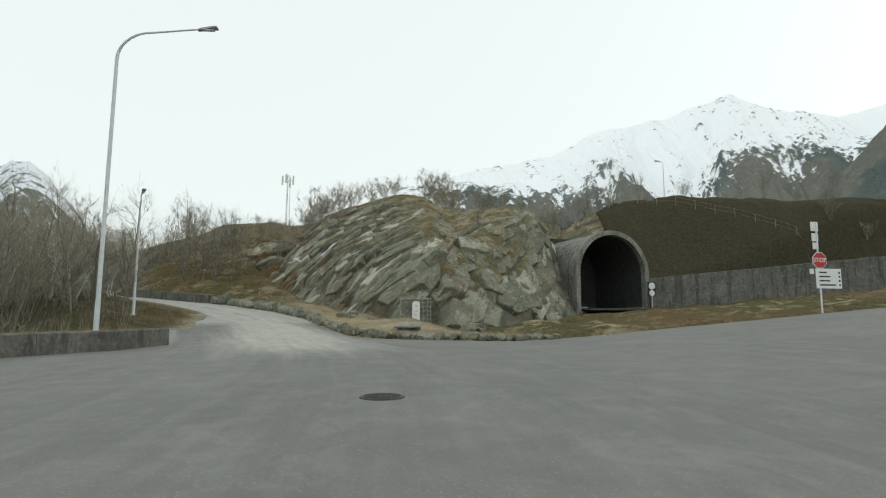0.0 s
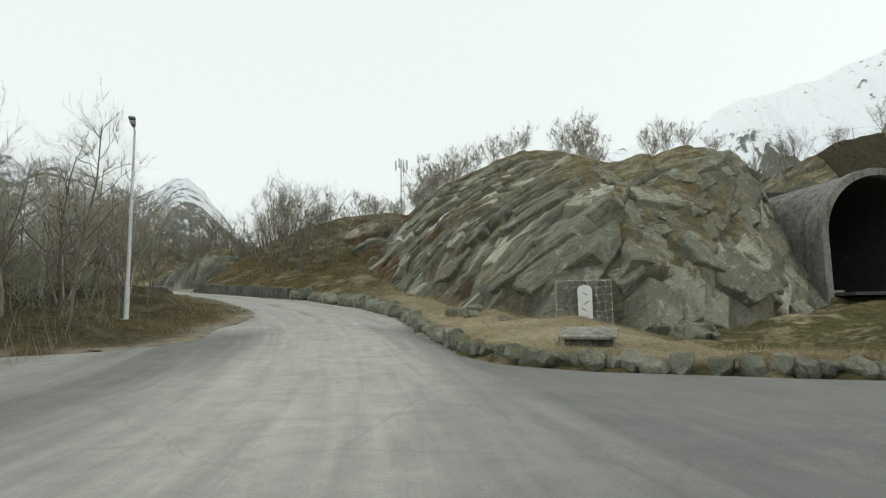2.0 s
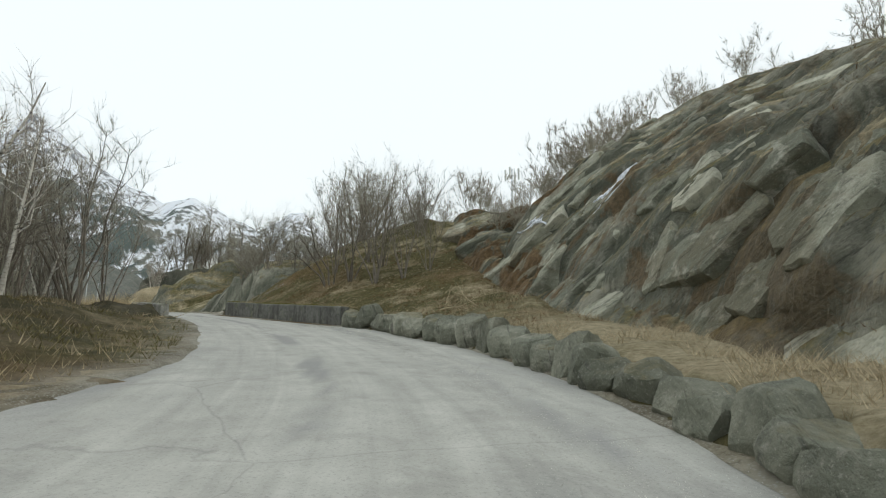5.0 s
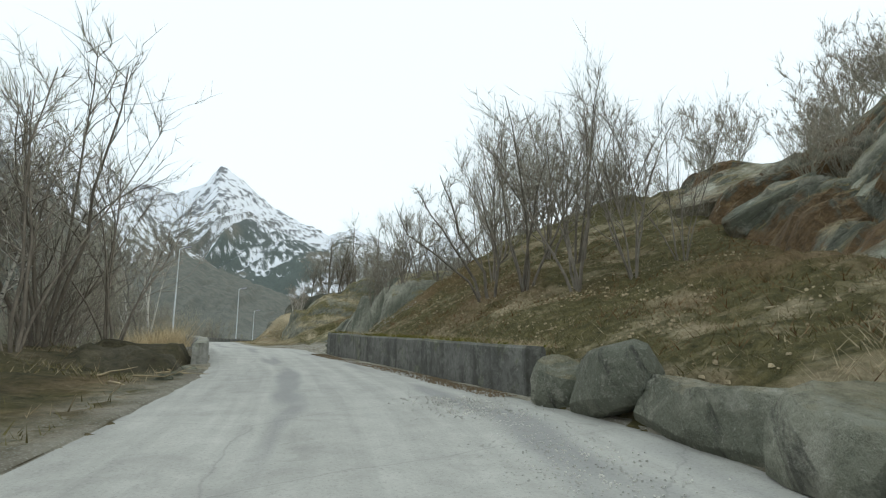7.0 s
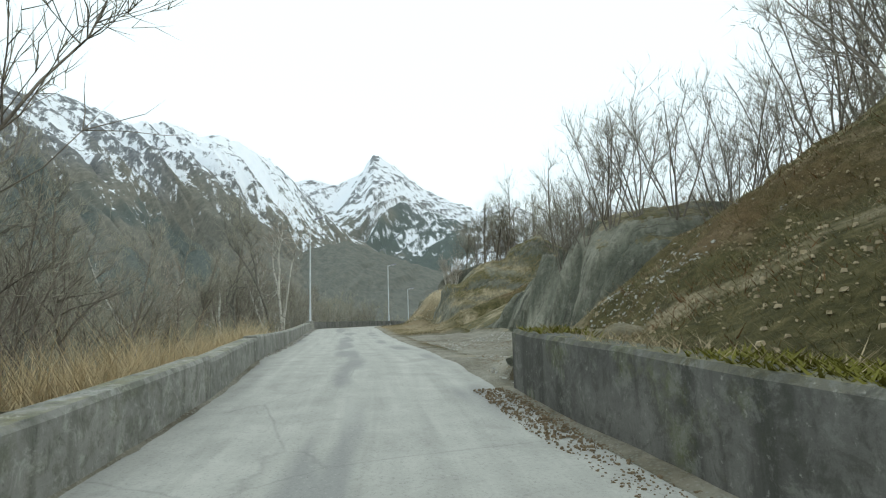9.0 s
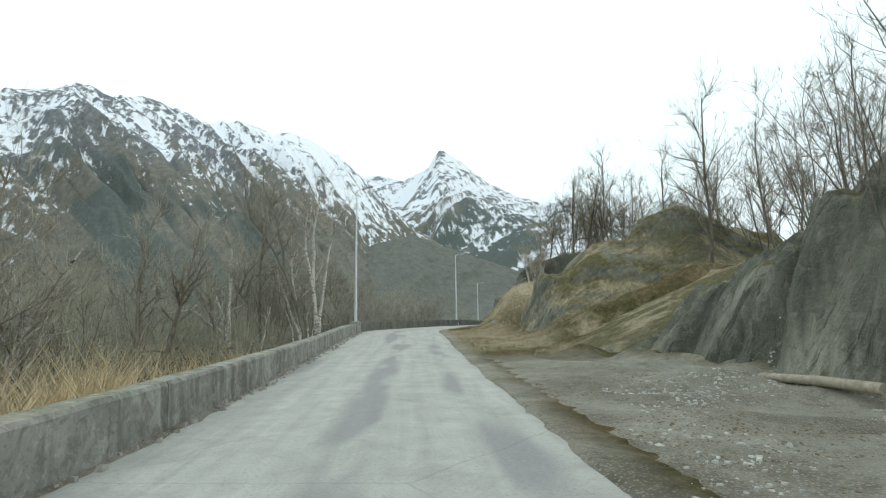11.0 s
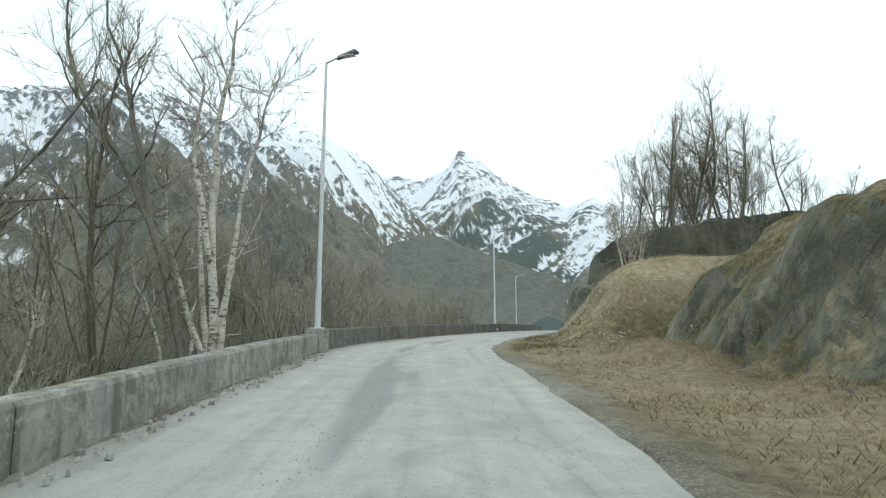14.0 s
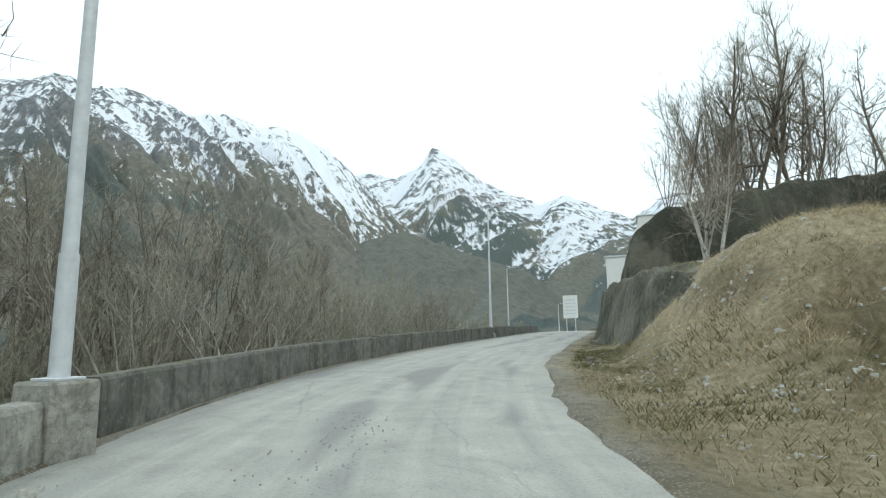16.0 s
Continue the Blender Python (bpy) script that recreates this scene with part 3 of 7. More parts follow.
def ground_height(x, y, rough=True):
    x, y = np.ravel(np.asarray(x, float)), np.ravel(np.asarray(y, float))
    s, lat, zr = to_road(x, y)
    re, le = right_edge(s), left_edge(s)
    # to the right: a bank, then a hillside
    d = lat - re
    bank = np.interp(s, [26, 30, 36, 46, 52, 60, 63, 74, 76.5, 79, 260], [0.12, 0.24, 0.4, 0.6, 0.76, 0.8, 0.84, 0.84, 0.4, 0.0, 0.0])
    foot = foot_line(s)
    pitch = np.interp(s, [30, 50, 58, 66, 76, 90, 100, 110, 117, 122, 150, 260], [0.0, 0.0, 0.24, 0.43, 0.54, 0.5, 0.46, 0.4, 0.25, 0.06, 0.06, 0.1])
    up = np.maximum(lat - foot, 0)
    crest = np.interp(s, [60, 78, 95, 108], [15, 13, 10, 6])
    back = d - 0.12 - 0.28 * smooth(60.5, 62, s) * smooth(77, 75.5, s)
    hill = bank * (0.8 * smooth(0.0, 0.6, back) + 0.2 * smooth(0.5, 1.7, back)) + pitch * (np.minimum(up, crest) + np.interp(s, [80, 96], [0.3, 0.1]) * np.clip(up - crest, 0, 18)) + 0.05 * np.clip(up - 33, 0, 40) * smooth(50, 60, s)
    hill = hill + 0.9 * smooth(3.6, 5.2, lat) * smooth(81.4, 79.6, s) * smooth(74, 77, s)
    hill = hill + 2.7 * smooth(3.7, 7.6, lat) * smooth(119, 126, s) * smooth(185, 168, s)
    right = zr + hill
    # the junction's side road and the grass before the portal climb away
    climb = 0.09 * np.maximum(x - 5, 0) - 0.03 * np.maximum(x - 40, 0)
    plain_z = 0.32 + climb + 0.018 * np.clip(y - 30, 0, 40)
    front = smooth(-3, 2, x) * smooth(90, 70, y)
    right = right * (1 - front) + plain_z * front
    # the outcrop and the hill above the portal: the higher of the two
    dn = inside_foot(x, y)
    wob = 1.2 * fbm(x * 0.13, y * 0.13, 3, 5) if rough else 0.0
    rock = (outcrop_rise(dn + wob) + 0.16 * np.clip(dn, 0, 14) * smooth(2, -8, x)) * smooth(118, 95, y)
    rock = rock + smooth(0.5, 5, dn) * (4.1 * np.exp(-((x - 9) / 6) ** 2 - ((y - 60) / 7) ** 2) - 1.1 * np.exp(-((x + 4.5) / 4) ** 2 - ((y - 55) / 5) ** 2)
                                        - 4.0 * np.exp(-((x + 22.5) / 4.5) ** 2 - ((y - 74) / 8) ** 2))
    over = smooth(8, 24, x) * smooth(59, 74, y - 0.12 * (x - 18)) * (14.6 + 0.8 * fbm(x * 0.12, y * 0.05, 3, 97))
    rock = np.maximum(rock * (1 - smooth(11, 17, x) * smooth(66, 56, y)), over) * smooth(120, 95, s)
    floor = zr + bank * 0.8
    floor = floor * (1 - front) + plain_z * front
    gain = np.maximum(floor + rock - right, 0)
    right = right + np.where(lat > 3, gain * smooth(0.0, 1.2, gain + dn * 0.3), 0)
    right = right + 0.26 * np.clip(y - 100, 0, 70) * smooth(20, 40, lat) * smooth(-90, -60, x) * smooth(5, -25, x)
    # to the left: a verge, then the slope down to the valley
    e = le - lat
    drop = np.interp(s, [20, 40, 60, 72, 78, 95, 120, 260], [-0.3, 0.35, 0.5, 0.2, -1.6, -1.8, -0.7, -2.0])
    lev = zr + drop * smooth(0.4, 5.0, e) + np.interp(s, [10, 40, 70, 80], [0.02, 0.05, 0.06, -0.02]) * np.maximum(e - 4, 0) * smooth(150, 30, e)
    z = np.where(lat > 0, right, lev)
    inner = smooth(0.2, -0.4, d) * smooth(0.2, -0.4, e)
    z = z * (1 - inner) + (zr + np.where((s < 50) & (x > 5), climb, 0) - 0.14) * inner
    if rough:
        off = np.maximum(np.maximum(d, e), 0)
        amp = smooth(0.3, 4, off)
        z = z + amp * (0.5 * fbm(x * 0.22, y * 0.22, 4, 11) + 0.28 * fbm(x * 0.9, y * 0.9, 3, 23))
        z = z + smooth(3, 9, d) * smooth(56, 70, s) * 1.5 * fbm(x * 0.11, y * 0.11, 3, 41)
    return z


def ground_z(x, y):
    return float(ground_height(np.array([x]), np.array([y]))[0])


# ---- the ground: one sheet out to the mountains ----
def spread(lo, hi, step, far):
    mid = list(np.arange(lo, hi, step))
    a, b, w = [], [], step
    x = lo
    while x > -far:
        w *= 1.22
        x -= w
        a.append(x)
    x, w = hi, step
    while x < far:
        b.append(x)
        w *= 1.22
        x += w
    return np.array(a[::-1] + mid + b)


SHEET = {}


def sheet_z(x, y):
    """Height of the ground sheet itself at arrays of places."""
    i = np.clip(np.searchsorted(SHEET["x"], x) - 1, 0, len(SHEET["x"]) - 2)
    j = np.clip(np.searchsorted(SHEET["y"], y) - 1, 0, len(SHEET["y"]) - 2)
    u = (x - SHEET["x"][i]) / (SHEET["x"][i + 1] - SHEET["x"][i])
    v = (y - SHEET["y"][j]) / (SHEET["y"][j + 1] - SHEET["y"][j])
    z = SHEET["z"]
    return (z[i, j] * (1 - u) + z[i + 1, j] * u) * (1 - v) + (z[i, j + 1] * (1 - u) + z[i + 1, j + 1] * u) * v


def build_ground():
    xs, ys = spread(-136, 44, 0.42, 3200), spread(-16, 128, 0.42, 3200)
    X, Y = np.meshgrid(xs, ys, indexing="ij")
    x, y = X.ravel(), Y.ravel()
    z = ground_height(x, y)
    s, lat, zr = to_road(x, y)
    dn = inside_foot(x, y)
    z -= 0.5 * smooth(-1.2, 0.0, dn) * smooth(97, 92, y) * smooth(21.5, 18.5, x) * smooth(-33.5, -31, x) * smooth(0, 1, lat)
    z -= 2.8 * smooth(0.3, 3.0, dn) * smooth(97, 92, y) * smooth(21.5, 18.5, x) * smooth(-33.5, -31, x) * smooth(0, 1, lat)
    for s0, s1, l0, l1 in ((79.5, 103, 4.4, 17), (104, 123, 5.0, 20), (140.5, 166, 6.6, 24)):
        z -= 1.1 * smooth(s0, s0 + 2, s) * smooth(s1, s1 - 2, s) * smooth(0.8, 2.4, lat - l0 - 2.0 * smooth(96, 92, s) * (s0 < 80)) * smooth(l1, l1 - 2.5, lat)
    z = np.where(in_portal(x, y, 0.2), 2.15, z)
    far = np.hypot(x + 40, y - 50)
    z = z * (1 - smooth(170, 420, far)) + (-6.0) * smooth(170, 420, far)
    SHEET.update(x=xs, y=ys, z=z.reshape(X.shape))
    ob = mesh_object("ground", np.stack([x, y, z], 1), grid_faces(len(xs), len(ys)), M_GROUND, shade=True)
    d_right, d_left = lat - right_edge(s), left_edge(s) - lat
    straw = 0.75 * smooth(0.2, 1.0, d_right) * smooth(9, 5, d_right) * smooth(28, 33, s) * smooth(57, 47, s)
    straw = np.maximum(straw, 0.7 * smooth(98, 103, s) * smooth(0.2, 0.8, d_right) * smooth(5.0, 2.5, d_right) * smooth(128, 122, s))
    straw = np.maximum(straw, 0.8 * smooth(120, 124, s) * smooth(1.4, 3.0, d_right) * smooth(12, 8, d_right) * smooth(142, 134, s))
    wood = (0.6 * smooth(0.6, 3, d_left) + 0.4 * smooth(4, 9, d_left)) * np.where(s > 24, 1.0, smooth(18, 22, d_left))
    wood = np.maximum(wood, smooth(10, 20, x) * smooth(57, 61, y - 0.12 * (x - 18)) * (lat > 0))
    gravel = smooth(0.0, 0.25, d_right) * smooth(74, 78, s) * smooth(99, 94, s) * smooth(0.7, -0.2, lat - foot_line(s)) * (1 - smooth(2.9, 3.8, lat) * smooth(81.4, 80.2, s))
    gravel = np.maximum(gravel, smooth(0.9, 0.1, np.abs(d_right)) * smooth(70, 74, s) * 0.8)
    gravel = np.maximum(gravel, smooth(1.5, 0.2, d_left) * smooth(0.0, 0.1, d_left) * 0.7)
    for key, val in (("straw", straw), ("wood", wood), ("gravel", gravel)):
        val = np.clip(val + 0.35 * fbm(x * 0.7, y * 0.7, 3, 77) * (val > 0.02) * (val < 0.98), 0, 1)
        ob.data.attributes.new(key, "FLOAT", "POINT").data.foreach_set("value", val)
    return tagged(ob, "dry winter grass, heath and gravel beside the road", "ground", kind="structure")


def lane_marks(s, lat):
    wander = 0.3 * fbm(s * 0.08, s * 0 + 1, 2, 4)
    mid = np.interp(s, [50, 90, 104, 118], [-0.5, -0.6, -0.3, -0.7])
    wide = np.interp(s, [60, 95, 104, 118], [0.32, 0.34, 0.6, 0.5])
    a = 1.1 * np.exp(-(np.abs(lat - mid - 0.4 * wander) / wide) ** 3)
    b = 0.8 * np.exp(-((lat - np.interp(s, [60, 75], [2.1, 1.2]) - wander) / 0.4) ** 2)
    edge = 0.5 * smooth(-1.9, -2.6, lat) + 0.5 * smooth(1.3, 2.2, lat)
    return np.maximum(np.maximum(a, b), edge) * (0.5 + 2.2 * fbm(s * 0.35, lat * 2.2, 5, 8)) * smooth(36, 48, s)


def dust_marks(s, lat):
    wide = 2.6 + 0.1 * np.maximum(40 - s, 0)
    lane = smooth(6, 34, s) * np.exp(-((lat + 0.8 + 0.05 * np.maximum(36 - s, 0)) / wide) ** 2)
    side = 0.5 * smooth(20, 30, s) * smooth(-3, -8, lat)
    return np.maximum(np.maximum(lane, side) * 0.95, smooth(36, 46, s))


def build_road():
    """The junction and the road as one surface, its edges tucked under the verges."""
    ss = np.arange(-58, 245, 0.5)
    w = np.linspace(0, 1, 33)
    S, W = np.meshgrid(ss, w, indexing="ij")
    lo, hi = left_edge(S) - 0.35, right_edge(S) + 0.35
    lat = lo + (hi - lo) * W
    p = at_road(S.ravel(), lat.ravel())
    lat, s = lat.ravel(), S.ravel()
    climb = np.where((s < 50) & (p[:, 0] > 5), 0.09 * np.maximum(p[:, 0] - 5, 0) - 0.03 * np.maximum(p[:, 0] - 40, 0), 0)
    tuck = 0.1 * smooth(0.15, 0.35, np.maximum(lat - right_edge(s), left_edge(s) - lat))
    p[:, 2] += climb - 0.01 * np.minimum(np.abs(lat), 3) + 0.03 * fbm(p[:, 0] * 0.5, p[:, 1] * 0.5, 2, 3) - tuck
    ob = mesh_object("road", p, grid_faces(len(ss), len(w)), M_ROAD, shade=True)
    set_values(ob, track=np.clip(lane_marks(s, lat), 0, 1), dust=np.clip(dust_marks(s, lat), 0, 1), along=s, across=lat)
    return tagged(ob, "worn asphalt junction and narrow road pale with dust", "road", kind="structure")


build_ground()
build_road()


# ---- mountains ----
def build_mountain(name, az, el, near, far, foot, mat, label, seed, rough=1.0, jag=12.0, shear=380.0, snow_at=(0.5, 0.95), full=0.6, streak=1.0, rocky=1.0):
    """A ridge seen between azimuths az (degrees left of north) under elevations el, rising from near to far metres.
    Spurs and gullies run down it aslant; old snow lies in the gullies and thickens with height."""
    a = np.arange(min(az), max(az), 0.11)
    order = np.argsort(az)
    e = np.interp(a, np.array(az)[order], np.array(el)[order])
    v = np.r_[np.linspace(0, 0.3, 24), np.linspace(0.31, 1, 120), np.linspace(1.04, 1.6, 8)]
    A, V = np.meshgrid(np.radians(a), v, indexing="ij")
    E = np.broadcast_to(np.tan(np.radians(e))[:, None], A.shape)
    R = near + (far - near) * V
    x, y = -40 - np.sin(A) * R, 50 + np.cos(A) * R
    rise = np.where(V <= 1, V ** 1.15, 1 - (V - 1) * 1.2)
    span = far * E + 4 - foot
    size = far / 1150
    w = (A * far - shear * size * V) / size
    bend = w + 40 * fbm(w / 120, V * 3, 3, seed + 2)
    spur = ridged(bend / 210, V * 1.1, 3, seed) - 0.42
    rib = ridged(bend / 62, V * 2.4, 4, seed + 5) - 0.42
    fine = ridged(bend / 17, V * 9.0, 3, seed + 9) - 0.4
    hold = np.clip(V * 1.6, 0, 1) * np.clip(1.05 - V, 0, 1) ** 0.6
    z = foot + span * rise + rough * span * hold * (0.26 * spur + 0.1 * rib) + jag * (0.5 * rib + 0.7 * fine) * np.clip(V * 1.4, 0, 1) * (1 - 0.5 * smooth(0.9, 1.0, V))
    def even(q):
        return (q - q.mean()) / q.std()

    high = np.clip(foot + span * rise, 0, None) / (far * math.tan(radians(max(el))))
    level = smooth(*snow_at, high + 0.12 * fbm(bend / 150, V * 2.0, 3, seed + 14))
    bareness = 0.35 * even(rib) + 0.2 * even(spur) + 0.55 * even(fine) + 0.8 * streak * even(fbm(bend / 5, V * 90, 4, seed + 17))
    chute = smooth(0.26, 0.4, fbm(bend / 60, V * 0.7, 2, seed + 21)) * smooth(snow_at[0] - 0.05, snow_at[0] + 0.12, high)
    want = -1.9 + (1.9 + full) * level + 1.6 * chute
    snow = smooth(-1.5, 1.5, want - bareness) * smooth(0.0, 0.12, level + chute)
    conifer = smooth(0.02, 0.2, fbm(w / 130, V * 3.2, 4, seed + 27) - 0.25 * smooth(0.35, 0.8, V))
    ob = mesh_object(name, np.stack([x.ravel(), y.ravel(), z.ravel()], 1), grid_faces(len(a), len(v)), mat, shade=True)
    for key, val in (("snow", snow), ("conifer", conifer), ("bare", rocky * smooth(0.4, 0.75, high + 0.25 * fbm(bend / 60, V * 5, 3, seed + 31)))):
        ob.data.attributes.new(key, "FLOAT", "POINT").data.foreach_set("value", np.ascontiguousarray(val.ravel(), dtype=np.float32))
    return tagged(ob, label, "mountain", kind="structure")


M_RIDGE = mountain_material("wooded_ridge")
M_PEAK = mountain_material("snowy_peak", (0.74, 0.77, 0.82), 0.25)
M_SNOW = mountain_material("snowfield", (0.9, 0.92, 0.95), 0.1)
M_FIRS = mountain_material("dark_fir_slope", (0.7, 0.74, 0.8), 0.0)
build_mountain("backdrop_ridge", (150, 130, 115, 101, 97.5, 95.5, 94, 91.5, 89, 86, 80, 77, 75, 73, 70.5, 68, 65.5, 62.5, 58, 52, 47, 44),
               (14, 18, 19.5, 19.8, 20.4, 21, 21.9, 21.4, 21.7, 20.9, 20.8, 19.9, 20.2, 19.6, 18.2, 16.2, 13.7, 11.2, 8.6, 6, 3, 1),
               330, 1150, -8, M_RIDGE, "wooded mountain ridge with patchy snow above the trees", 3, snow_at=(0.24, 0.72), full=0.55)
build_mountain("backdrop_peak", (78, 70, 67, 65.5, 63.8, 62.4, 61.2, 60.7, 60.1, 59.3, 58.4, 57.6, 55.2, 52.2, 49.2, 48.0, 46.7, 43.6, 40.5, 38.6, 37.6, 36.4, 35, 33, 30, 24),
               (13, 15.6, 16.3, 16.1, 15.8, 16.7, 17.5, 18.1, 18.7, 18.6, 18.2, 17.6, 15.6, 14.2, 12.9, 13.5, 13.7, 12.2, 10.9, 12.0, 12.9, 12.9, 11.9, 9.5, 6, 2),
               900, 2300, -8, M_PEAK, "distant snow-covered mountain peak", 21, 0.8, 7, -330, (0.16, 0.62), 0.85)
build_mountain("backdrop_spur", (74, 66, 62.4, 57, 53.5, 50.5, 48.5, 46.5, 44, 40), (6, 9.5, 10.4, 8.6, 7.2, 6.4, 4.6, 2.8, 1.4, 0.3),
               300, 760, -8, M_FIRS, "dark wooded spur at the mountain's foot", 71, 0.5, 5, -160, (1.3, 1.6), rocky=0.0)
build_mountain("backdrop_snowfield", (14, 6, 3.4, -3, -6.1, -8, -12.7, -17.9, -24.4, -29.9, -31.7, -34.7, -38, -41.4, -46, -60, -80),
               (9, 12, 13.4, 14.8, 15.6, 15.9, 16.5, 18.6, 19.4, 20.1, 19, 17.8, 17, 17.6, 19, 17, 12),
               500, 2100, -8, M_SNOW, "broad white snow mountain above dark woods", 47, 0.7, 12, 200, (0.3, 0.66), 2.2)
build_mountain("backdrop_fir_slope", (-36, -38.5, -40, -41.7, -43.6, -50, -60, -75), (5, 9.5, 11.8, 13.6, 15.7, 20, 22, 18),
               300, 900, -8, M_FIRS, "steep dark fir-covered slope", 83, 0.6, 6, 160, (1.3, 1.6), rocky=0.0)


# ---- the rock outcrop and knolls ----
def face_normals(P):
    """Unit normals of a grid of points, turned upwards or outwards."""
    n = np.cross(np.gradient(P, axis=0), np.gradient(P, axis=1))
    n /= np.maximum(np.linalg.norm(n, axis=2), 1e-6)[:, :, None]
    for _ in range(2):
        q = np.pad(n, ((2, 2), (2, 2), (0, 0)), "edge")
        n = sum(q[i:i + n.shape[0], j:j + n.shape[1]] for i in range(0, 5, 2) for j in range(0, 5, 2))
        n /= np.linalg.norm(n, axis=2)[:, :, None]
    return n * np.where(n[:, :, 2:3] < 0, -1, 1)


def soften(values, shape):
    """A grid of values with its steps spread over a few points."""
    v = np.asarray(values).reshape(shape)
    for axis in (0, 1):
        q = np.pad(v, [(2, 2) if k == axis else (0, 0) for k in range(2)], "edge")
        n = v.shape[axis]
        v = sum(w * np.take(q, np.arange(k, k + n), axis) for k, w in enumerate((0.03, 0.22, 0.5, 0.22, 0.03)))
    return v.ravel()


def outcrop_points(step=0.125):
    xs, ys = np.arange(-33, 21, step), np.arange(38.2, 97, step)
    X, Y = np.meshgrid(xs, ys, indexing="ij")
    x, y = X.ravel(), Y.ravel()
    z, dn = ground_height(x, y), inside_foot(x, y)
    P = np.stack([X, Y, z.reshape(X.shape)], 2)
    N = face_normals(P)
    h = z + 0.4 * np.maximum(dn, 0)
    east, west = crag(0.62 * x + 0.78 * y, h, 36, 1.9, 61, 0.25, 0.7), crag(0.5 * x - 0.87 * y, h, 52, 1.6, 161, 0.25, 0.7)
    w = smooth(-2.5, 1.5, x + 0.08 * (y - 40))
    big, tone, crack = (a * w + b * (1 - w) for a, b in zip(east, west))
    big, crack = soften(big, X.shape), soften(crack, X.shape)
    val, gap = cells(x * 0.16 + 0.05 * z, y * 0.1 + 0.03 * x, 31)
    push = big + 0.7 * (val - 0.4) * smooth(0.0, 0.2, gap) + 0.12 * fbm(x * 1.3, y * 1.3 + z, 4, 81) + 0.3
    ease = smooth(-1.3, 0.8, dn) * np.interp(dn, [0, 6, 12, 22, 40], [1.0, 1.0, 0.75, 0.45, 0.3])
    Q = P + N * (push * ease).reshape(X.shape)[:, :, None]
    Q[:, :, 2] -= (1.3 * (1 - smooth(-1.5, 0.4, dn))).reshape(X.shape)
    return xs, ys, Q, N, dn, tone, crack


CRAG_X, CRAG_Y, CRAG_P, CRAG_N, CRAG_D, CRAG_TONE, CRAG_CRACK = outcrop_points()


def on_outcrop(x, y, out=0.0):
    """Points of the outcrop's surface over the plan places x, y."""
    i = np.clip(np.searchsorted(CRAG_X, x), 0, len(CRAG_X) - 1)
    j = np.clip(np.searchsorted(CRAG_Y, y), 0, len(CRAG_Y) - 1)
    return CRAG_P[i, j] + CRAG_N[i, j] * np.asarray(out)[..., None]


def build_outcrop():
    faces = np.array(grid_faces(len(CRAG_X), len(CRAG_Y)))
    flat = CRAG_P.reshape(-1, 3)
    keep = (CRAG_D[faces] > -1.7).any(1) & ~in_portal(flat[:, 0], flat[:, 1], 0.1)[faces].any(1)
    used = np.unique(faces[keep])
    back = np.full(len(CRAG_D), -1)
    back[used] = np.arange(len(used))
    ob = mesh_object("rock_outcrop", CRAG_P.reshape(-1, 3)[used], back[faces[keep]].tolist(), M_ROCK_BED)
    set_values(ob, tone=CRAG_TONE[used], crack=CRAG_CRACK[used])
    return tagged(ob, "grey slanting bedrock slabs with moss in the cracks", "rock outcrop", kind="structure")


def slab_axes(x, y, angle):
    """Foot point and axes of a slab on the outcrop: along its climb, across towards its lower lip, and out of the face."""
    i, j = np.searchsorted(CRAG_X, x), np.searchsorted(CRAG_Y, y)
    n = Vector(CRAG_N[i, j])
    right = Vector((0, 0, 1)).cross(n)
    right = right.normalized() if right.length > 0.2 else Vector((1, 0, 0))
    up = n.cross(right).normalized()
    a = radians(angle)
    along = right * math.cos(a) + up * math.sin(a)
    return Vector(CRAG_P[i, j]), along, right * math.sin(a) - up * math.cos(a), n


def slab_mesh(rng, at, along, across, out, length, width, thick, tip, verts, faces):
    """A broken plate of rock with a chamfered, ragged outline, its lower lip tipped out of the face."""
    n = (out - across * tip).normalized()
    c = (across - n * across.dot(n)).normalized()
    six = [(-0.5, -0.12), (-0.24, -0.5), (0.34, -0.5), (0.5, -0.02), (0.3, 0.5), (-0.36, 0.46)]
    six = [(u + rng.uniform(-0.1, 0.1), v + rng.uniform(-0.13, 0.13)) for u, v in six]
    ring = []
    for k in range(6):
        (u0, v0), (u1, v1) = six[k], six[(k + 1) % 6]
        for f in (0.0, 0.36, 0.7):
            ring.append((u0 + (u1 - u0) * f + rng.uniform(-0.02, 0.02), v0 + (v1 - v0) * f + rng.uniform(-0.035, 0.035)))
    m, base = len(ring), len(verts)
    bend = rng.uniform(-0.08, 0.08)
    for scale, rise in ((1.05, -1.6), (1.0, -0.07), (0.94, 0.01), (0.55, 0.03)):
        for u, v in ring:
            lift = rise + (bend * u * 2 + rng.uniform(-0.05, 0.05) * (1 if scale < 0.9 else 0.6) if rise > -1 else 0)
            verts.append(at + along * (u * scale * length) + c * (v * scale * width) + n * (thick + lift))
    verts.append(at + n * (thick + 0.05))
    for k in range(3):
        for q in range(m):
            w = (q + 1) % m
            faces.append((base + k * m + q, base + k * m + w, base + (k + 1) * m + w, base + (k + 1) * m + q))
    faces.extend([(base + 3 * m + q, base + 3 * m + (q + 1) % m, base + 4 * m) for q in range(m)])
    return 4 * m + 1


SLABS = []


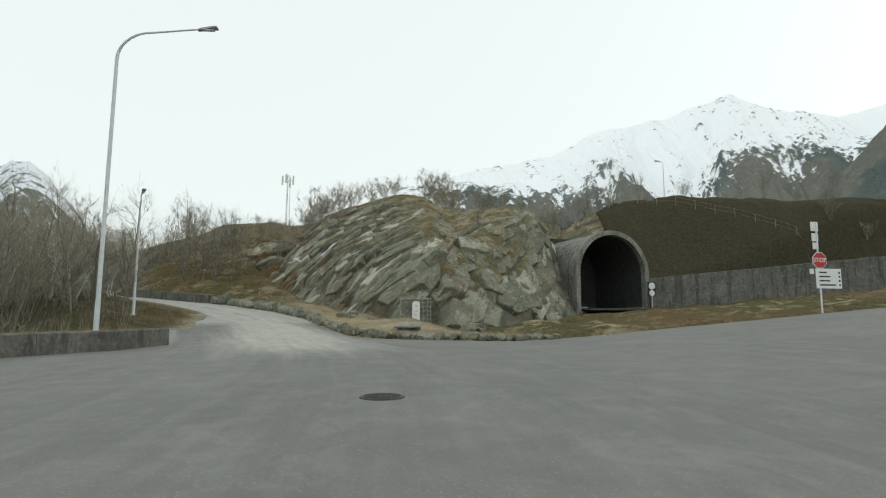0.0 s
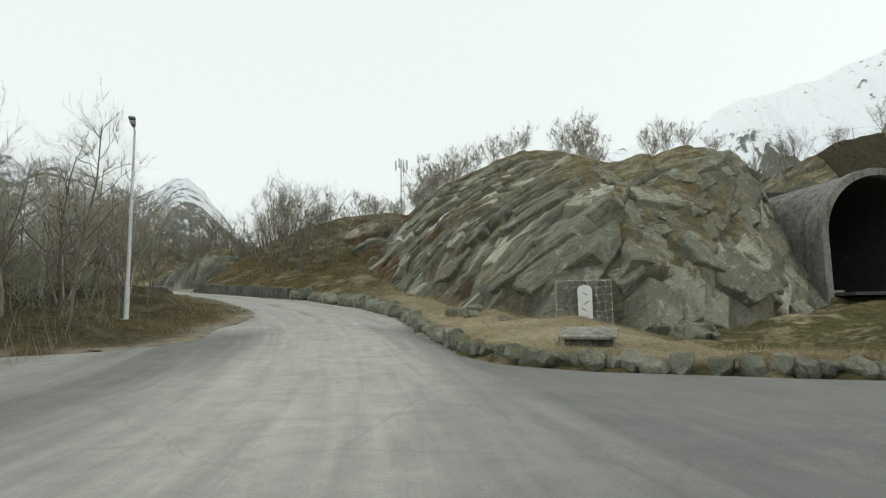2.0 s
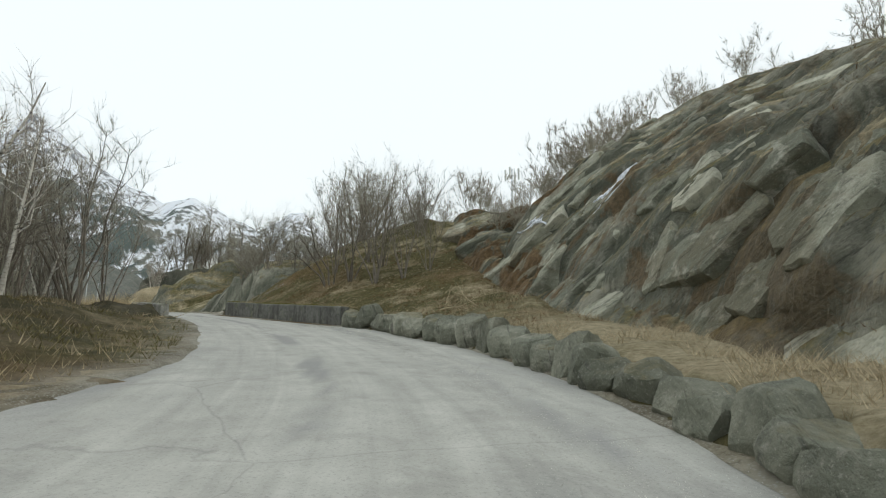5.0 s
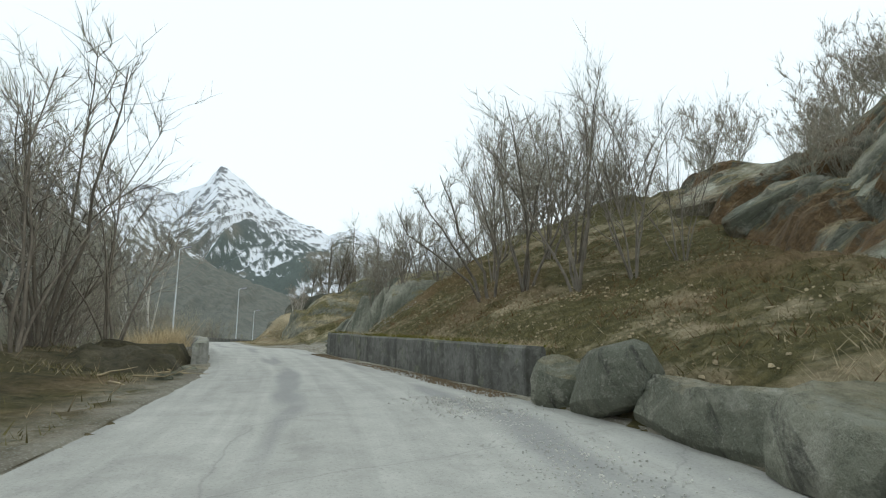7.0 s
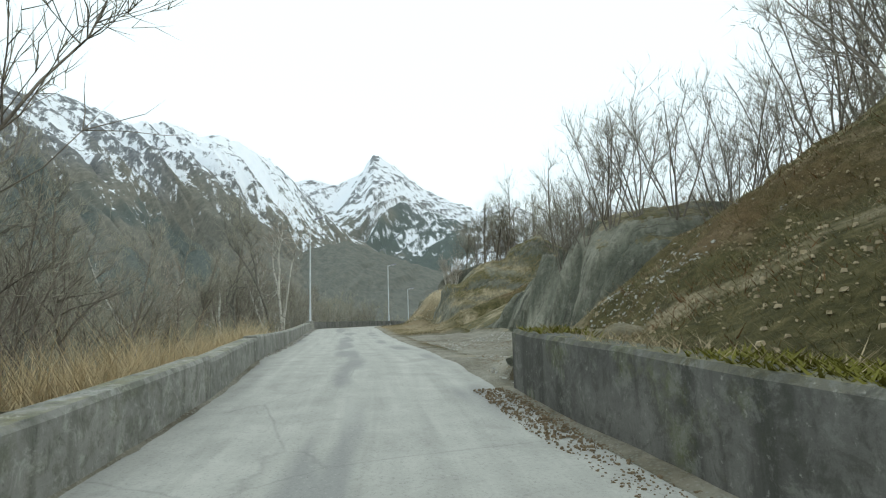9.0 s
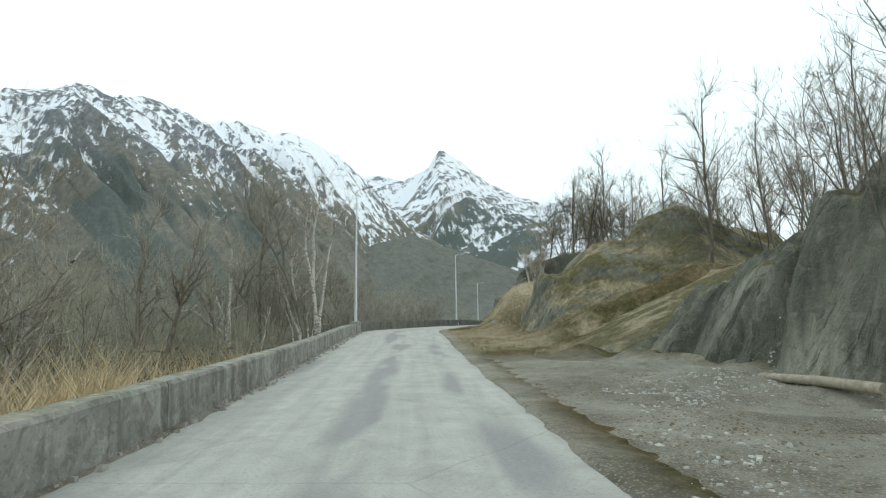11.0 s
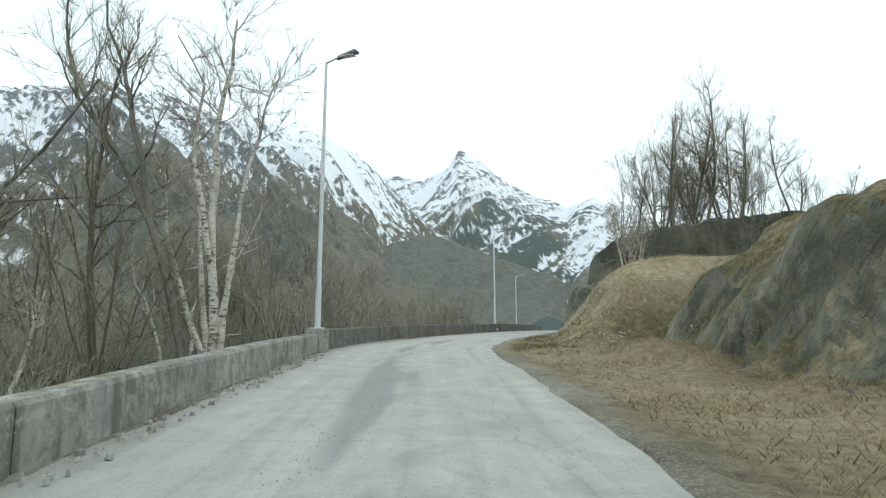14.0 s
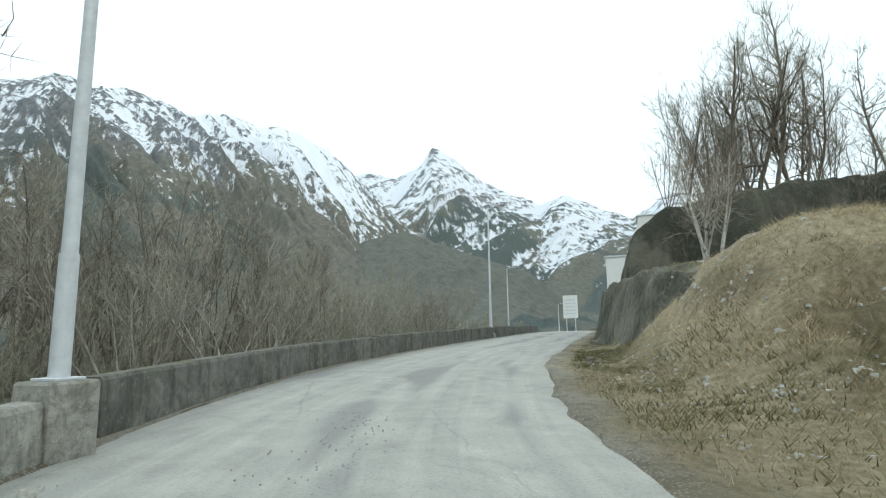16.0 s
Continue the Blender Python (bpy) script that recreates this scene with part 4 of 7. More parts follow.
def build_slabs(bed):
    rng = np.random.default_rng(12)
    spots = []
    depth = CRAG_D.reshape(len(CRAG_X), len(CRAG_Y))
    for _ in range(12000):
        x, y = rng.uniform(-26, 14), rng.uniform(39, 76)
        d = depth[np.searchsorted(CRAG_X, x), np.searchsorted(CRAG_Y, y)]
        if d < 0.2 or d > 11 or len(spots) >= 300:
            continue
        west = x < -4 + 0.1 * (y - 40)
        at, along, across, out = slab_axes(x, y, rng.normal(*((60, 12) if west else (42, 8) if x < 1 else (37, 8))))
        if out.z > 0.82:
            continue
        small = rng.uniform() < (0.4 if west else 0.18)
        length, width = (rng.uniform(1.3, 2.8), rng.uniform(0.6, 1.3)) if small else (rng.uniform(2.8, 5.6) * (1 if west else 1.2), rng.uniform(1.3, 2.8) * (1 if west else 0.85))
        if any(abs((q - at).dot(along)) < 0.34 * (length + l0) and abs((q - at).dot(across)) < 0.32 * (width + w0) and abs((q - at).dot(out)) < 2.0 for q, l0, w0 in spots):
            continue
        spots.append((at, length, width))
        low = float(np.interp(d, [0, 5, 9], [1.0, 0.8, 0.3]))
        verts, faces = [], []
        thick, tip = (rng.uniform(-0.08, 0.12) + 0.02 * width) * low, rng.uniform(0.02, 0.3) * (0.5 + 0.5 * low)
        if west:
            thick, tip = thick - 0.07, 0.5 * tip
        else:
            thick, tip = 0.8 * thick - 0.04, 0.85 * tip
        slab_mesh(rng, at, along, across, out, length, width, thick, tip, verts, faces)
        SLABS.append((verts, faces))
        ob = mesh_object("slab", verts, faces, M_ROCK, bed)
        set_values(ob, tone=np.full(len(verts), 0.15 + 0.7 * rng.uniform()), crack=np.zeros(len(verts)))


def rock_patch(name, s0, s1, l0, l1, height, mat, label, size, tilt, step=0.14, relief=1.0):
    ss, ll = np.arange(s0, s1, step), np.arange(l0, l1, step)
    S, L = np.meshgrid(ss, ll, indexing="ij")
    s, l = S.ravel(), L.ravel()
    p = at_road(s, l)
    g = ground_height(p[:, 0], p[:, 1], False)
    rim = np.minimum(np.minimum(s - s0, s1 - s), np.minimum(l - l0, l1 - l))
    p[:, 2] = np.maximum(np.interp(s, ARC, CEN[:, 2]) + height(s, l), g - 0.6) - 2.5 * (1 - smooth(0.0, 0.7, rim))
    P = p.reshape(*S.shape, 3)
    N = face_normals(P)
    push, tone, crack = crag(-s, p[:, 2] + 0.5 * l, tilt, size, int(s0), 0.3, relief)
    push, crack = soften(push, S.shape), soften(crack, S.shape)
    steep = smooth(0.93, 0.6, N[:, :, 2].ravel())
    push = (push + 0.1) * smooth(0.2, 1.2, rim) * (0.2 + 0.8 * steep)
    P = P + N * push.reshape(S.shape)[:, :, None]
    ob = mesh_object(name, P.reshape(-1, 3), grid_faces(len(ss), len(ll)), mat)
    set_values(ob, tone=tone, crack=crack * (0.25 + 0.75 * steep))
    return tagged(ob, label, "rock", kind="structure")


def knoll(s, l):
    edge = l + 0.7 * fbm(s * 0.5, l * 0.2, 3, 15)
    top = np.interp(s, [81.5, 84, 86, 89.5, 91, 94, 97, 101], [0.4, 2.8, 4.5, 5.0, 4.1, 2.8, 1.6, 0.0])
    front = np.interp(s, [80, 84, 88, 90, 94, 97.5, 101], [8.6, 7.8, 7.1, 6.8, 6.3, 6.0, 5.0])
    face = smooth(0, 1, (edge - front) / np.interp(s, [80, 90, 95, 101], [1.3, 1.2, 2.2, 3.5]))
    cleft = -ridged(s * 0.42 + 0.1 * l, l * 0.05, 4, 33)
    flute = ridged(s * 0.85 + 0.16 * l, l * 0.04, 2, 37) - 0.45
    return top * face + (1.3 * (np.minimum(cleft, 0.5) - 0.25) + 1.1 * flute) * face * (1 - smooth(8.7, 10.0, l)) + 0.2 * np.clip(l - 9, 0, 4) + 0.25 * fbm(s * 1.3, l * 1.3, 4, 35) - 0.3 - 0.5 * (1 - smooth(0.0, 0.5, top * face))


def mound(s, l):
    along = smooth(104.5, 108.5, s) * smooth(120.9, 118.2, s)
    foot = 5.9 + 0.8 * fbm(s * 0.4, l * 0.2, 3, 57) + np.interp(s, [104, 109, 114, 119, 122], [1.2, 0.0, 0.6, 1.6, 3.0])
    rise = 2.0 * smooth(0.0, 1.6, l - foot) + 1.4 * smooth(1.5, 5.0, l - foot)
    hump = 2.2 * np.exp(-((s - 107.5) / 2.6) ** 2 - ((l - 14) / 2.8) ** 2)
    low = np.exp(-((s - 108.5) / 2.4) ** 2) * 1.1 * smooth(6.4, 7.4, l) * smooth(12, 9, l)
    return along * rise + hump + low + 0.15 * np.maximum(l - 4.7, 0) + 0.5 * fbm(s * 0.5, l * 0.5, 4, 53) + 0.4 * (ridged(s * 0.35 - 0.2 * l, l * 0.5, 3, 56) - 0.4) * along - 0.25


def cliff(s, l):
    edge = 142.6 + 0.35 * (l - 6) + 1.4 * fbm(l * 0.35, s * 0.2, 3, 59)
    face = smooth(0.0, 1.1, s - edge)
    base = 2.7 * smooth(3.7, 7.6, l) + 0.08 * np.clip(l - 5, 0, 14)
    return base + (4.2 + 0.08 * np.clip(l - 8, 0, 10)) * face + 0.35 * ridged(s * 0.3, l * 0.4, 3, 63) * face + 0.25 * fbm(s * 0.6, l * 0.6, 4, 64) - 0.25


def nose(s, l):
    front = np.interp(s, [125, 128, 132, 138, 144, 152], [6.4, 5.3, 4.4, 3.6, 2.9, 3.3]) + 0.5 * fbm(s * 0.7, l * 0.4, 3, 73)
    top = np.interp(s, [125, 127, 129, 132, 139, 145, 152.5], [0.2, 1.2, 2.0, 2.6, 2.7, 2.7, 2.4])
    return top * smooth(0.0, 1.0, l - front) + 0.25 * np.maximum(l - 5.5, 0) + 0.4 * ridged(s * 0.5, l * 0.5, 4, 75) - 0.25


build_slabs(build_outcrop())
rock_patch("rock_knoll", 79.5, 103, 4.4, 17, knoll, M_ROCK_DARK, "dark cleft rock knoll capped with dry turf", 1.1, 72, 0.14, 1.1)
rock_patch("rock_mound", 104, 123, 5.0, 20, mound, M_MOUND, "rounded mossy rock mound with dry grass", 1.3, 48, 0.14, 0.8)
rock_patch("rock_cliff", 138.5, 166, 4.6, 24, cliff, M_CLIFF, "dark overgrown rock step below bare trees", 1.3, 70, 0.2)
rock_patch("rock_nose", 125, 152.5, 2.5, 7.6, nose, M_NOSE, "broken dark rock reaching to the road's edge", 0.9, 50)


# ---- concrete barriers, walls, portal ----
def sweep(points, half, low, high, mat, name, parent, seed):
    """One cast piece of wall along points (x, y, z), with a slightly battered face and worn edges."""
    pts = np.array(points)
    t = np.gradient(pts[:, :2], axis=0)
    t /= np.linalg.norm(t, axis=1)[:, None]
    n = np.stack([t[:, 1], -t[:, 0]], 1)
    prof = [(-half * 1.15, low), (half * 1.2, low), (half * 1.05, high - 0.05), (half * 0.85, high), (-half * 0.85, high), (-half * 1.05, high - 0.05)]
    verts, faces, k = [], [], len(prof)
    for i in range(len(pts)):
        for a, b in prof:
            w = 0.025 * float(vnoise(np.array([pts[i, 0] * 1.7 + a * 5]), np.array([pts[i, 1] * 1.7 + b * 3]), seed)[0])
            verts.append((pts[i, 0] + n[i, 0] * (a + w), pts[i, 1] + n[i, 1] * (a + w), pts[i, 2] + b + w))
    for i in range(len(pts) - 1):
        for j in range(k):
            m = (j + 1) % k
            faces.append((i * k + j, i * k + m, (i + 1) * k + m, (i + 1) * k + j))
    faces += [tuple(range(k))[::-1], tuple(range((len(pts) - 1) * k, len(pts) * k))]
    return mesh_object(name, verts, faces, mat, parent)


def barrier(name, label, line, piece, half, high, mat, seed):
    """A barrier of cast pieces with open joints along line(d), d from 0 to its length."""
    d0, d1 = line["from"], line["to"]
    first = line["at"](d0)
    root = base_empty(name, first)
    inv = root.matrix_world.inverted()
    d = d0
    while d < d1 - 0.3:
        e = min(d + piece, d1)
        pts = [line["at"](q) for q in np.linspace(d + 0.012, e - 0.012, max(3, int((e - d) / 0.7)))]
        ob = sweep(pts, half, -0.5, high + RNG.uniform(-0.03, 0.03), mat, "barrier_segment", None, seed)
        ob.parent, ob.matrix_parent_inverse = root, inv
        d = e
    return tagged(root, label, "barrier")


def straight(a, b, drop=0.0):
    a, b = np.array(a, float), np.array(b, float)
    length = float(np.linalg.norm((b - a)[:2]))
    return {"from": 0.0, "to": length, "at": lambda d: tuple(a + (b - a) * d / length)}


barrier("concrete_barrier", "low dark concrete barrier at the junction's edge", straight((-11.5, 23.2, 0.22), (-14.2, -6, 0.05)), 7.0, 0.2, 0.68, M_WALL, 1)
barrier("concrete_barrier", "weathered pale concrete roadside barrier with patches of lichen",
        {"from": 69.8, "to": 118.2, "at": lambda s: tuple(at_road(s, left_edge(s) - 0.18))}, 5.8, 0.17, 0.56, M_CONCRETE, 2)
barrier("concrete_barrier", "high dark concrete roadside barrier on the outer bend",
        {"from": 118.6, "to": 175.0, "at": lambda s: tuple(at_road(s, left_edge(s) - 0.2))}, 6.4, 0.16, 0.68, M_WALL_OUTER, 3)
barrier("retaining_wall", "low dark mossy concrete retaining wall under the grass slope",
        {"from": 61.7, "to": 75.1, "at": lambda s: tuple(at_road(s, right_edge(s) + 0.3))}, 7.0, 0.2, 0.86, M_WALL, 4)


def portal(at, turn):
    root = base_empty("tunnel_portal", at, turn)
    w, spring, ring, depth = PORTAL["half"], 3.7, 0.5, 9.0

    def arch(r_out, base):
        pts = [(-r_out, base)]
        for k in range(25):
            a = math.pi - math.pi * k / 24
            pts.append((r_out * math.cos(a), spring + r_out * math.sin(a)))
        return pts + [(r_out, base)]

    def shell(name, r0, r1, y0, y1, mat, label):
        a, b = arch(r0, -0.8), arch(r1, -0.8)
        n, verts, faces = len(a), [], []
        for y in (y0, y1):
            for ring_pts in (a, b):
                verts += [(px, y, pz) for px, pz in ring_pts]
        for i in range(n - 1):
            faces += [(i, i + 1, n + i + 1, n + i), (2 * n + i, 3 * n + i, 3 * n + i + 1, 2 * n + i + 1),
                      (i, 2 * n + i, 2 * n + i + 1, i + 1), (n + i, n + i + 1, 3 * n + i + 1, 3 * n + i)]
        return mesh_object(name, verts, faces, mat, root, label)

    shell("portal_ring", w, w + ring, 0, 0.6, M_PORTAL, "pale concrete mouth ring")
    for k in range(4):
        shell("hood_section", w + 0.02, w + ring - 0.14, 0.6 + 2.1 * k, 2.68 + 2.1 * k, M_PORTAL, "grey cast concrete hood behind the mouth")
    shell("lining", w - 0.06, w - 0.01, 0.7, depth, M_TUNNEL_SHADE, "tunnel lining coloured dark for the shade inside")
    # Added stop across the tube; its dark colour stands for the unlit depth.
    part("end_wall", block((2 * w + 0.6, 0.3, spring + w + 1.4), (0, depth, (spring + w) / 2), 0), M_TUNNEL_SHADE, root)
    part("roadway", block((2 * w - 0.2, depth + 1.5, 0.2), (0, depth / 2 - 0.7, -0.06), 0), M_ROAD_SHADE, root, "bare asphalt coloured dark for the shade inside")
    for x in (-w + 0.45, w - 0.45):
        part("kerb", block((0.8, depth, 0.22), (x, depth / 2 + 0.1, 0.09), 0.02), M_PORTAL, root)
    return tagged(root, "arched concrete road tunnel portal set in the rock", "tunnel portal")


portal(PORTAL["at"], PORTAL["turn"])
barrier("retaining_wall", "tall stained concrete retaining wall beside the tunnel mouth", straight((22.6, 59.4, 2.5), (50, 51.5, 4.9)), 1.5, 0.2, 3.2, M_WALL_OUTER, 6)


# ---- lamps ----
def street_lamp(at, height, turn, arm=1.3, curved=False, plinth=0.0, label="tall galvanised street lamp with a slim grey head"):
    root = base_empty("street_lamp", at, turn)
    if plinth:
        part("plinth", block((0.55, 0.55, plinth + 0.5), (0, 0, -plinth / 2 - 0.25), 0.03), M_CONCRETE, root)
    tube_object("base_sleeve", [(0, 0, 0), (0, 0, 1.3)], [0.1, 0.095], M_STEEL, root)
    part("base_plate", block((0.34, 0.34, 0.03), (0, 0, 0.015), 0.005), M_STEEL, root)
    if curved:
        pts = [(0, 0, 1.3), (0, 0, height - 1.2)]
        pts += [(arm * 0.42 * (1 - math.cos(a)), 0, height - 1.2 + 1.2 * math.sin(a)) for a in np.linspace(0.2, math.pi / 2, 7)] + [(arm, 0, height + 0.25)]
        tube_object("pole", pts, [0.085] + list(np.linspace(0.07, 0.035, len(pts) - 1)), M_STEEL, root)
        head = (arm + 0.35, 0, height + 0.3)
    else:
        tube_object("pole", [(0, 0, 1.3), (0, 0, height * 0.6), (0, 0, height - 0.1)], [0.08, 0.062, 0.042], M_STEEL, root)
        tube_object("bracket", [(0, 0, height - 0.12), (arm * 0.4, 0, height + 0.02)], [0.03, 0.03], M_STEEL, root)
        head = (arm * 0.62, 0, height + 0.06)
    bm = bmesh.new()
    bmesh.ops.create_cube(bm, size=1)
    bmesh.ops.scale(bm, vec=(0.85, 0.3, 0.13), verts=bm.verts)
    for v in bm.verts:
        if v.co.z > 0:
            v.co.x *= 0.8
            v.co.y *= 0.7
        if v.co.x < 0:
            v.co.y *= 0.5
    bmesh.ops.bevel(bm, geom=bm.edges[:], offset=0.025, segments=2, affect="EDGES")
    bmesh.ops.transform(bm, matrix=pose(*head, 0, -10, 0), verts=bm.verts)
    lamp_head = part("lamp_head", bm, M_LAMP, root)
    part("lens", block((0.5, 0.2, 0.03), (head[0] + 0.03, 0, head[2] - 0.075), 0.008, None), M_WHITE, lamp_head, "frosted lamp lens")
    return tagged(root, label, "street lamp", "street lamps")


street_lamp((-13.3, 21.4, 0.7), 12.4, 5, 3.2, True, label="tall galvanised street lamp with a curved outreach arm")
street_lamp((-19.8, 36.2, ground_z(-19.8, 36.2)), 8.0, -55)
street_lamp((-76.35, 76.95, 6.55), 9.1, 42, plinth=0.7, label="tall galvanised street lamp on a concrete plinth in the barrier")
street_lamp((-100.1, 99.2, 7.1), 8.5, 42, plinth=0.4, label="tall galvanised street lamp on a concrete plinth in the barrier")
street_lamp((-117.2, 113.6, 6.4), 7.7, 42)
street_lamp((-141.5, 142.5, 6.8), 5.4, 42)


# ---- trees ----
def limb(start, way, length, radius, bend, rng, steps=4):
    pts, radii, p, d = [Vector(start)], [radius], Vector(start), Vector(way).normalized()
    for k in range(steps):
        d = (d + Vector(rng.normal(0, bend, 3)) + Vector((0, 0, 0.05))).normalized()
        p = p + d * length / steps
        pts.append(p.copy())
        radii.append(radius * (1 - 0.78 * (k + 1) / steps))
    return pts, radii


def gather(vs, fs, made):
    n = len(vs)
    vs.extend(made[0])
    fs.extend([tuple(i + n for i in q) for q in made[1]])


def branch_out(rng, pts, radii, h, count, low, out, tv, tf, tips):
    """Limbs and side limbs along a stem; the places where twigs may grow are added to tips."""
    n = len(pts) - 1
    for j in range(count):
        f = rng.uniform(low, 0.97)
        i = min(int(f * n), n - 1)
        p = pts[i].lerp(pts[i + 1], f * n - i)
        b = rng.uniform(0, 2 * math.pi)
        way = Vector((math.cos(b), math.sin(b), rng.uniform(0.6, 1.9))) + out * 0.5
        lp, lr = limb(p, way, h * (1.15 - f) * rng.uniform(0.35, 0.6), max(radii[i] * 0.5, 0.014), 0.2, rng, 5)
        gather(tv, tf, thorn(lp, lr))
        tips.append((lp, h))
        for q in range(4):
            w = int(rng.integers(1, 5))
            sp, sr = limb(lp[w], (lp[w + 1] - lp[w]).normalized() + Vector(rng.normal(0, 0.5, 3)) + Vector((0, 0, 0.25)), h * rng.uniform(0.08, 0.2), max(lr[w] * 0.65, 0.009), 0.22, rng, 3)
            gather(tv, tf, thorn(sp, sr))
            tips.append((sp, h))
    tips.append((pts[len(pts) // 2:], h))


def grow_twigs(rng, tips, twigs, lift, droop, cv, cf):
    for k in range(twigs):
        lp, h = tips[int(rng.integers(len(tips)))]
        i = int(rng.integers(1, len(lp)))
        p = lp[i - 1].lerp(lp[i], rng.uniform(0, 1))
        d = (lp[i] - lp[i - 1]).normalized() + Vector(rng.normal(0, 0.38, 3)) + Vector((0, 0, lift))
        tp, tr = limb(p, d, h * rng.uniform(0.05, 0.14), rng.uniform(0.005, 0.009), 0.2, rng, 2)
        if droop:
            tp[-1] = tp[-1] - Vector((0, 0, droop * h * 0.08))
        gather(cv, cf, thorn(tp, tr))
        for _ in range(2):
            sp, sr = limb(tp[int(rng.integers(0, 2))], Vector(d) + Vector(rng.normal(0, 0.6, 3)), h * rng.uniform(0.03, 0.085), 0.007, 0.2, rng, 1)
            gather(cv, cf, thorn(sp, sr))


def build_tree(seed, height, stems, lean, mat_trunk, mat_twig, twigs=320, thick=0.011, low=0.3, lift=0.5, droop=0.0, limbs=11):
    """A bare tree: stems and limbs as one trunk mesh, fine twigs as its crown. It stands at the origin."""
    rng = np.random.default_rng(seed)
    tv, tf, cv, cf, tips = [], [], [], [], []
    for k in range(stems):
        a = 2 * math.pi * (k + rng.uniform(0, 0.6)) / stems
        out = Vector((math.cos(a), math.sin(a), 0)) * (lean * rng.uniform(0.3, 1.3))
        h = height * rng.uniform(0.7, 1.0)
        r = height * thick * rng.uniform(0.7, 1.0) * (1.5 if stems == 1 else 1.0)
        pts, radii = limb(Vector((0, 0, -0.3)) + out * 0.35, out + Vector((0, 0, 1)), h * 0.97, r, 0.1, rng, 7)
        gather(tv, tf, tube(pts, radii, 5, False))
        branch_out(rng, pts, radii, h, int(rng.integers(limbs - 2, limbs + 3)), low, out, tv, tf, tips)
    grow_twigs(rng, tips, twigs, lift, droop, cv, cf)
    trunk = mesh_object("tree", tv, tf, mat_trunk, shade=True)
    mesh_object("crown", cv, cf, mat_twig, trunk, "fine bare twigs")
    return trunk


def shaped_tree(seed, at, turn, stems, mat_trunk, mat_twig, label, twigs=420, limbs=9):
    """A tree with stems of a known bend: (radius, crowned from, [(aside, up), ...]) each."""
    rng = np.random.default_rng(seed)
    tv, tf, cv, cf, tips = [], [], [], [], []
    for r, low, way in stems:
        pts, y = [], rng.uniform(-0.15, 0.15)
        for (x0, z0), (x1, z1) in zip(way[:-1], way[1:]):
            for f in (0.0, 0.5):
                pts.append(Vector((x0 + (x1 - x0) * f + rng.normal(0, 0.025), y, z0 + (z1 - z0) * f)))
                y += rng.normal(0, 0.1)
        pts.append(Vector((way[-1][0], y, way[-1][1])))
        radii = list(np.linspace(r, r * 0.2, len(pts)))
        gather(tv, tf, tube(pts, radii, 8, True))
        h = max(way[-1][1] - way[0][1], 1.0)
        if low < 1:
            branch_out(rng, pts, radii, h * 0.8, limbs, low, Vector((0, 0, 0)), tv, tf, tips)
    grow_twigs(rng, tips, twigs, 0.3, 0.0, cv, cf)
    trunk = mesh_object("tree", tv, tf, mat_trunk, shade=True)
    mesh_object("crown", cv, cf, mat_twig, trunk, "fine bare twigs")
    trunk.matrix_basis = pose(*at, 0, 0, turn)
    return tagged(trunk, label, "tree", "trees along the road")


KINDS = {
    "alder": [build_tree(10 + k, 8.0, 6, 0.3, M_BARK, M_TWIG, 300, 0.0075, 0.3) for k in range(3)],
    "shrub": [build_tree(20 + k, 4.0, 16, 0.42, M_TWIG, M_TWIG_RED, 620, 0.005, 0.15, limbs=6) for k in range(3)],
    "birch": [build_tree(30 + k, 9.5, 2, 0.2, M_BIRCH, M_TWIG_RED, 380, 0.013, 0.35, 0.05, 0.5, 13) for k in range(3)],
    "spread": [build_tree(50 + k, 6.5, 7, 0.75, M_BARK_PALE, M_TWIG, 420, 0.009, 0.25, 0.25, limbs=12) for k in range(3)],
    "single": [build_tree(40 + k, 10.0, 1, 0.1, M_BARK, M_TWIG, 330, 0.009, 0.22, limbs=18) for k in range(3)],
}
LABELS = {"alder": "bare multi-stemmed alder with grey-brown branches", "shrub": "leafless reddish-brown shrub of many thin stems",
          "birch": "bare birch with white and black bark", "spread": "spreading leafless tree with pale crooked branches", "single": "tall bare grey-brown tree with fine twigs"}
for kind, protos in KINDS.items():
    for ob in protos:
        tagged(ob, LABELS[kind], "shrub" if kind == "shrub" else "tree", "trees along the road")
USED = set()


def unscale(ob):
    return Matrix.Diagonal([1 / v for v in ob.scale] + [1])


def plant(kind, x, y, scale, sink=0.1, z=None):
    fresh = [k for k in range(3) if (kind, k) not in USED]
    k = fresh[0] if fresh else int(RNG.integers(3))
    ob = KINDS[kind][k]
    m = pose(x, y, (ground_z(x, y) if z is None else z) - sink, RNG.uniform(-4, 4), RNG.uniform(-4, 4), RNG.uniform(0, 360))
    m = m @ Matrix.Diagonal((scale * RNG.uniform(0.85, 1.15), scale * RNG.uniform(0.85, 1.15), scale * RNG.uniform(0.9, 1.1), 1))
    if (kind, k) in USED:
        return copy_thing(ob, m @ unscale(ob))
    USED.add((kind, k))
    ob.matrix_basis = m
    return ob


def plant_zone(n, s_range, lat_range, kinds, scale, gap=1.6, bias=1.0):
    done = []
    for _ in range(n * 12):
        if len(done) >= n:
            break
        s = RNG.uniform(*s_range)
        f = RNG.uniform() ** bias
        lat = lat_range[0] + (lat_range[1] - lat_range[0]) * f
        p = at_road(s, lat)
        if all((p[0] - a) ** 2 + (p[1] - b) ** 2 > gap * gap for a, b in done):
            done.append((p[0], p[1]))
            plant(kinds[int(RNG.integers(len(kinds)))], p[0], p[1], RNG.uniform(*scale))


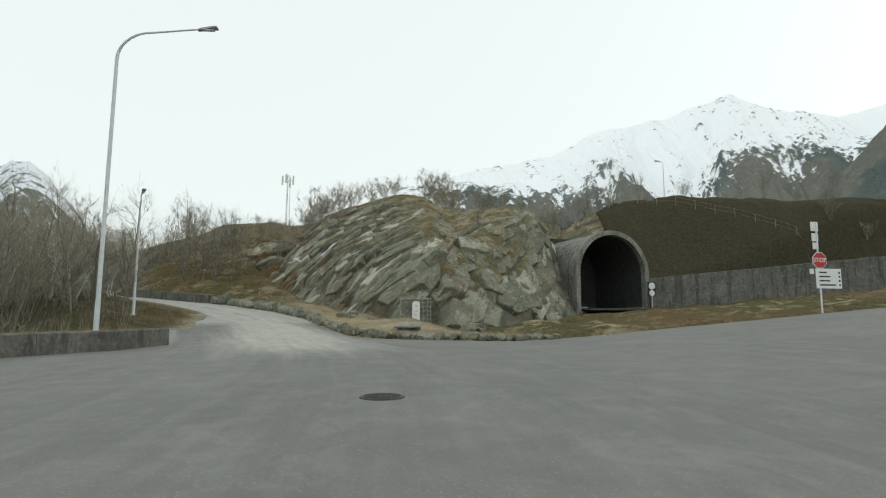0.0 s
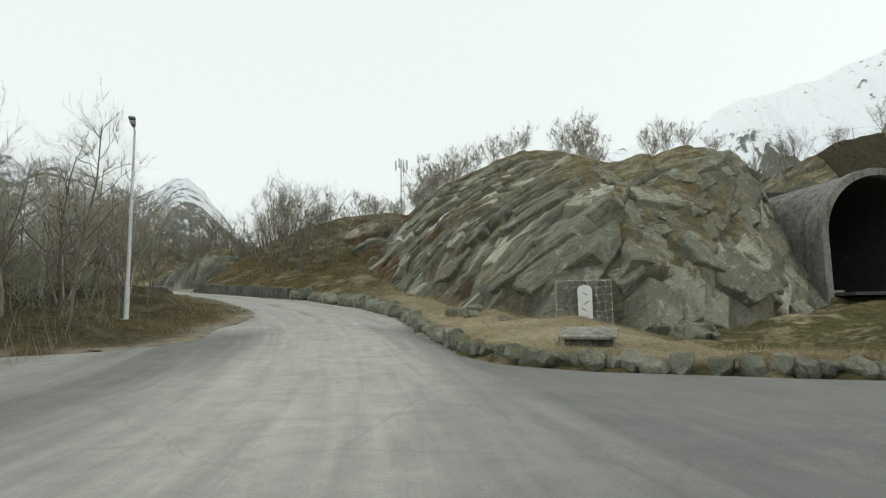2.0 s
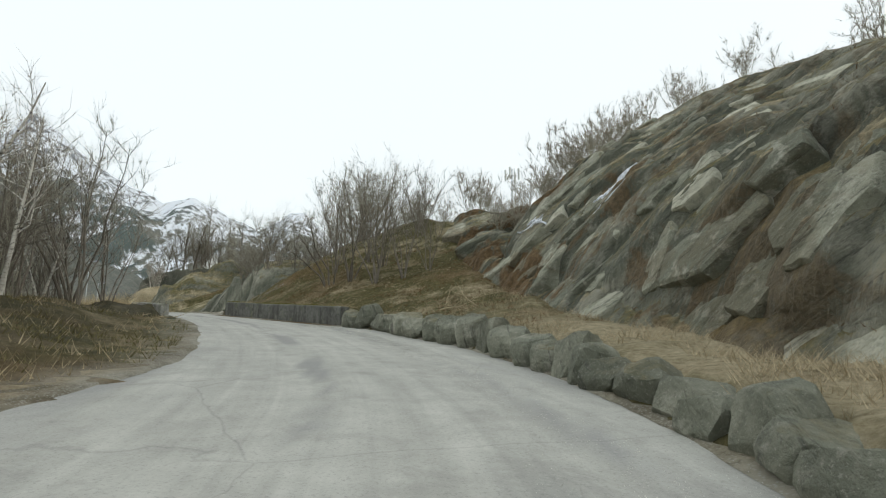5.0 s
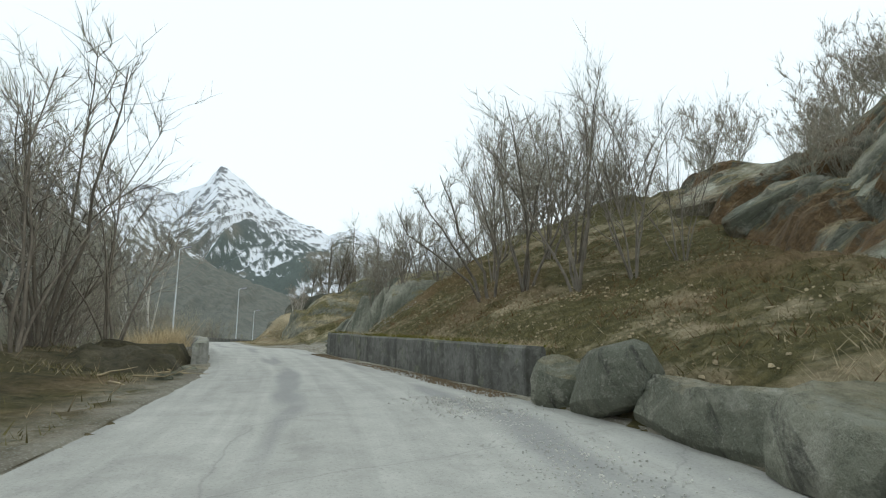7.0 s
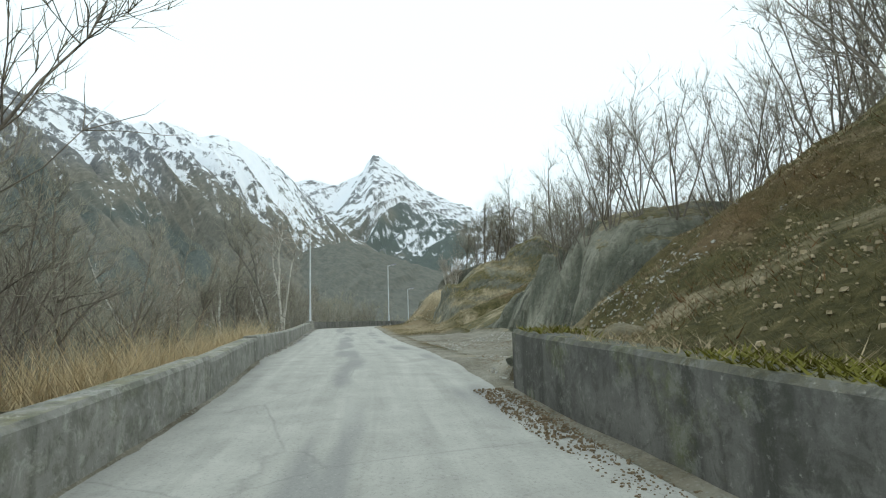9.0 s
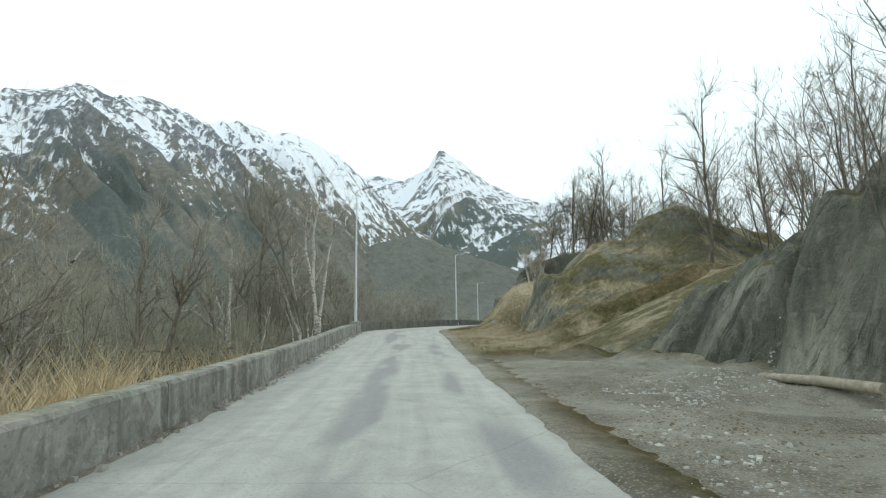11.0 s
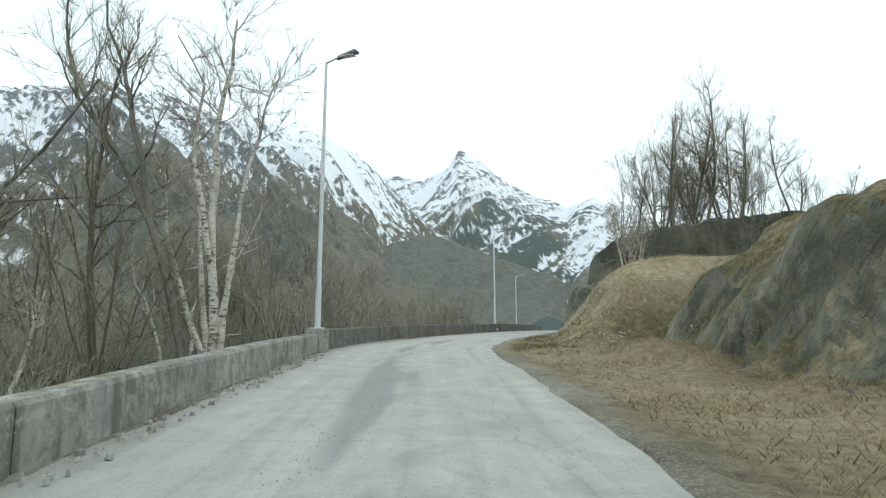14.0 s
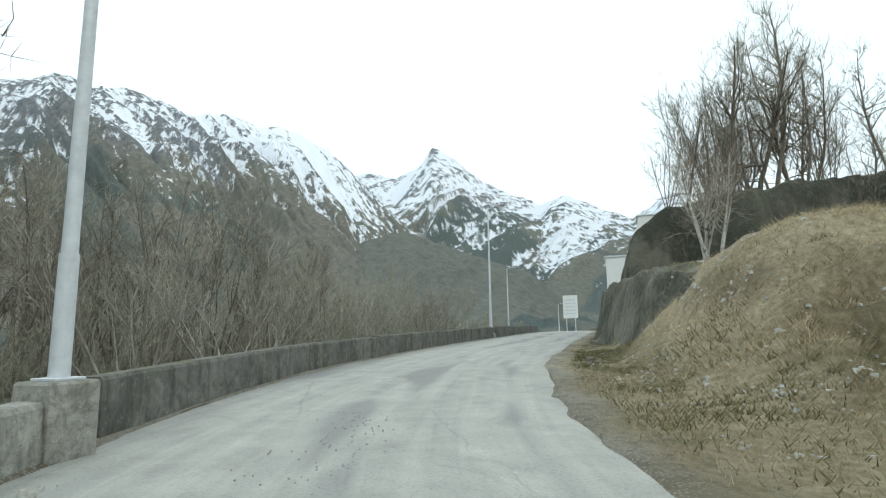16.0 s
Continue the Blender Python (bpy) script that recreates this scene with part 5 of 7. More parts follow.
def build_thicket(seed, n=5):
    """A few far trees grown into one another, as one mesh."""
    rng = np.random.default_rng(seed)
    verts, faces = [], []
    for k in range(n):
        tree = build_tree(seed * 31 + k, rng.uniform(6.0, 9), int(rng.integers(1, 4)), 0.25, M_TWIG, M_TWIG, 170, 0.009, limbs=8)
        m = pose(rng.uniform(-4, 4), rng.uniform(-4, 4), -0.3, 0, 0, rng.uniform(0, 360))
        for ob in (tree, *tree.children):
            base = len(verts)
            verts.extend([m @ v.co for v in ob.data.vertices])
            faces.extend([tuple(i + base for i in p.vertices) for p in ob.data.polygons])
        for ob in (*tree.children, tree):
            bpy.data.objects.remove(ob)
    return tagged(mesh_object("far_wood", verts, faces, M_TWIG), "dense bare grey-brown wood beyond the road", "wood", kind="stuff")


def build_scrub(seed, n=9):
    """A patch of saplings and bushes under the trees, as one mesh."""
    rng = np.random.default_rng(seed)
    verts, faces = [], []
    for k in range(n):
        bush = build_tree(seed * 37 + k, rng.uniform(1.6, 3.8), int(rng.integers(4, 8)), 0.45, M_BRUSH, M_BRUSH, 90, 0.005, 0.15, limbs=4)
        m = pose(rng.uniform(-2.6, 2.6), rng.uniform(-2.6, 2.6), -0.15, 0, 0, rng.uniform(0, 360))
        for ob in (bush, *bush.children):
            base = len(verts)
            verts.extend([m @ v.co for v in ob.data.vertices])
            faces.extend([tuple(i + base for i in p.vertices) for p in ob.data.polygons])
        for ob in (*bush.children, bush):
            bpy.data.objects.remove(ob)
    return tagged(mesh_object("undergrowth", verts, faces, M_BRUSH), "brown leafless undergrowth of saplings and bushes", "undergrowth", kind="stuff")


THICKETS = [build_thicket(3 + k) for k in range(3)]
SCRUB = [build_scrub(60 + k) for k in range(3)]
SCRUB_AT = []
for k in range(400):
    s = RNG.uniform(26, 190)
    lat = -RNG.uniform(float(np.interp(s, [40, 60, 74, 80, 114, 118, 140, 146], [15, 10, 7, 7.5, 8.5, 10.5, 10.5, 7.5])), float(np.interp(s, [40, 80], [24, 20])))
    p = at_road(s, lat)
    if len(SCRUB_AT) < 95 and p[0] < -16 and all(math.hypot(p[0] - a, p[1] - b) > 3.0 for a, b in SCRUB_AT):
        SCRUB_AT.append((p[0], p[1]))
for k, (x, y) in enumerate(SCRUB_AT):
    m = pose(x, y, ground_z(x, y), 0, 0, RNG.uniform(0, 360)) @ Matrix.Diagonal((1, 1, RNG.uniform(0.75, 1.2) * float(np.interp(y, [0, 45, 60], [0.7, 0.75, 1.0])), 1))
    if k < 3:
        SCRUB[k].matrix_basis = m
    else:
        copy_thing(SCRUB[k % 3], m @ unscale(SCRUB[k % 3]))
SPOTS = []
for k in range(150):
    s = RNG.uniform(30, 185)
    lat = -RNG.uniform(15, 55)
    p = at_road(s, lat)
    if all(math.hypot(p[0] - a, p[1] - b) > 5 for a, b in SPOTS) and p[0] < -12:
        SPOTS.append((p[0], p[1]))
for k in range(9):
    SPOTS.append((RNG.uniform(-50, -22), RNG.uniform(-2, 30)))
for k, (x, y) in enumerate(SPOTS):
    m = pose(x, y, ground_z(x, y), 0, 0, RNG.uniform(0, 360)) @ Matrix.Diagonal((1, 1, RNG.uniform(0.85, 1.15) * float(np.interp(y, [0, 45, 60], [0.62, 0.68, 1.0])), 1))
    if k < 3:
        THICKETS[k].matrix_basis = m
    else:
        copy_thing(THICKETS[k % 3], m @ unscale(THICKETS[k % 3]))

# the dark wood on the inner side of the bend
plant_zone(40, (40, 76), (-7.5, -17), ["alder", "single", "single", "birch"], (0.5, 0.78), 1.4, 1.2)
for x, y, size in ((-36.0, 53.1, 1.2), (-38.6, 54.0, 0.85), (-35.0, 50.2, 0.95), (-33.6, 51.9, 0.95), (-35.8, 54.8, 0.8), (-41.5, 55.5, 0.75), (-31.5, 47.5, 0.95)):
    plant("alder", x, y, size)
plant_zone(14, (28, 44), (-13, -22), ["alder", "single"], (0.5, 0.8), 1.8, 1.3)
for k in range(16):
    plant(("alder", "single")[k % 2], RNG.uniform(-30, -17), RNG.uniform(6, 32), RNG.uniform(0.5, 0.75))
# below the barrier, in the valley
plant_zone(30, (76, 108), (-7.5, -19), ["alder", "single", "single"], (0.55, 0.8), 1.9, 1.0)
plant_zone(24, (112, 160), (-8, -22), ["alder", "shrub", "alder"], (0.6, 0.85), 2.0, 1.0)
# the clumps above the grass slope and on the knoll
for x, y, size in ((-26.8, 62.9, 0.8), (-24.8, 62.3, 0.82), (-23.4, 62.9, 0.7), (-22.4, 64.0, 0.57), (-26.2, 65.4, 0.82), (-28.3, 67.5, 0.92),
                   (-31.7, 69.4, 1.0), (-30.2, 66.4, 0.94), (-35.1, 78.7, 1.08), (-36.5, 79.8, 1.08), (-33.4, 76.0, 0.94), (-31.5, 74.2, 0.9)):
    plant("alder", x, y, size)
for s, lat, size in ((86.9, 9.5, 0.72), (86.2, 10.3, 0.78), (85.4, 11.3, 0.75), (87.3, 8.6, 0.5), (88.4, 8.0, 0.42), (85.4, 13.6, 0.5), (84.4, 12.4, 0.62), (88.8, 10.2, 0.6), (90.2, 9.2, 0.55), (92.0, 10.4, 0.55)):
    x, y, z = at_road(s, lat)
    plant("alder", x, y, size, z=z + float(knoll(np.array([s]), np.array([lat]))[0]))
plant_zone(9, (72, 84), (11.5, 19), ["alder", "shrub"], (0.6, 0.85), 1.8)
plant_zone(14, (84, 100), (11, 19), ["alder", "shrub"], (0.5, 0.75), 1.3)
plant_zone(10, (103, 112), (13, 22), ["alder", "single"], (0.7, 1.0), 1.6)
plant_zone(10, (100, 126), (18, 30), ["single", "alder"], (0.45, 0.65), 1.7)


# bare trees on the rock step
STEP_TREES = [(146.4, 8.4, 0.78), (146.9, 9.6, 0.88), (147.2, 11.0, 0.95), (147.8, 12.4, 0.9), (145.8, 7.4, 0.6), (149.0, 14.6, 0.9), (148.6, 13.4, 1.0), (148.0, 10.2, 0.9)]
STEP_TREES += [(RNG.uniform(146, 158), RNG.uniform(10, 22), RNG.uniform(0.6, 0.85)) for _ in range(26)]
for k, (s, lat, size) in enumerate(STEP_TREES):
    p = at_road(s, lat)
    plant(("single", "alder", "single")[k % 3], p[0], p[1], size * (1.25 if lat > 10 else 1.1), z=p[2] + float(cliff(np.array([s]), np.array([lat]))[0]))
for s, lat, size in ((136.6, 8.2, 0.62), (137.2, 8.0, 0.68)):
    p = at_road(s, lat)
    plant("birch", p[0], p[1], size)
BELOW_BARRIER = ((-96.1, 81.5, 1.15), (-92.9, 79.0, 0.95), (-95.8, 77.9, 1.2), (-97.1, 84.0, 1.0), (-99.8, 87.4, 0.85), (-106.7, 97.8, 0.65), (-94.4, 76.3, 1.2), (-92.9, 74.8, 1.15), (-103.6, 92.9, 0.6), (-91.4, 73.3, 1.1), (-98.5, 80.0, 1.25), (-101.5, 84.5, 1.1), (-96.5, 74.0, 1.2))
# shrubs along the top of the outcrop, where it breaks off towards the hill behind
def crest_along(bearing, near=34, far=96):
    """The highest place, by slope from the junction, along a bearing in degrees right of north."""
    d = np.arange(near, far, 0.5)
    x, y = d * math.sin(radians(bearing)), d * math.cos(radians(bearing))
    z = np.where((x > -33) & (x < 21) & (y > 38.5) & (y < 96.5), on_outcrop(x, y, 0 * x)[:, 2], ground_height(x, y, False))
    k = int(np.argmax((z - 1.4) / d))
    return x[k], y[k], d[k], z[k]


for bearing, tall in ((-22, 2.6), (-20.6, 2.7), (-19.2, 2.5), (-17.6, 3.0), (-16.6, 2.6), (-15.4, 2.3), (-13.4, 3.4), (-12.3, 3.7), (-11.2, 3.7), (-10.1, 3.2), (-6.9, 2.7), (-5.7, 2.9), (-4.6, 2.4),
                      (-1.3, 3.4), (-0.3, 4.2), (0.5, 4.0), (1.4, 3.4), (4.4, 2.6), (5.4, 2.8), (6.8, 2.2), (10.6, 2.5), (11.8, 2.5), (13.2, 2.0)):
    x, y, d, z = crest_along(bearing)
    plant("shrub", x, y, tall / 1000 * d * 15 / 3.4, sink=0.12, z=float(z))
for x, y, size in ((-22.4, 73.3, 0.8), (-18.5, 71.0, 0.75), (-19.5, 68.2, 0.7), (-18.7, 68.9, 0.6), (-13.2, 64.4, 0.5), (-11.8, 66.2, 0.55), (-12.6, 67.5, 0.6), (9.1, 61.5, 0.5)):
    p = on_outcrop(np.array([x]), np.array([y]))[0]
    plant("shrub", p[0], p[1], size, z=float(p[2]))
for k in range(10):
    x = RNG.uniform(-20, 12)
    y = 84 + 0.25 * x + RNG.uniform(-6, 18)
    plant("shrub", x, y, RNG.uniform(0.8, 1.25))
for k in range(14):
    plant(("shrub", "alder")[k % 2], RNG.uniform(-74, -24), RNG.uniform(102, 128), RNG.uniform(0.7, 1.1))
for k in range(22):
    plant(("shrub", "alder")[k % 2], RNG.uniform(14, 62), RNG.uniform(72, 90), RNG.uniform(0.4, 0.65))
# alders and bushes below the outer barrier
for x, y, size in BELOW_BARRIER:
    plant("alder", x, y, size)
for s, lat, size in ((128.5, -7.6, 0.95), (131.5, -8.2, 0.85), (136.5, -7.8, 0.75), (124.5, -7.4, 0.8), (141.0, -7.6, 0.6)):
    p = at_road(s, lat)
    plant("spread", p[0], p[1], size)
# birches and dark alders at the barrier
for x, y, size in ((-77.5, 71.0, 1.0), (-65.0, 64.6, 0.85)):
    plant("single", x, y, size)
for x, y, size in ((-56.0, 61.0, 0.8), (-82.6, 97.0, 0.6), (-83.4, 97.9, 0.5), (-78.6, 74.0, 1.1)):
    plant("birch", x, y, size)

shaped_tree(71, (-74.5, 73.7, 5.9), 62, (
    (0.13, 0.5, ((-0.6, -1.6), (-0.8, 0.0), (-1.2, 1.5), (-1.9, 3.4), (-2.5, 4.6), (-3.4, 6.0), (-4.2, 7.0), (-4.6, 8.5), (-4.7, 10.0))),
    (0.09, 0.3, ((-1.9, 3.3), (-2.15, 5.2), (-2.5, 6.8), (-2.85, 7.7), (-3.4, 9.0), (-3.4, 10.6)))),
    M_BARK_GREY, M_TWIG, "leaning forked tree with grey bark behind the barrier", 460, 13)
shaped_tree(72, (-74.5, 73.7, 5.9), 62, (
    (0.15, 0.5, ((0.0, -1.6), (0.0, 0.1), (-0.25, 2.3), (-0.27, 4.9), (-0.3, 6.4), (-0.05, 8.0), (0.0, 9.5))),
    (0.08, 0.3, ((-0.23, 2.5), (-0.7, 5.1), (-0.85, 6.4), (-0.7, 7.4), (-1.5, 8.8))),
    (0.1, 0.62, ((0.1, -1.5), (0.15, 0.3), (0.26, 1.5), (0.5, 2.9), (0.73, 4.9), (1.05, 6.6), (1.5, 7.5))),
    (0.07, 1.0, ((0.05, -1.5), (0.02, 0.4), (0.3, 2.1), (0.4, 3.6))),
    (0.07, 1.0, ((-0.45, -1.5), (-0.47, 0.1), (-0.6, 0.8), (-0.43, 1.35))),
    (0.05, 1.0, ((-0.3, -0.5), (-0.28, 0.1), (0.14, 0.4), (0.64, 0.46)))),
    M_BIRCH, M_TWIG_RED, "many-stemmed white birch with broken stubs behind the barrier", 420, 9)
shaped_tree(73, (-74.9, 73.5, 5.9), 62, (
    (0.05, 0.35, ((-1.0, -1.6), (-1.1, 0.0), (-1.66, 1.4), (-1.9, 2.1), (-2.05, 3.2))),),
    M_BIRCH, M_TWIG, "thin crooked young birch behind the barrier", 50, 6)
shaped_tree(74, (-72.7, 68.5, 4.7), 62, (
    (0.12, 0.45, ((0.1, -1.5), (0.0, 0.0), (-0.4, 1.1), (-0.45, 1.6), (-0.85, 2.8), (-1.4, 3.8))),
    (0.06, 0.2, ((-0.38, 1.1), (-1.4, 1.7), (-2.2, 2.4), (-3.7, 2.2))),
    (0.1, 0.4, ((-0.1, 0.3), (-0.22, 2.5), (-0.2, 3.7), (-0.28, 5.6), (-0.55, 6.7)))),
    M_BIRCH, M_TWIG, "low-forked pale birch below the barrier", 320, 9)
shaped_tree(75, (-72.7, 68.5, 4.7), 62, (
    (0.11, 0.45, ((0.8, -1.5), (0.78, 0.2), (0.8, 1.6), (0.83, 2.6), (0.2, 3.3), (0.55, 4.3), (1.4, 5.4), (2.4, 7.0))),
    (0.07, 0.2, ((0.83, 2.6), (0.83, 3.7), (1.0, 4.2), (2.6, 4.3)))),
    M_BARK_GREY, M_TWIG, "crooked grey tree with spreading limbs below the barrier", 340, 10)
shaped_tree(76, (-72.3, 68.6, 4.7), 62, (
    (0.07, 0.6, ((1.3, -1.5), (1.36, 0.5), (1.5, 1.6), (1.7, 2.5))),),
    M_BIRCH, M_TWIG, "broken white birch stem below the barrier", 20, 3)


# the leaning stems at the clump's end above the retaining wall
shaped_tree(77, (-28.2, 62.9, ground_z(-28.2, 62.9)), 47, (
    (0.06, 0.35, ((0.0, -0.4), (-0.3, 0.6), (-1.1, 1.8), (-1.8, 2.7), (-2.3, 3.6))),
    (0.06, 0.35, ((0.1, -0.4), (-0.1, 0.8), (-0.8, 2.1), (-1.2, 3.2), (-1.5, 4.1))),
    (0.055, 0.3, ((0.25, -0.4), (0.35, 1.0), (0.0, 2.4), (-0.4, 3.9))),
    (0.05, 0.3, ((-0.1, -0.4), (-0.6, 0.5), (-1.6, 1.3), (-2.6, 1.9), (-3.0, 2.8)))),
    M_BARK, M_TWIG, "many-stemmed alder leaning out over the retaining wall", 420, 9)


# ---- boulders ----
def build_boulder(seed):
    rng = np.random.default_rng(seed)
    bm = bmesh.new()
    bmesh.ops.create_icosphere(bm, subdivisions=3, radius=0.5)
    planes = [(Vector(rng.normal(0, 1, 3)).normalized(), rng.uniform(0.26, 0.4)) for _ in range(9)]
    off = Vector(rng.uniform(0, 50, 3))
    for v in bm.verts:
        for n, d in planes:
            e = v.co.dot(n) - d
            if e > 0:
                v.co -= n * e * 0.98
        v.co *= 1 + 0.09 * noise.noise(v.co * 3 + off) + 0.05 * noise.noise(v.co * 8 + off)
    return part("boulder", bm, M_BOULDER)


BOULDERS = [build_boulder(k) for k in range(7)]
for ob in BOULDERS:
    tagged(ob, "grey angular boulder in the row along the road", "boulder", "roadside boulders")
FIRST = set()


def lay_boulder(x, y, z, size, turn, label=""):
    k = int(RNG.integers(len(BOULDERS)))
    m = pose(x, y, z, RNG.uniform(-12, 12), RNG.uniform(-12, 12), turn) @ Matrix.Diagonal((*size, 1))
    if k in FIRST:
        ob = copy_thing(BOULDERS[k], m @ unscale(BOULDERS[k]))
    else:
        FIRST.add(k)
        ob = BOULDERS[k]
        ob.matrix_basis = m
    if label:
        tagged(ob, label)
    return ob


s_at = 25.6
while s_at < 61.2:
    big = np.interp(s_at, [25, 30, 40, 46, 52, 60, 63], [0.45, 0.56, 0.66, 0.85, 1.05, 1.05, 1.0])
    w = big * RNG.uniform(0.8, 1.35)
    x, y, z = at_road(s_at + w / 2, float(right_edge(s_at + w / 2)) + 0.3 + RNG.uniform(-0.08, 0.12))
    h = big * RNG.uniform(0.8, 1.15)
    step = 0.92 * w
    lay_boulder(x, y, z + 0.3 * h - 0.04 + (0.09 * max(x - 5, 0)), (w * 1.5, big * RNG.uniform(1.15, 1.4), h * 1.25), heading(s_at) + 90 + RNG.uniform(-12, 12),
                "large grey-green boulder in the row along the road" if big > 1.1 else "")
    # the row turns away along the junction faster than the centre line advances
    slope = abs(float(right_edge(s_at + 0.5) - right_edge(s_at))) / 0.5
    s_at += step / math.sqrt(1 + slope * slope)
for s, lat, size in ((108.6, 7.2, 0.9),):
    x, y, z = at_road(s, lat)
    lay_boulder(x, y, ground_z(x, y) + size * 0.15, (size * 1.2, size, size * 0.8), RNG.uniform(0, 360), "mossy boulder at the foot of the slope")
for k in range(16):
    x, y = -3 + RNG.uniform(-5, 6), 39.3 + RNG.uniform(-1.2, 2.2)
    size = RNG.uniform(0.5, 1.5)
    if float(inside_foot(np.array([x]), np.array([y]))[0]) > -0.3 or abs(x + 1.6) < 1.4:
        continue
    lay_boulder(x, y, ground_z(x, y) + size * 0.12, (size * 1.2, size, size * 0.8), RNG.uniform(0, 360), "fallen grey block at the outcrop's foot")


# ---- the monument, the slab and the road furniture ----
def memorial(at, turn):
    root = base_empty("memorial_wall", at, turn)
    part("backing", block((2.15, 0.3, 1.8), (0, 0.2, 0.65), 0.03), M_CONCRETE_PALE, root, "pale mortar backing")
    rng = np.random.default_rng(5)
    cols, rows = 7, 6
    knots = {(i, j): (-1.06 + 2.12 * (i + (0.3 if j % 2 else 0) * (0 < i < cols)) / cols + (rng.uniform(-0.07, 0.07) if 0 < i < cols else 0),
                      -0.2 + 1.72 * j / rows + (rng.uniform(-0.08, 0.08) if 0 < j < rows else 0)) for i in range(cols + 1) for j in range(rows + 1)}
    for i in range(cols):
        for j in range(rows):
            ring = [knots[i, j], knots[i + 1, j], knots[i + 1, j + 1], knots[i, j + 1]]
            mx, mz = sum(p[0] for p in ring) / 4, sum(p[1] for p in ring) / 4
            eight = []
            for k in range(4):
                (ax, az), (bx, bz) = ring[k], ring[(k + 1) % 4]
                eight += [(ax + 0.22 * (bx - ax), az + 0.22 * (bz - az)), (ax + 0.78 * (bx - ax), az + 0.78 * (bz - az))]
            bm = bmesh.new()
            out = rng.uniform(0.02, 0.05)
            back = [bm.verts.new((mx + 0.9 * (a - mx), 0.055, mz + 0.9 * (b - mz))) for a, b in eight]
            front = [bm.verts.new((mx + 0.84 * (a - mx), 0.05 - out, mz + 0.84 * (b - mz))) for a, b in eight]
            bm.faces.new(front)
            for k in range(8):
                bm.faces.new((back[k], back[(k + 1) % 8], front[(k + 1) % 8], front[k]))
            bmesh.ops.recalc_face_normals(bm, faces=bm.faces)
            part("stone", bm, M_PAVING, root)
    bm = bmesh.new()
    pts = [(-0.26, 0.05), (0.26, 0.05), (0.27, 1.15)] + [(0.27 * math.cos(a), 1.15 + 0.2 * math.sin(a)) for a in np.linspace(0.3, 2.84, 8)] + [(-0.27, 1.15)]
    f = bm.faces.new([bm.verts.new((x, -0.06, z)) for x, z in pts])
    out = bmesh.ops.extrude_face_region(bm, geom=[f])
    bmesh.ops.translate(bm, vec=(0, -0.16, 0), verts=[v for v in out["geom"] if isinstance(v, bmesh.types.BMVert)])
    bmesh.ops.recalc_face_normals(bm, faces=bm.faces)
    plaque = part("plaque", bm, M_WHITE, root, "white rounded plaque with dark marks")
    for x, z, w, h, a in ((0, 1.0, 0.2, 0.025, 30), (0.04, 0.66, 0.22, 0.025, -38), (-0.06, 0.4, 0.2, 0.025, 40)):
        part("mark", block((w, 0.012, h), (0, 0, 0), 0, pose(x, -0.226, z, 0, a, 0)), M_BLACK, plaque)
    return tagged(root, "rough stone memorial wall with a white rounded plaque", "memorial")


memorial((-1.6, 38.9, ground_z(-1.6, 38.6) + 0.1), 6)


def slab(at, turn):
    root = base_empty("concrete_slab", at, turn)
    part("top", block((1.5, 1.15, 0.09), (0, 0, 0), 0.015, pose(0, 0, 0.42, 11, 0, 0)), M_SLAB, root, "pale flat concrete lid tilted to the road")
    part("support", block((1.25, 0.85, 1.1), (0, 0.12, -0.22), 0.02), M_WALL, root, "dark concrete chamber")
    return tagged(root, "low concrete chamber with a pale overhanging lid", "slab")


slab((-1.75, 32.1, 0.55), -8)


def manhole(at):
    root = base_empty("manhole", at)
    bm = bmesh.new()
    bmesh.ops.create_cone(bm, cap_ends=True, segments=40, radius1=0.34, radius2=0.33, depth=0.03)
    part("rim", bm, M_IRON, root)
    bm = bmesh.new()
    bmesh.ops.create_cone(bm, cap_ends=True, segments=40, radius1=0.29, radius2=0.285, depth=0.03)
    bmesh.ops.translate(bm, vec=(0, 0, 0.008), verts=bm.verts)
    lid = part("cover", bm, M_IRON, root)
    for k in range(-3, 4):
        part("rib", block((2 * math.sqrt(0.27 ** 2 - (k * 0.075) ** 2), 0.03, 0.01), (0, k * 0.075, 0.026), 0.002), M_IRON, lid)
    return tagged(root, "round cast-iron manhole cover in the asphalt", "manhole cover")


manhole((-0.87, 7.73, 0.175))


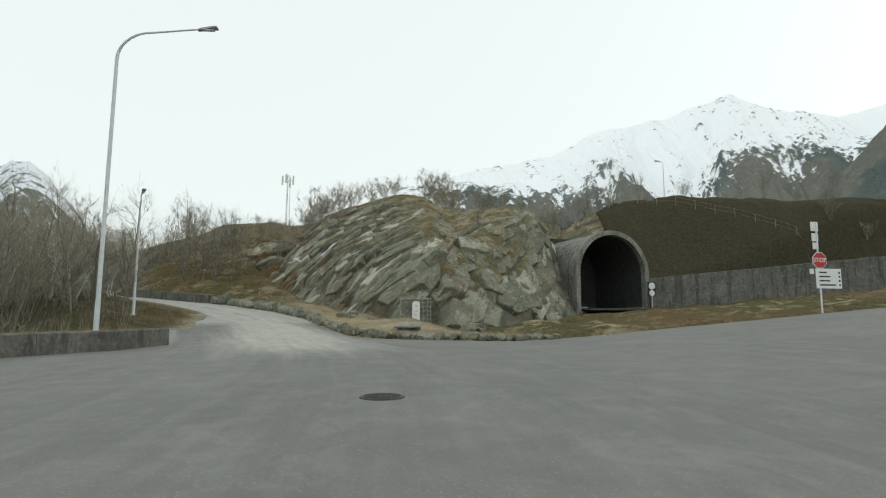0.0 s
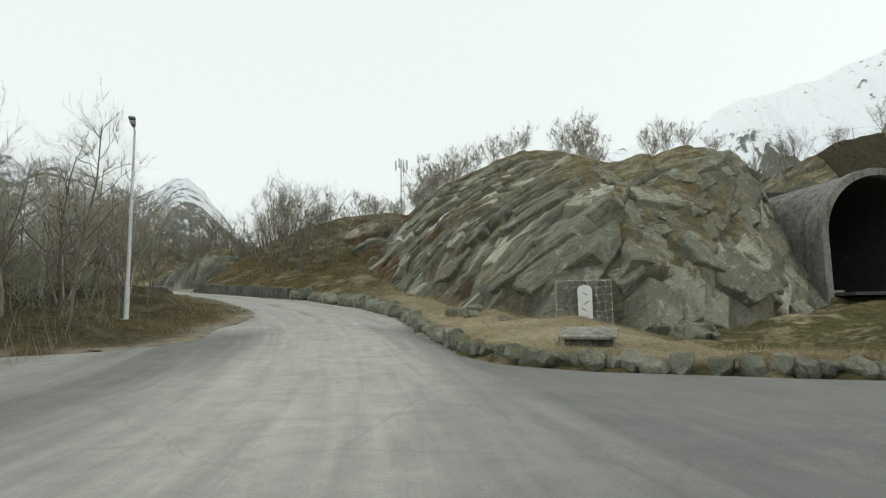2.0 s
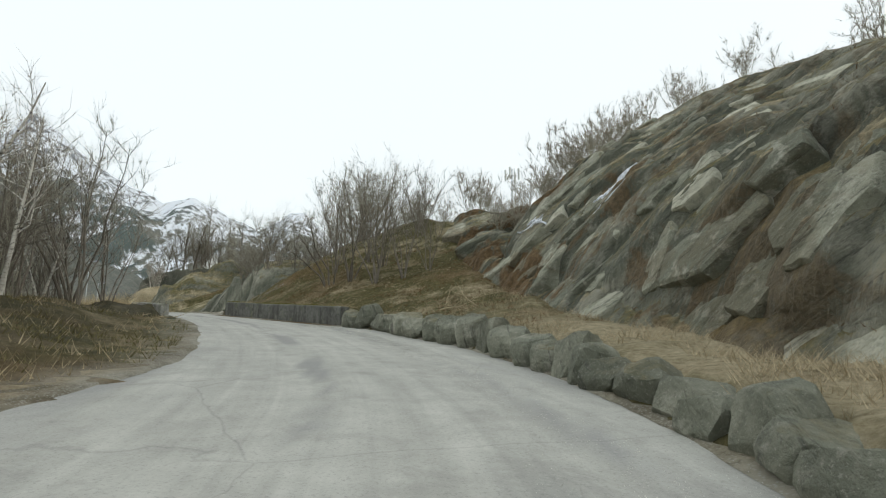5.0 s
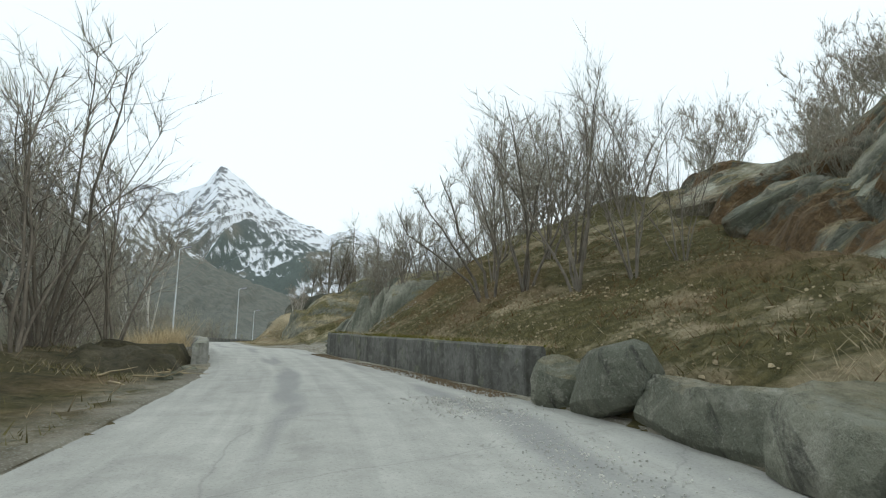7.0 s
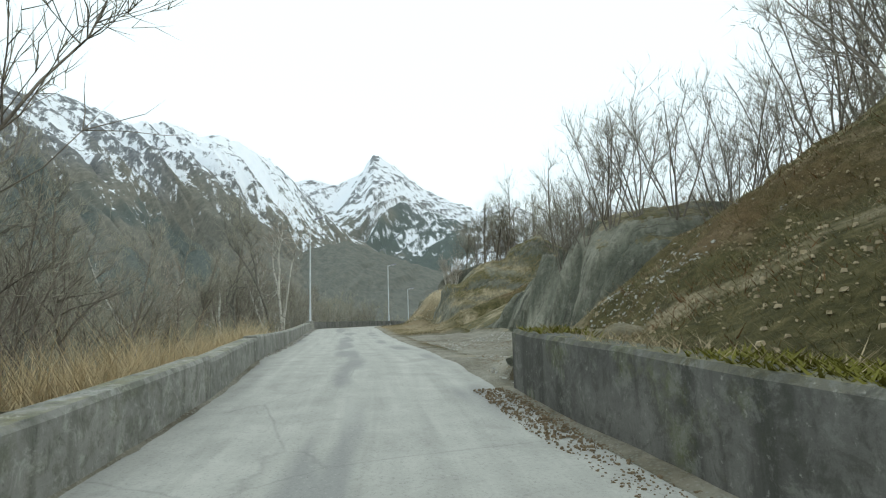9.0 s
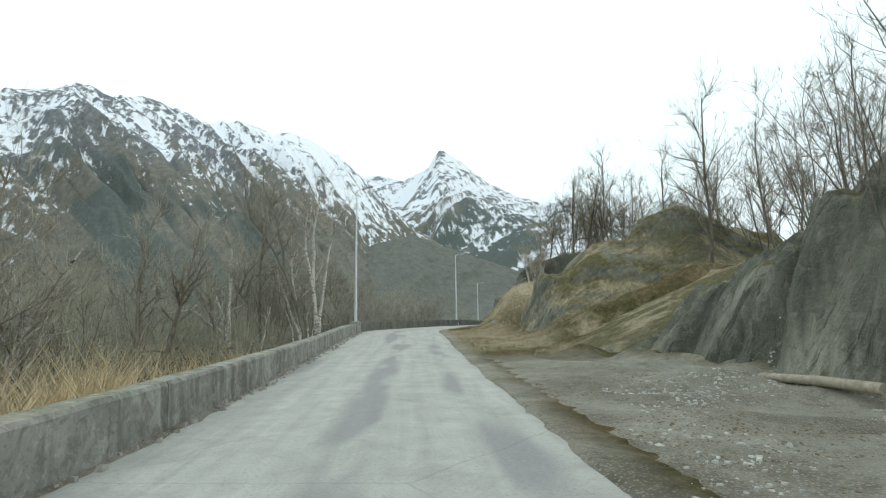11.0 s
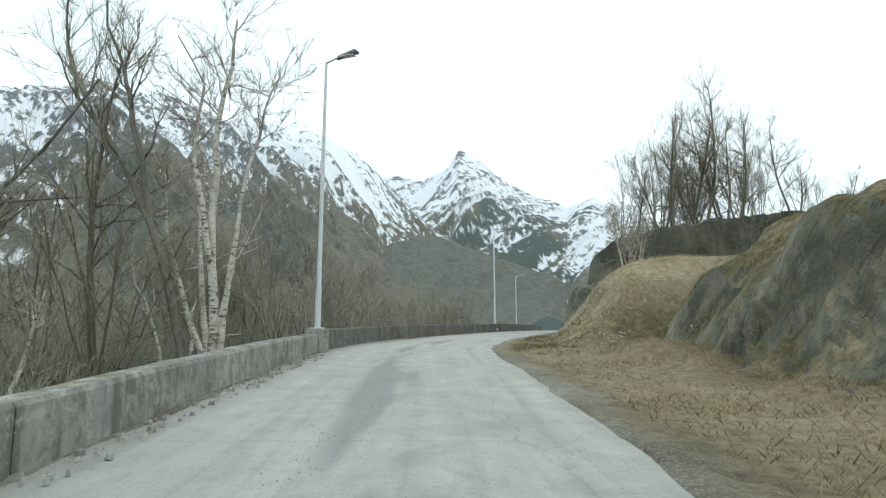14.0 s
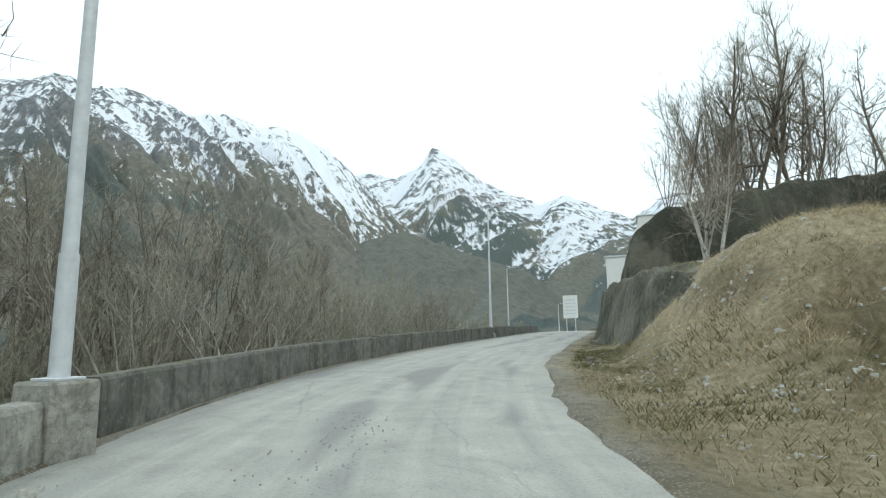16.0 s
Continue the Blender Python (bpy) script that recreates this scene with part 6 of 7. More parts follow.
def stop_sign(at, turn):
    root = base_empty("road_sign", at, turn)
    tube_object("post", [(0, 0, -0.3), (0, 0, 5.0)], [0.05, 0.05], M_STEEL, root)

    def octagon(r, y, mat, name, parent, depth=0.02):
        bm = bmesh.new()
        bmesh.ops.create_cone(bm, cap_ends=True, segments=8, radius1=r, radius2=r, depth=depth)
        bmesh.ops.transform(bm, matrix=pose(0, y, 2.75, 90, 0, 0) @ pose(0, 0, 0, 0, 0, 22.5), verts=bm.verts)
        return part(name, bm, mat, parent)

    rim = octagon(0.5, -0.07, M_WHITE, "sign_rim", root)
    octagon(0.46, -0.085, M_RED, "sign_face", rim)
    cu = bpy.data.curves.new("lettering", "FONT")
    cu.body, cu.size, cu.align_x, cu.align_y, cu.extrude = "STOP", 0.36, "CENTER", "CENTER", 0.004
    text = new("lettering_source", cu)
    me = bpy.data.meshes.new_from_object(text)
    bpy.data.objects.remove(text)
    me.transform(pose(0, -0.102, 2.75, 90, 0, 0))
    me.materials.append(M_WHITE)
    letters = new("lettering", me)
    letters.parent = rim
    board = part("direction_board", block((1.7, 0.04, 1.15), (0.55, -0.05, 1.7), 0.01), M_WHITE, root, "white direction board with dark lines")
    for k, w in enumerate((0.5, 0.75, 0.7, 1.1)):
        part("line", block((w, 0.01, 0.08), (-0.1 + w / 2, -0.076, 2.05 - k * 0.24), 0), M_BLACK, board)
        part("arrow", block((0.1, 0.01, 0.12), (1.25, -0.076, 2.05 - k * 0.24), 0), M_BLACK, board)
    part("small_plate", block((0.28, 0.03, 0.3), (-0.55, -0.05, 2.1), 0.01), M_WHITE, root)
    for k, z in enumerate((4.75, 4.1, 3.6)):
        part("upper_sign", block((0.5 - 0.06 * k, 0.05, 0.55 - 0.08 * k), (-0.1, 0.02, z), 0.02), M_WHITE, root, "pale sign seen edge-on")
    return tagged(root, "red stop sign above a white direction board", "road sign")


stop_sign((22.0, 31.6, 2.0), 10)


def tunnel_signal(at, turn):
    root = base_empty("tunnel_sign", at, turn)
    tube_object("post", [(0, 0, -0.3), (0, 0, 2.6)], [0.04, 0.04], M_STEEL, root)
    part("panel", block((0.9, 0.06, 1.5), (0, 0, 2.2), 0.02), M_BLACK, root)
    for z, r in ((2.5, 0.36), (1.75, 0.3)):
        bm = bmesh.new()
        bmesh.ops.create_cone(bm, cap_ends=True, segments=24, radius1=r, radius2=r, depth=0.03)
        bmesh.ops.transform(bm, matrix=pose(0, -0.05, z, 90, 0, 0), verts=bm.verts)
        part("disc", bm, M_WHITE, root, "round white sign face")
    return tagged(root, "black board with two round white sign faces", "road sign")


tunnel_signal((22.3, 58.2, 2.3), 10)


def mast(at):
    root = base_empty("radio_mast", at)
    for a in range(3):
        x, y = 0.7 * math.cos(2.1 * a), 0.7 * math.sin(2.1 * a)
        tube_object("leg", [(x, y, -1), (x * 0.6, y * 0.6, 16)], [0.09, 0.07], M_STEEL, root, 6)
    for k in range(12):
        z = 0.6 + k * 1.3
        w = 0.7 - 0.28 * z / 16
        for a in range(3):
            b = a + 1
            tube_object("brace", [(w * math.cos(2.1 * a), w * math.sin(2.1 * a), z), (w * math.cos(2.1 * b), w * math.sin(2.1 * b), z + 1.2)], [0.03, 0.03], M_STEEL, root, 4)
    for x, z in ((-1.5, 14.4), (1.5, 14.4), (-0.5, 15), (0.6, 13.6)):
        part("antenna", block((0.45, 0.25, 2.6), (x, -0.6, z), 0.05), M_WHITE, root, "white panel antenna")
    tube_object("crossbar", [(-1.7, -0.45, 14.2), (1.7, -0.45, 14.2)], [0.06, 0.06], M_STEEL, root, 6)
    return tagged(root, "steel lattice radio mast with white panel antennas", "mast")


mast((-42, 154, ground_z(-42, 154)))


def fence(a, b, n):
    root = base_empty("hill_fence", (*a, ground_z(*a)))
    inv = root.matrix_world.inverted()
    tops = []
    for k in range(n):
        x, y = a[0] + (b[0] - a[0]) * k / (n - 1), a[1] + (b[1] - a[1]) * k / (n - 1)
        z = ground_z(x, y)
        ob = tube_object("post", [(x, y, z - 0.3), (x, y, z + 1.2)], [0.022, 0.022], M_WOODPLANK, None, 5)
        ob.parent, ob.matrix_parent_inverse = root, inv
        tops.append((x, y, z))
    for h in (0.55, 1.1):
        ob = tube_object("rail", [(x, y, z + h) for x, y, z in tops], [0.01] * n, M_WOODPLANK, None, 5)
        ob.parent, ob.matrix_parent_inverse = root, inv
    return tagged(root, "thin weathered wooden rail fence along the hilltop", "fence")


fence((24, 73), (60, 68), 16)
street_lamp((33, 80, ground_z(33, 80)), 7.0, 180, label="galvanised street lamp on the hill above the tunnel")


# ---- old snow and ice on the slabs ----
def snow_patch(a, b, width, seed):
    """A ragged streak of old snow lying on the slabs between two plan places."""
    rng = np.random.default_rng(seed)
    n, m = 40, 7
    verts, faces = [], []
    for k in range(n):
        f = k / (n - 1)
        x, y = a[0] + (b[0] - a[0]) * f, a[1] + (b[1] - a[1]) * f
        i, j = np.searchsorted(CRAG_X, x), np.searchsorted(CRAG_Y, y)
        out = Vector(CRAG_N[i, j])
        at = Vector(CRAG_P[i, j])
        side = out.cross(Vector((b[0] - a[0], b[1] - a[1], 0.8))).normalized()
        wide = width * math.sin(math.pi * (0.04 + 0.92 * f)) ** 0.5 * (0.75 + 1.2 * float(fbm(np.array([f * 6.0]), np.array([seed * 3.1]), 3, seed)[0]))
        drift = 0.5 * width * float(fbm(np.array([f * 3.0]), np.array([seed * 1.7]), 2, seed + 5)[0])
        for c in range(m):
            u = c / (m - 1) * 2 - 1
            start = at + side * (u * wide + drift + 0.03 * rng.normal()) + out * 2.5
            spot = SURFACE.ray_cast(start, -out)[0]
            spot = at + side * u * wide if spot is None else spot
            verts.append(spot + out * (0.05 * (1 - u * u) - 0.02 * abs(u) ** 6))
    faces = grid_faces(n, m)
    return tagged(mesh_object("snow_patch", verts, faces, M_SNOWCRUST, shade=True), "streak of old grey snow lying on the rock", "snow", "snow streaks")


def outcrop_surface():
    verts = [tuple(v) for v in CRAG_P.reshape(-1, 3)]
    faces = grid_faces(len(CRAG_X), len(CRAG_Y))
    for v, f in SLABS:
        base = len(verts)
        verts += [tuple(q) for q in v]
        faces += [tuple(i + base for i in q) for q in f]
    return BVHTree.FromPolygons(verts, faces)


SURFACE = outcrop_surface()
M_SNOWCRUST = plain("old_snow", (0.66, 0.69, 0.74), 0.7, 0.0, 0.2, 2.0)
for k, (a, b, width) in enumerate((((-12.5, 58.8), (-10.9, 58.7), 0.28), ((-12.0, 59.1), (-10.8, 58.9), 0.16), ((-12.8, 57.9), (-11.2, 57.7), 0.09), ((-16.4, 62.1), (-14.8, 60.4), 0.12), ((-15.9, 61.9), (-15.1, 61.0), 0.14), ((-17.6, 68.4), (-15.6, 65.0), 0.11))):
    snow_patch(a, b, width, 50 + k)


# ---- the gravel lay-by ----
def crumpled_sheet(at, turn):
    n = 12
    verts = []
    for i in range(n):
        for j in range(n):
            u, v = i / (n - 1) - 0.5, j / (n - 1) - 0.5
            verts.append((u * 1.1, v * 0.5, 0.12 + 0.22 * float(fbm(np.array([u * 4.0]), np.array([v * 4.0]), 3, 91)[0]) + 0.16 * u))
    root = base_empty("plastic_sheet", at, turn)
    ob = mesh_object("sheet", verts, grid_faces(n, n), M_WHITE, root)
    mod = ob.modifiers.new("thickness", "SOLIDIFY")
    mod.thickness = 0.012
    return tagged(root, "crumpled white plastic sheet on the gravel", "litter")


p = at_road(85.3, 7.2)
crumpled_sheet((p[0], p[1], ground_z(p[0], p[1])), 150)
p = at_road(88.9, 6.7)
log_root = base_empty("timber_pole", (p[0], p[1], ground_z(p[0], p[1]) + 0.1), heading(86))
tube_object("shaft", [(0, -1.4, 0), (0.05, 0, 0.02), (0, 1.4, 0)], [0.09, 0.085, 0.07], M_WOODPLANK, log_root)
tagged(log_root, "weathered grey timber pole lying on the gravel", "timber")

# fallen branches on the slope
for s, lat, turn in ((56.2, 5.0, 30), (57.0, 5.6, 100), (55.4, 6.0, 160), (60, 6.4, 60)):
    p = at_road(s, lat)
    root = base_empty("fallen_branch", (p[0], p[1], ground_z(p[0], p[1]) + 0.08), turn)
    rng = np.random.default_rng(int(s * 10))
    pts, radii = limb((0, 0, 0), (1, 0, 0.2), 1.5, 0.02, 0.16, rng, 6)
    tube_object("stem", pts, radii, M_STRAW, root, 6)
    for k in range(5):
        q, r = limb(pts[1 + k % 5], Vector(rng.normal(0, 0.6, 3)) + Vector((0.7, 0, 0.2)), 0.6, 0.009, 0.2, rng, 3)
        tube_object("side_branch", q, r, M_STRAW, root, 4)
    tagged(root, "pale bare fallen branch on the grass slope", "branch")


# sticks and pale stones on the inner verge
for s, lat, turn, length in ((66.0, -3.6, 20, 1.6), (66.8, -3.3, 75, 1.1), (65.2, -4.1, 130, 1.4), (64.4, -3.7, 50, 0.9), (67.4, -3.1, 160, 0.8)):
    p = at_road(s, lat)
    root = base_empty("stick", (p[0], p[1], ground_z(p[0], p[1]) + 0.04), turn)
    pts, radii = limb((0, 0, 0), (1, 0, 0.08), length, 0.025, 0.12, np.random.default_rng(int(s * 10)), 5)
    tube_object("stem", pts, radii, M_STRAW, root, 6)
    tagged(root, "bleached stick lying on the verge", "stick", "sticks on the verge")
for s, lat, size in ((65.6, -3.0, 0.34), (66.4, -2.85, 0.24), (68.1, -2.75, 0.28), (70.2, -2.7, 0.3), (72.3, -2.75, 0.26), (73.6, -2.8, 0.3)):
    p = at_road(s, lat)
    lay_boulder(p[0], p[1], p[2] + 0.02, (size * 1.4, size, size * 0.6), RNG.uniform(0, 360), "pale broken stone on the verge by the road")

# the dark bank of earth and stone where the barrier starts
def earth_bank():
    ss, ll = np.arange(66.2, 73.5, 0.2), np.arange(-6.4, -2.7, 0.2)
    S, L = np.meshgrid(ss, ll, indexing="ij")
    p = at_road(S.ravel(), L.ravel())
    s, l = S.ravel(), L.ravel()
    h = 0.6 * smooth(66.4, 68.2, s) * smooth(73.4, 72.2, s) * smooth(-2.75, -3.3, l) * smooth(-6.3, -5.2, l)
    p[:, 2] += h * (1 + 0.5 * fbm(s * 0.8, l * 0.8, 3, 19)) + 0.25 * fbm(s * 2, l * 2, 3, 29) - 0.2
    ob = mesh_object("earth_bank", p, grid_faces(len(ss), len(ll)), M_GROUND, shade=True)
    set_values(ob, wood=0.75 + 0.5 * fbm(s, l, 3, 39), gravel=0.35 + 0.8 * fbm(s * 1.3, l * 1.3, 3, 40), straw=0 * s)
    return tagged(ob, "dark mossy bank of earth and stone at the barrier's end", "bank", kind="structure")


earth_bank()


# the slump of earth and broken stone at the retaining wall's end
def slump():
    ss, oo = np.arange(74.6, 78.6, 0.1), np.arange(0.0, 2.6, 0.1)
    S, O = np.meshgrid(ss, oo, indexing="ij")
    s, o = S.ravel(), O.ravel()
    p = at_road(s, right_edge(s) + o)
    h = 0.85 * smooth(0.12, 0.5 + 0.35 * smooth(75, 77, s), o + 0.2 * fbm(s * 2, o * 2, 2, 44)) * smooth(77.6, 75.2, s + 0.5 * fbm(o * 1.4, s, 3, 45)) ** 0.8 * smooth(2.6, 2.0, o)
    p[:, 2] = p[:, 2] + h + 0.14 * fbm(s * 2.6, o * 2.6, 4, 46) - 0.06 - 0.3 * (1 - smooth(0.0, 0.25, np.minimum(np.minimum(s - 74.6, 78.5 - s), np.minimum(o, 2.5 - o))))
    ob = mesh_object("earth_bank", p, grid_faces(len(ss), len(oo)), M_GROUND, shade=True)
    set_values(ob, gravel=np.clip(0.5 + 1.2 * fbm(s * 1.3, o * 1.3, 3, 40), 0, 1), straw=0.3 + 0 * s, wood=0 * s)
    return tagged(ob, "slumped earth and broken stone at the wall's end", "bank", kind="structure")


slump()
for s, off, size in ((75.5, 0.35, 0.34), (75.9, 0.3, 0.2), (75.7, 0.75, 0.34), (76.2, 0.45, 0.14), (75.4, 0.7, 0.3)):
    p = at_road(s, float(right_edge(s)) + off)
    lay_boulder(p[0], p[1], p[2] + 0.75 * float(smooth(77.6, 75.2, s)) * min(1.0, off * 1.3) + 0.04, (size * 1.2, size, size * 0.8), RNG.uniform(0, 360), "broken stone in the slump at the wall's end")


# ---- the verges: crumbled edges over the asphalt ----
def verge(side, label):
    ss, oo = np.arange(36, 175, 0.22), np.array([-1.0, -0.75, -0.5, -0.25, 0.0, 0.3, 0.6, 1.0])
    S, O = np.meshgrid(ss, oo, indexing="ij")
    s = S.ravel()
    ragged = np.maximum(0.05 + 0.12 * fbm(s * 0.5, s * 0 + side, 4, 5) + 0.08 * fbm(s * 2.5, O.ravel(), 2, 6), 0)
    off = np.where(O.ravel() < 0, O.ravel() * (0.04 + ragged), O.ravel() * 0.9)
    lat = right_edge(s) + off if side > 0 else left_edge(s) - off
    p = at_road(s, lat)
    on = p[:, 2] - 0.01 * np.minimum(np.abs(lat), 3) + 0.03 * fbm(p[:, 0] * 0.5, p[:, 1] * 0.5, 2, 3)
    lift = -0.02 + 0.04 * smooth(-1.0, 0.3, O.ravel()) + 0.015 * fbm(s * 1.6, lat * 1.6, 3, 9)
    g = ground_height(p[:, 0], p[:, 1])
    t = smooth(0.0, 0.8, O.ravel())
    p[:, 2] = (on + lift) * (1 - t) + np.maximum(g, on - 0.3) * t + 0.02 * (1 - t) - 0.03 * smooth(0.7, 1.0, O.ravel())
    faces = grid_faces(len(ss), len(oo))
    if side < 0:
        faces = [f[::-1] for f in faces]
    ob = mesh_object("verge", p, faces, M_GROUND, shade=True)
    grit = np.clip(0.95 - 0.8 * smooth(0.0, 0.7, O.ravel()) + 0.7 * fbm(s * 0.8, lat * 0.8, 3, 14), 0, 1)
    set_values(ob, gravel=grit, straw=0.6 * smooth(57, 49, s) + 0.5 * smooth(97, 102, s), wood=0 * s)
    return tagged(ob, label, "verge", kind="structure")


verge(1, "crumbled gravel and dry grass along the road's edge")
verge(-1, "crumbled gravel and dull grass along the road's edge")


# ---- grasses, litter and loose stones ----
def blades(name, label, mat, spots, height, width, lean, category="grass", seed=0):
    """Thin blades as single triangles at spots (x, y, z)."""
    rng = np.random.default_rng(seed)
    n = len(spots)
    a = rng.uniform(0, 2 * math.pi, n)
    h = height[0] + (height[1] - height[0]) * rng.uniform(0, 1, n) ** 1.5
    side = np.stack([np.cos(a), np.sin(a), 0 * a], 1) * (width * rng.uniform(0.6, 1.4, n))[:, None]
    b = rng.uniform(0, 2 * math.pi, n)
    tip = np.stack([np.cos(b) * lean * h, np.sin(b) * lean * h, h], 1) * rng.uniform(0.6, 1.2, (n, 1))
    base = spots - np.array([0, 0, 0.04])
    verts = np.empty((n * 3, 3))
    verts[0::3], verts[1::3], verts[2::3] = base - side, base + side, base + tip
    faces = np.arange(n * 3).reshape(n, 3).tolist()
    return tagged(mesh_object(name, verts, faces, mat), label, category, kind="stuff")


def on_rock(p):
    """Lifts spots to the rock patches that cover the ground there."""
    s, lat, zr = to_road(p[:, 0], p[:, 1])
    for height, s0, s1, l0, l1 in ((knoll, 80.2, 102.3, 5.2, 16.3), (mound, 104.7, 122.3, 5.8, 19.3), (cliff, 139.2, 165.3, 5.4, 23.3), (nose, 125.7, 151.8, 3.2, 7.0)):
        on = (s > s0) & (s < s1) & (lat > l0) & (lat < l1)
        p[:, 2] = np.where(on, np.maximum(p[:, 2], zr + height(s, lat)), p[:, 2])
    return p


def scatter(n, s_range, off_range, side, seed, clump=0.0):
    rng = np.random.default_rng(seed)
    s = rng.uniform(*s_range, n)
    off = off_range[0] + (off_range[1] - off_range[0]) * rng.uniform(0, 1, n)
    lat = right_edge(s) + off if side > 0 else left_edge(s) - off
    p = at_road(s, lat)
    if clump:
        keep = fbm(p[:, 0] * 0.8, p[:, 1] * 0.8, 3, seed) > clump * rng.uniform(-0.6, 1, n)
        p = p[keep]
    p[:, 2] = sheet_z(p[:, 0], p[:, 1])
    return on_rock(p)


def off_layby(p):
    """Leaves the gravel lay-by free of grass."""
    s, lat, _ = to_road(p[:, 0], p[:, 1])
    return p[~((s > 75.5) & (s < 97) & (lat < foot_line(s) + 0.1))]


blades("dry_grass", "pale dry straw grass behind the boulders", M_STRAW, scatter(56000, (28, 58), (0.5, 6.5), 1, 1, 0.1), (0.06, 0.34), 0.006, 0.9, seed=1)
blades("dry_grass", "mixed straw and olive grass on the slope", M_STRAW, off_layby(scatter(26000, (57, 98), (0.7, 12), 1, 2, 0.3)), (0.05, 0.25), 0.006, 1.0, seed=2)
blades("olive_grass", "olive winter grass on the slope", M_MOSS_GRASS, off_layby(scatter(46000, (54, 128), (0.5, 12), 1, 3, 0.05)), (0.04, 0.17), 0.009, 1.0, seed=3)
blades("olive_grass", "short mossy turf above the retaining wall", M_MOSS_GRASS, off_layby(scatter(60000, (58, 82), (0.5, 7.5), 1, 36, 0.0)), (0.03, 0.14), 0.008, 1.0, seed=36)
blades("dry_grass", "flattened straw above the retaining wall", M_STRAW, off_layby(scatter(50000, (58, 82), (0.5, 7.5), 1, 37, 0.25)), (0.03, 0.13), 0.006, 1.6, seed=37)
blades("heather", "rust-brown heather in patches on the slope", M_HEATHER, off_layby(scatter(34000, (50, 80), (0.9, 11), 1, 31, 0.3)), (0.05, 0.24), 0.01, 0.9, "heather", 31)
blades("dry_grass", "straw-coloured grass along the bend", M_STRAW, scatter(36000, (98, 150), (0.4, 9), 1, 4, 0.2), (0.05, 0.22), 0.006, 1.1, seed=4)
blades("dry_grass", "straw tufts and turf on the rock mound", M_STRAW, scatter(60000, (103, 123), (2.5, 13), 1, 33, 0.3), (0.05, 0.24), 0.007, 1.0, seed=33)
blades("olive_grass", "olive turf on the rock mound and its foot", M_MOSS_GRASS, scatter(50000, (98, 126), (0.6, 12), 1, 34, 0.1), (0.04, 0.16), 0.01, 1.0, seed=34)
blades("dry_grass", "bleached grass along the foot of the bank", M_STRAW, scatter(40000, (98, 127), (0.2, 4.5), 1, 35, 0.2), (0.04, 0.17), 0.006, 1.0, seed=35)
blades("olive_grass", "olive turf on the bank below the rock step", M_MOSS_GRASS, scatter(26000, (117, 136), (0.6, 3.6), 1, 39, 0.1), (0.04, 0.18), 0.009, 1.0, seed=39)
blades("dry_grass", "blond meadow grass below the rock step", M_REED, scatter(26000, (121, 138), (2.6, 8.5), 1, 8, 0.3), (0.06, 0.28), 0.006, 0.9, seed=8)
blades("olive_grass", "short dull grass on the inner verge", M_MOSS_GRASS, scatter(16000, (40, 76), (0.3, 6), -1, 5, 0.1), (0.05, 0.25), 0.014, 0.8, seed=5)
blades("dry_grass", "thin straw on the inner verge", M_STRAW, scatter(7000, (40, 76), (0.6, 7), -1, 6, 0.3), (0.08, 0.35), 0.012, 0.8, seed=6)


def wall_cap(n, seed):
    rng = np.random.default_rng(seed)
    s = rng.uniform(61.8, 75.0, n)
    p = at_road(s, right_edge(s) + 0.36 + rng.uniform(-0.2, 0.5, n))
    p[:, 2] += 0.84
    return p[fbm(s * 0.9, s * 0, 3, seed) > rng.uniform(-0.35, 0.3, n)]


M_MOSS = bark_material("yellow_moss", (0.23, 0.22, 0.045), (0.16, 0.15, 0.035))
blades("moss", "yellow-green moss and turf along the wall's top", M_MOSS, wall_cap(9000, 71), (0.03, 0.12), 0.02, 1.3, "moss", 71)
blades("dry_grass", "turf hanging over the wall's top", M_STRAW, wall_cap(5000, 72), (0.05, 0.2), 0.006, 1.2, seed=72)


def rock_tufts(n, seed):
    """Places on the outcrop's ledges where turf holds."""
    rng = np.random.default_rng(seed)
    i, j = rng.integers(0, len(CRAG_X), n), rng.integers(0, len(CRAG_Y), n)
    p, up = CRAG_P[i, j], CRAG_N[i, j][:, 2]
    d = CRAG_D.reshape(len(CRAG_X), len(CRAG_Y))[i, j]
    keep = (d > 0.3) & (up > 0.62) & (fbm(p[:, 0] * 0.45, p[:, 1] * 0.45, 3, seed) + 0.5 * (up - 0.8) > rng.uniform(-0.05, 0.3, n))
    p = p[keep]
    return p + rng.uniform(-0.06, 0.06, p.shape) * np.array([1, 1, 0])


blades("dry_grass", "tufts of straw on the outcrop's ledges", M_STRAW, rock_tufts(110000, 91), (0.06, 0.26), 0.008, 0.9, seed=21)
blades("heather", "rust-brown heather on the outcrop's ledges", M_HEATHER, rock_tufts(80000, 97), (0.05, 0.2), 0.012, 1.0, "heather", 22)


def brush(n, s_range, lat_range, seed):
    rng = np.random.default_rng(seed)
    s, lat = rng.uniform(*s_range, n), -(lat_range[0] + (lat_range[1] - lat_range[0]) * rng.uniform(0, 1, n) ** 1.3)
    p = at_road(s, lat)
    keep = fbm(p[:, 0] * 0.35, p[:, 1] * 0.35, 3, seed) > rng.uniform(-0.5, 0.35, n)
    p = p[keep & (p[:, 0] < -14)]
    p[:, 2] = ground_height(p[:, 0], p[:, 1])
    return p


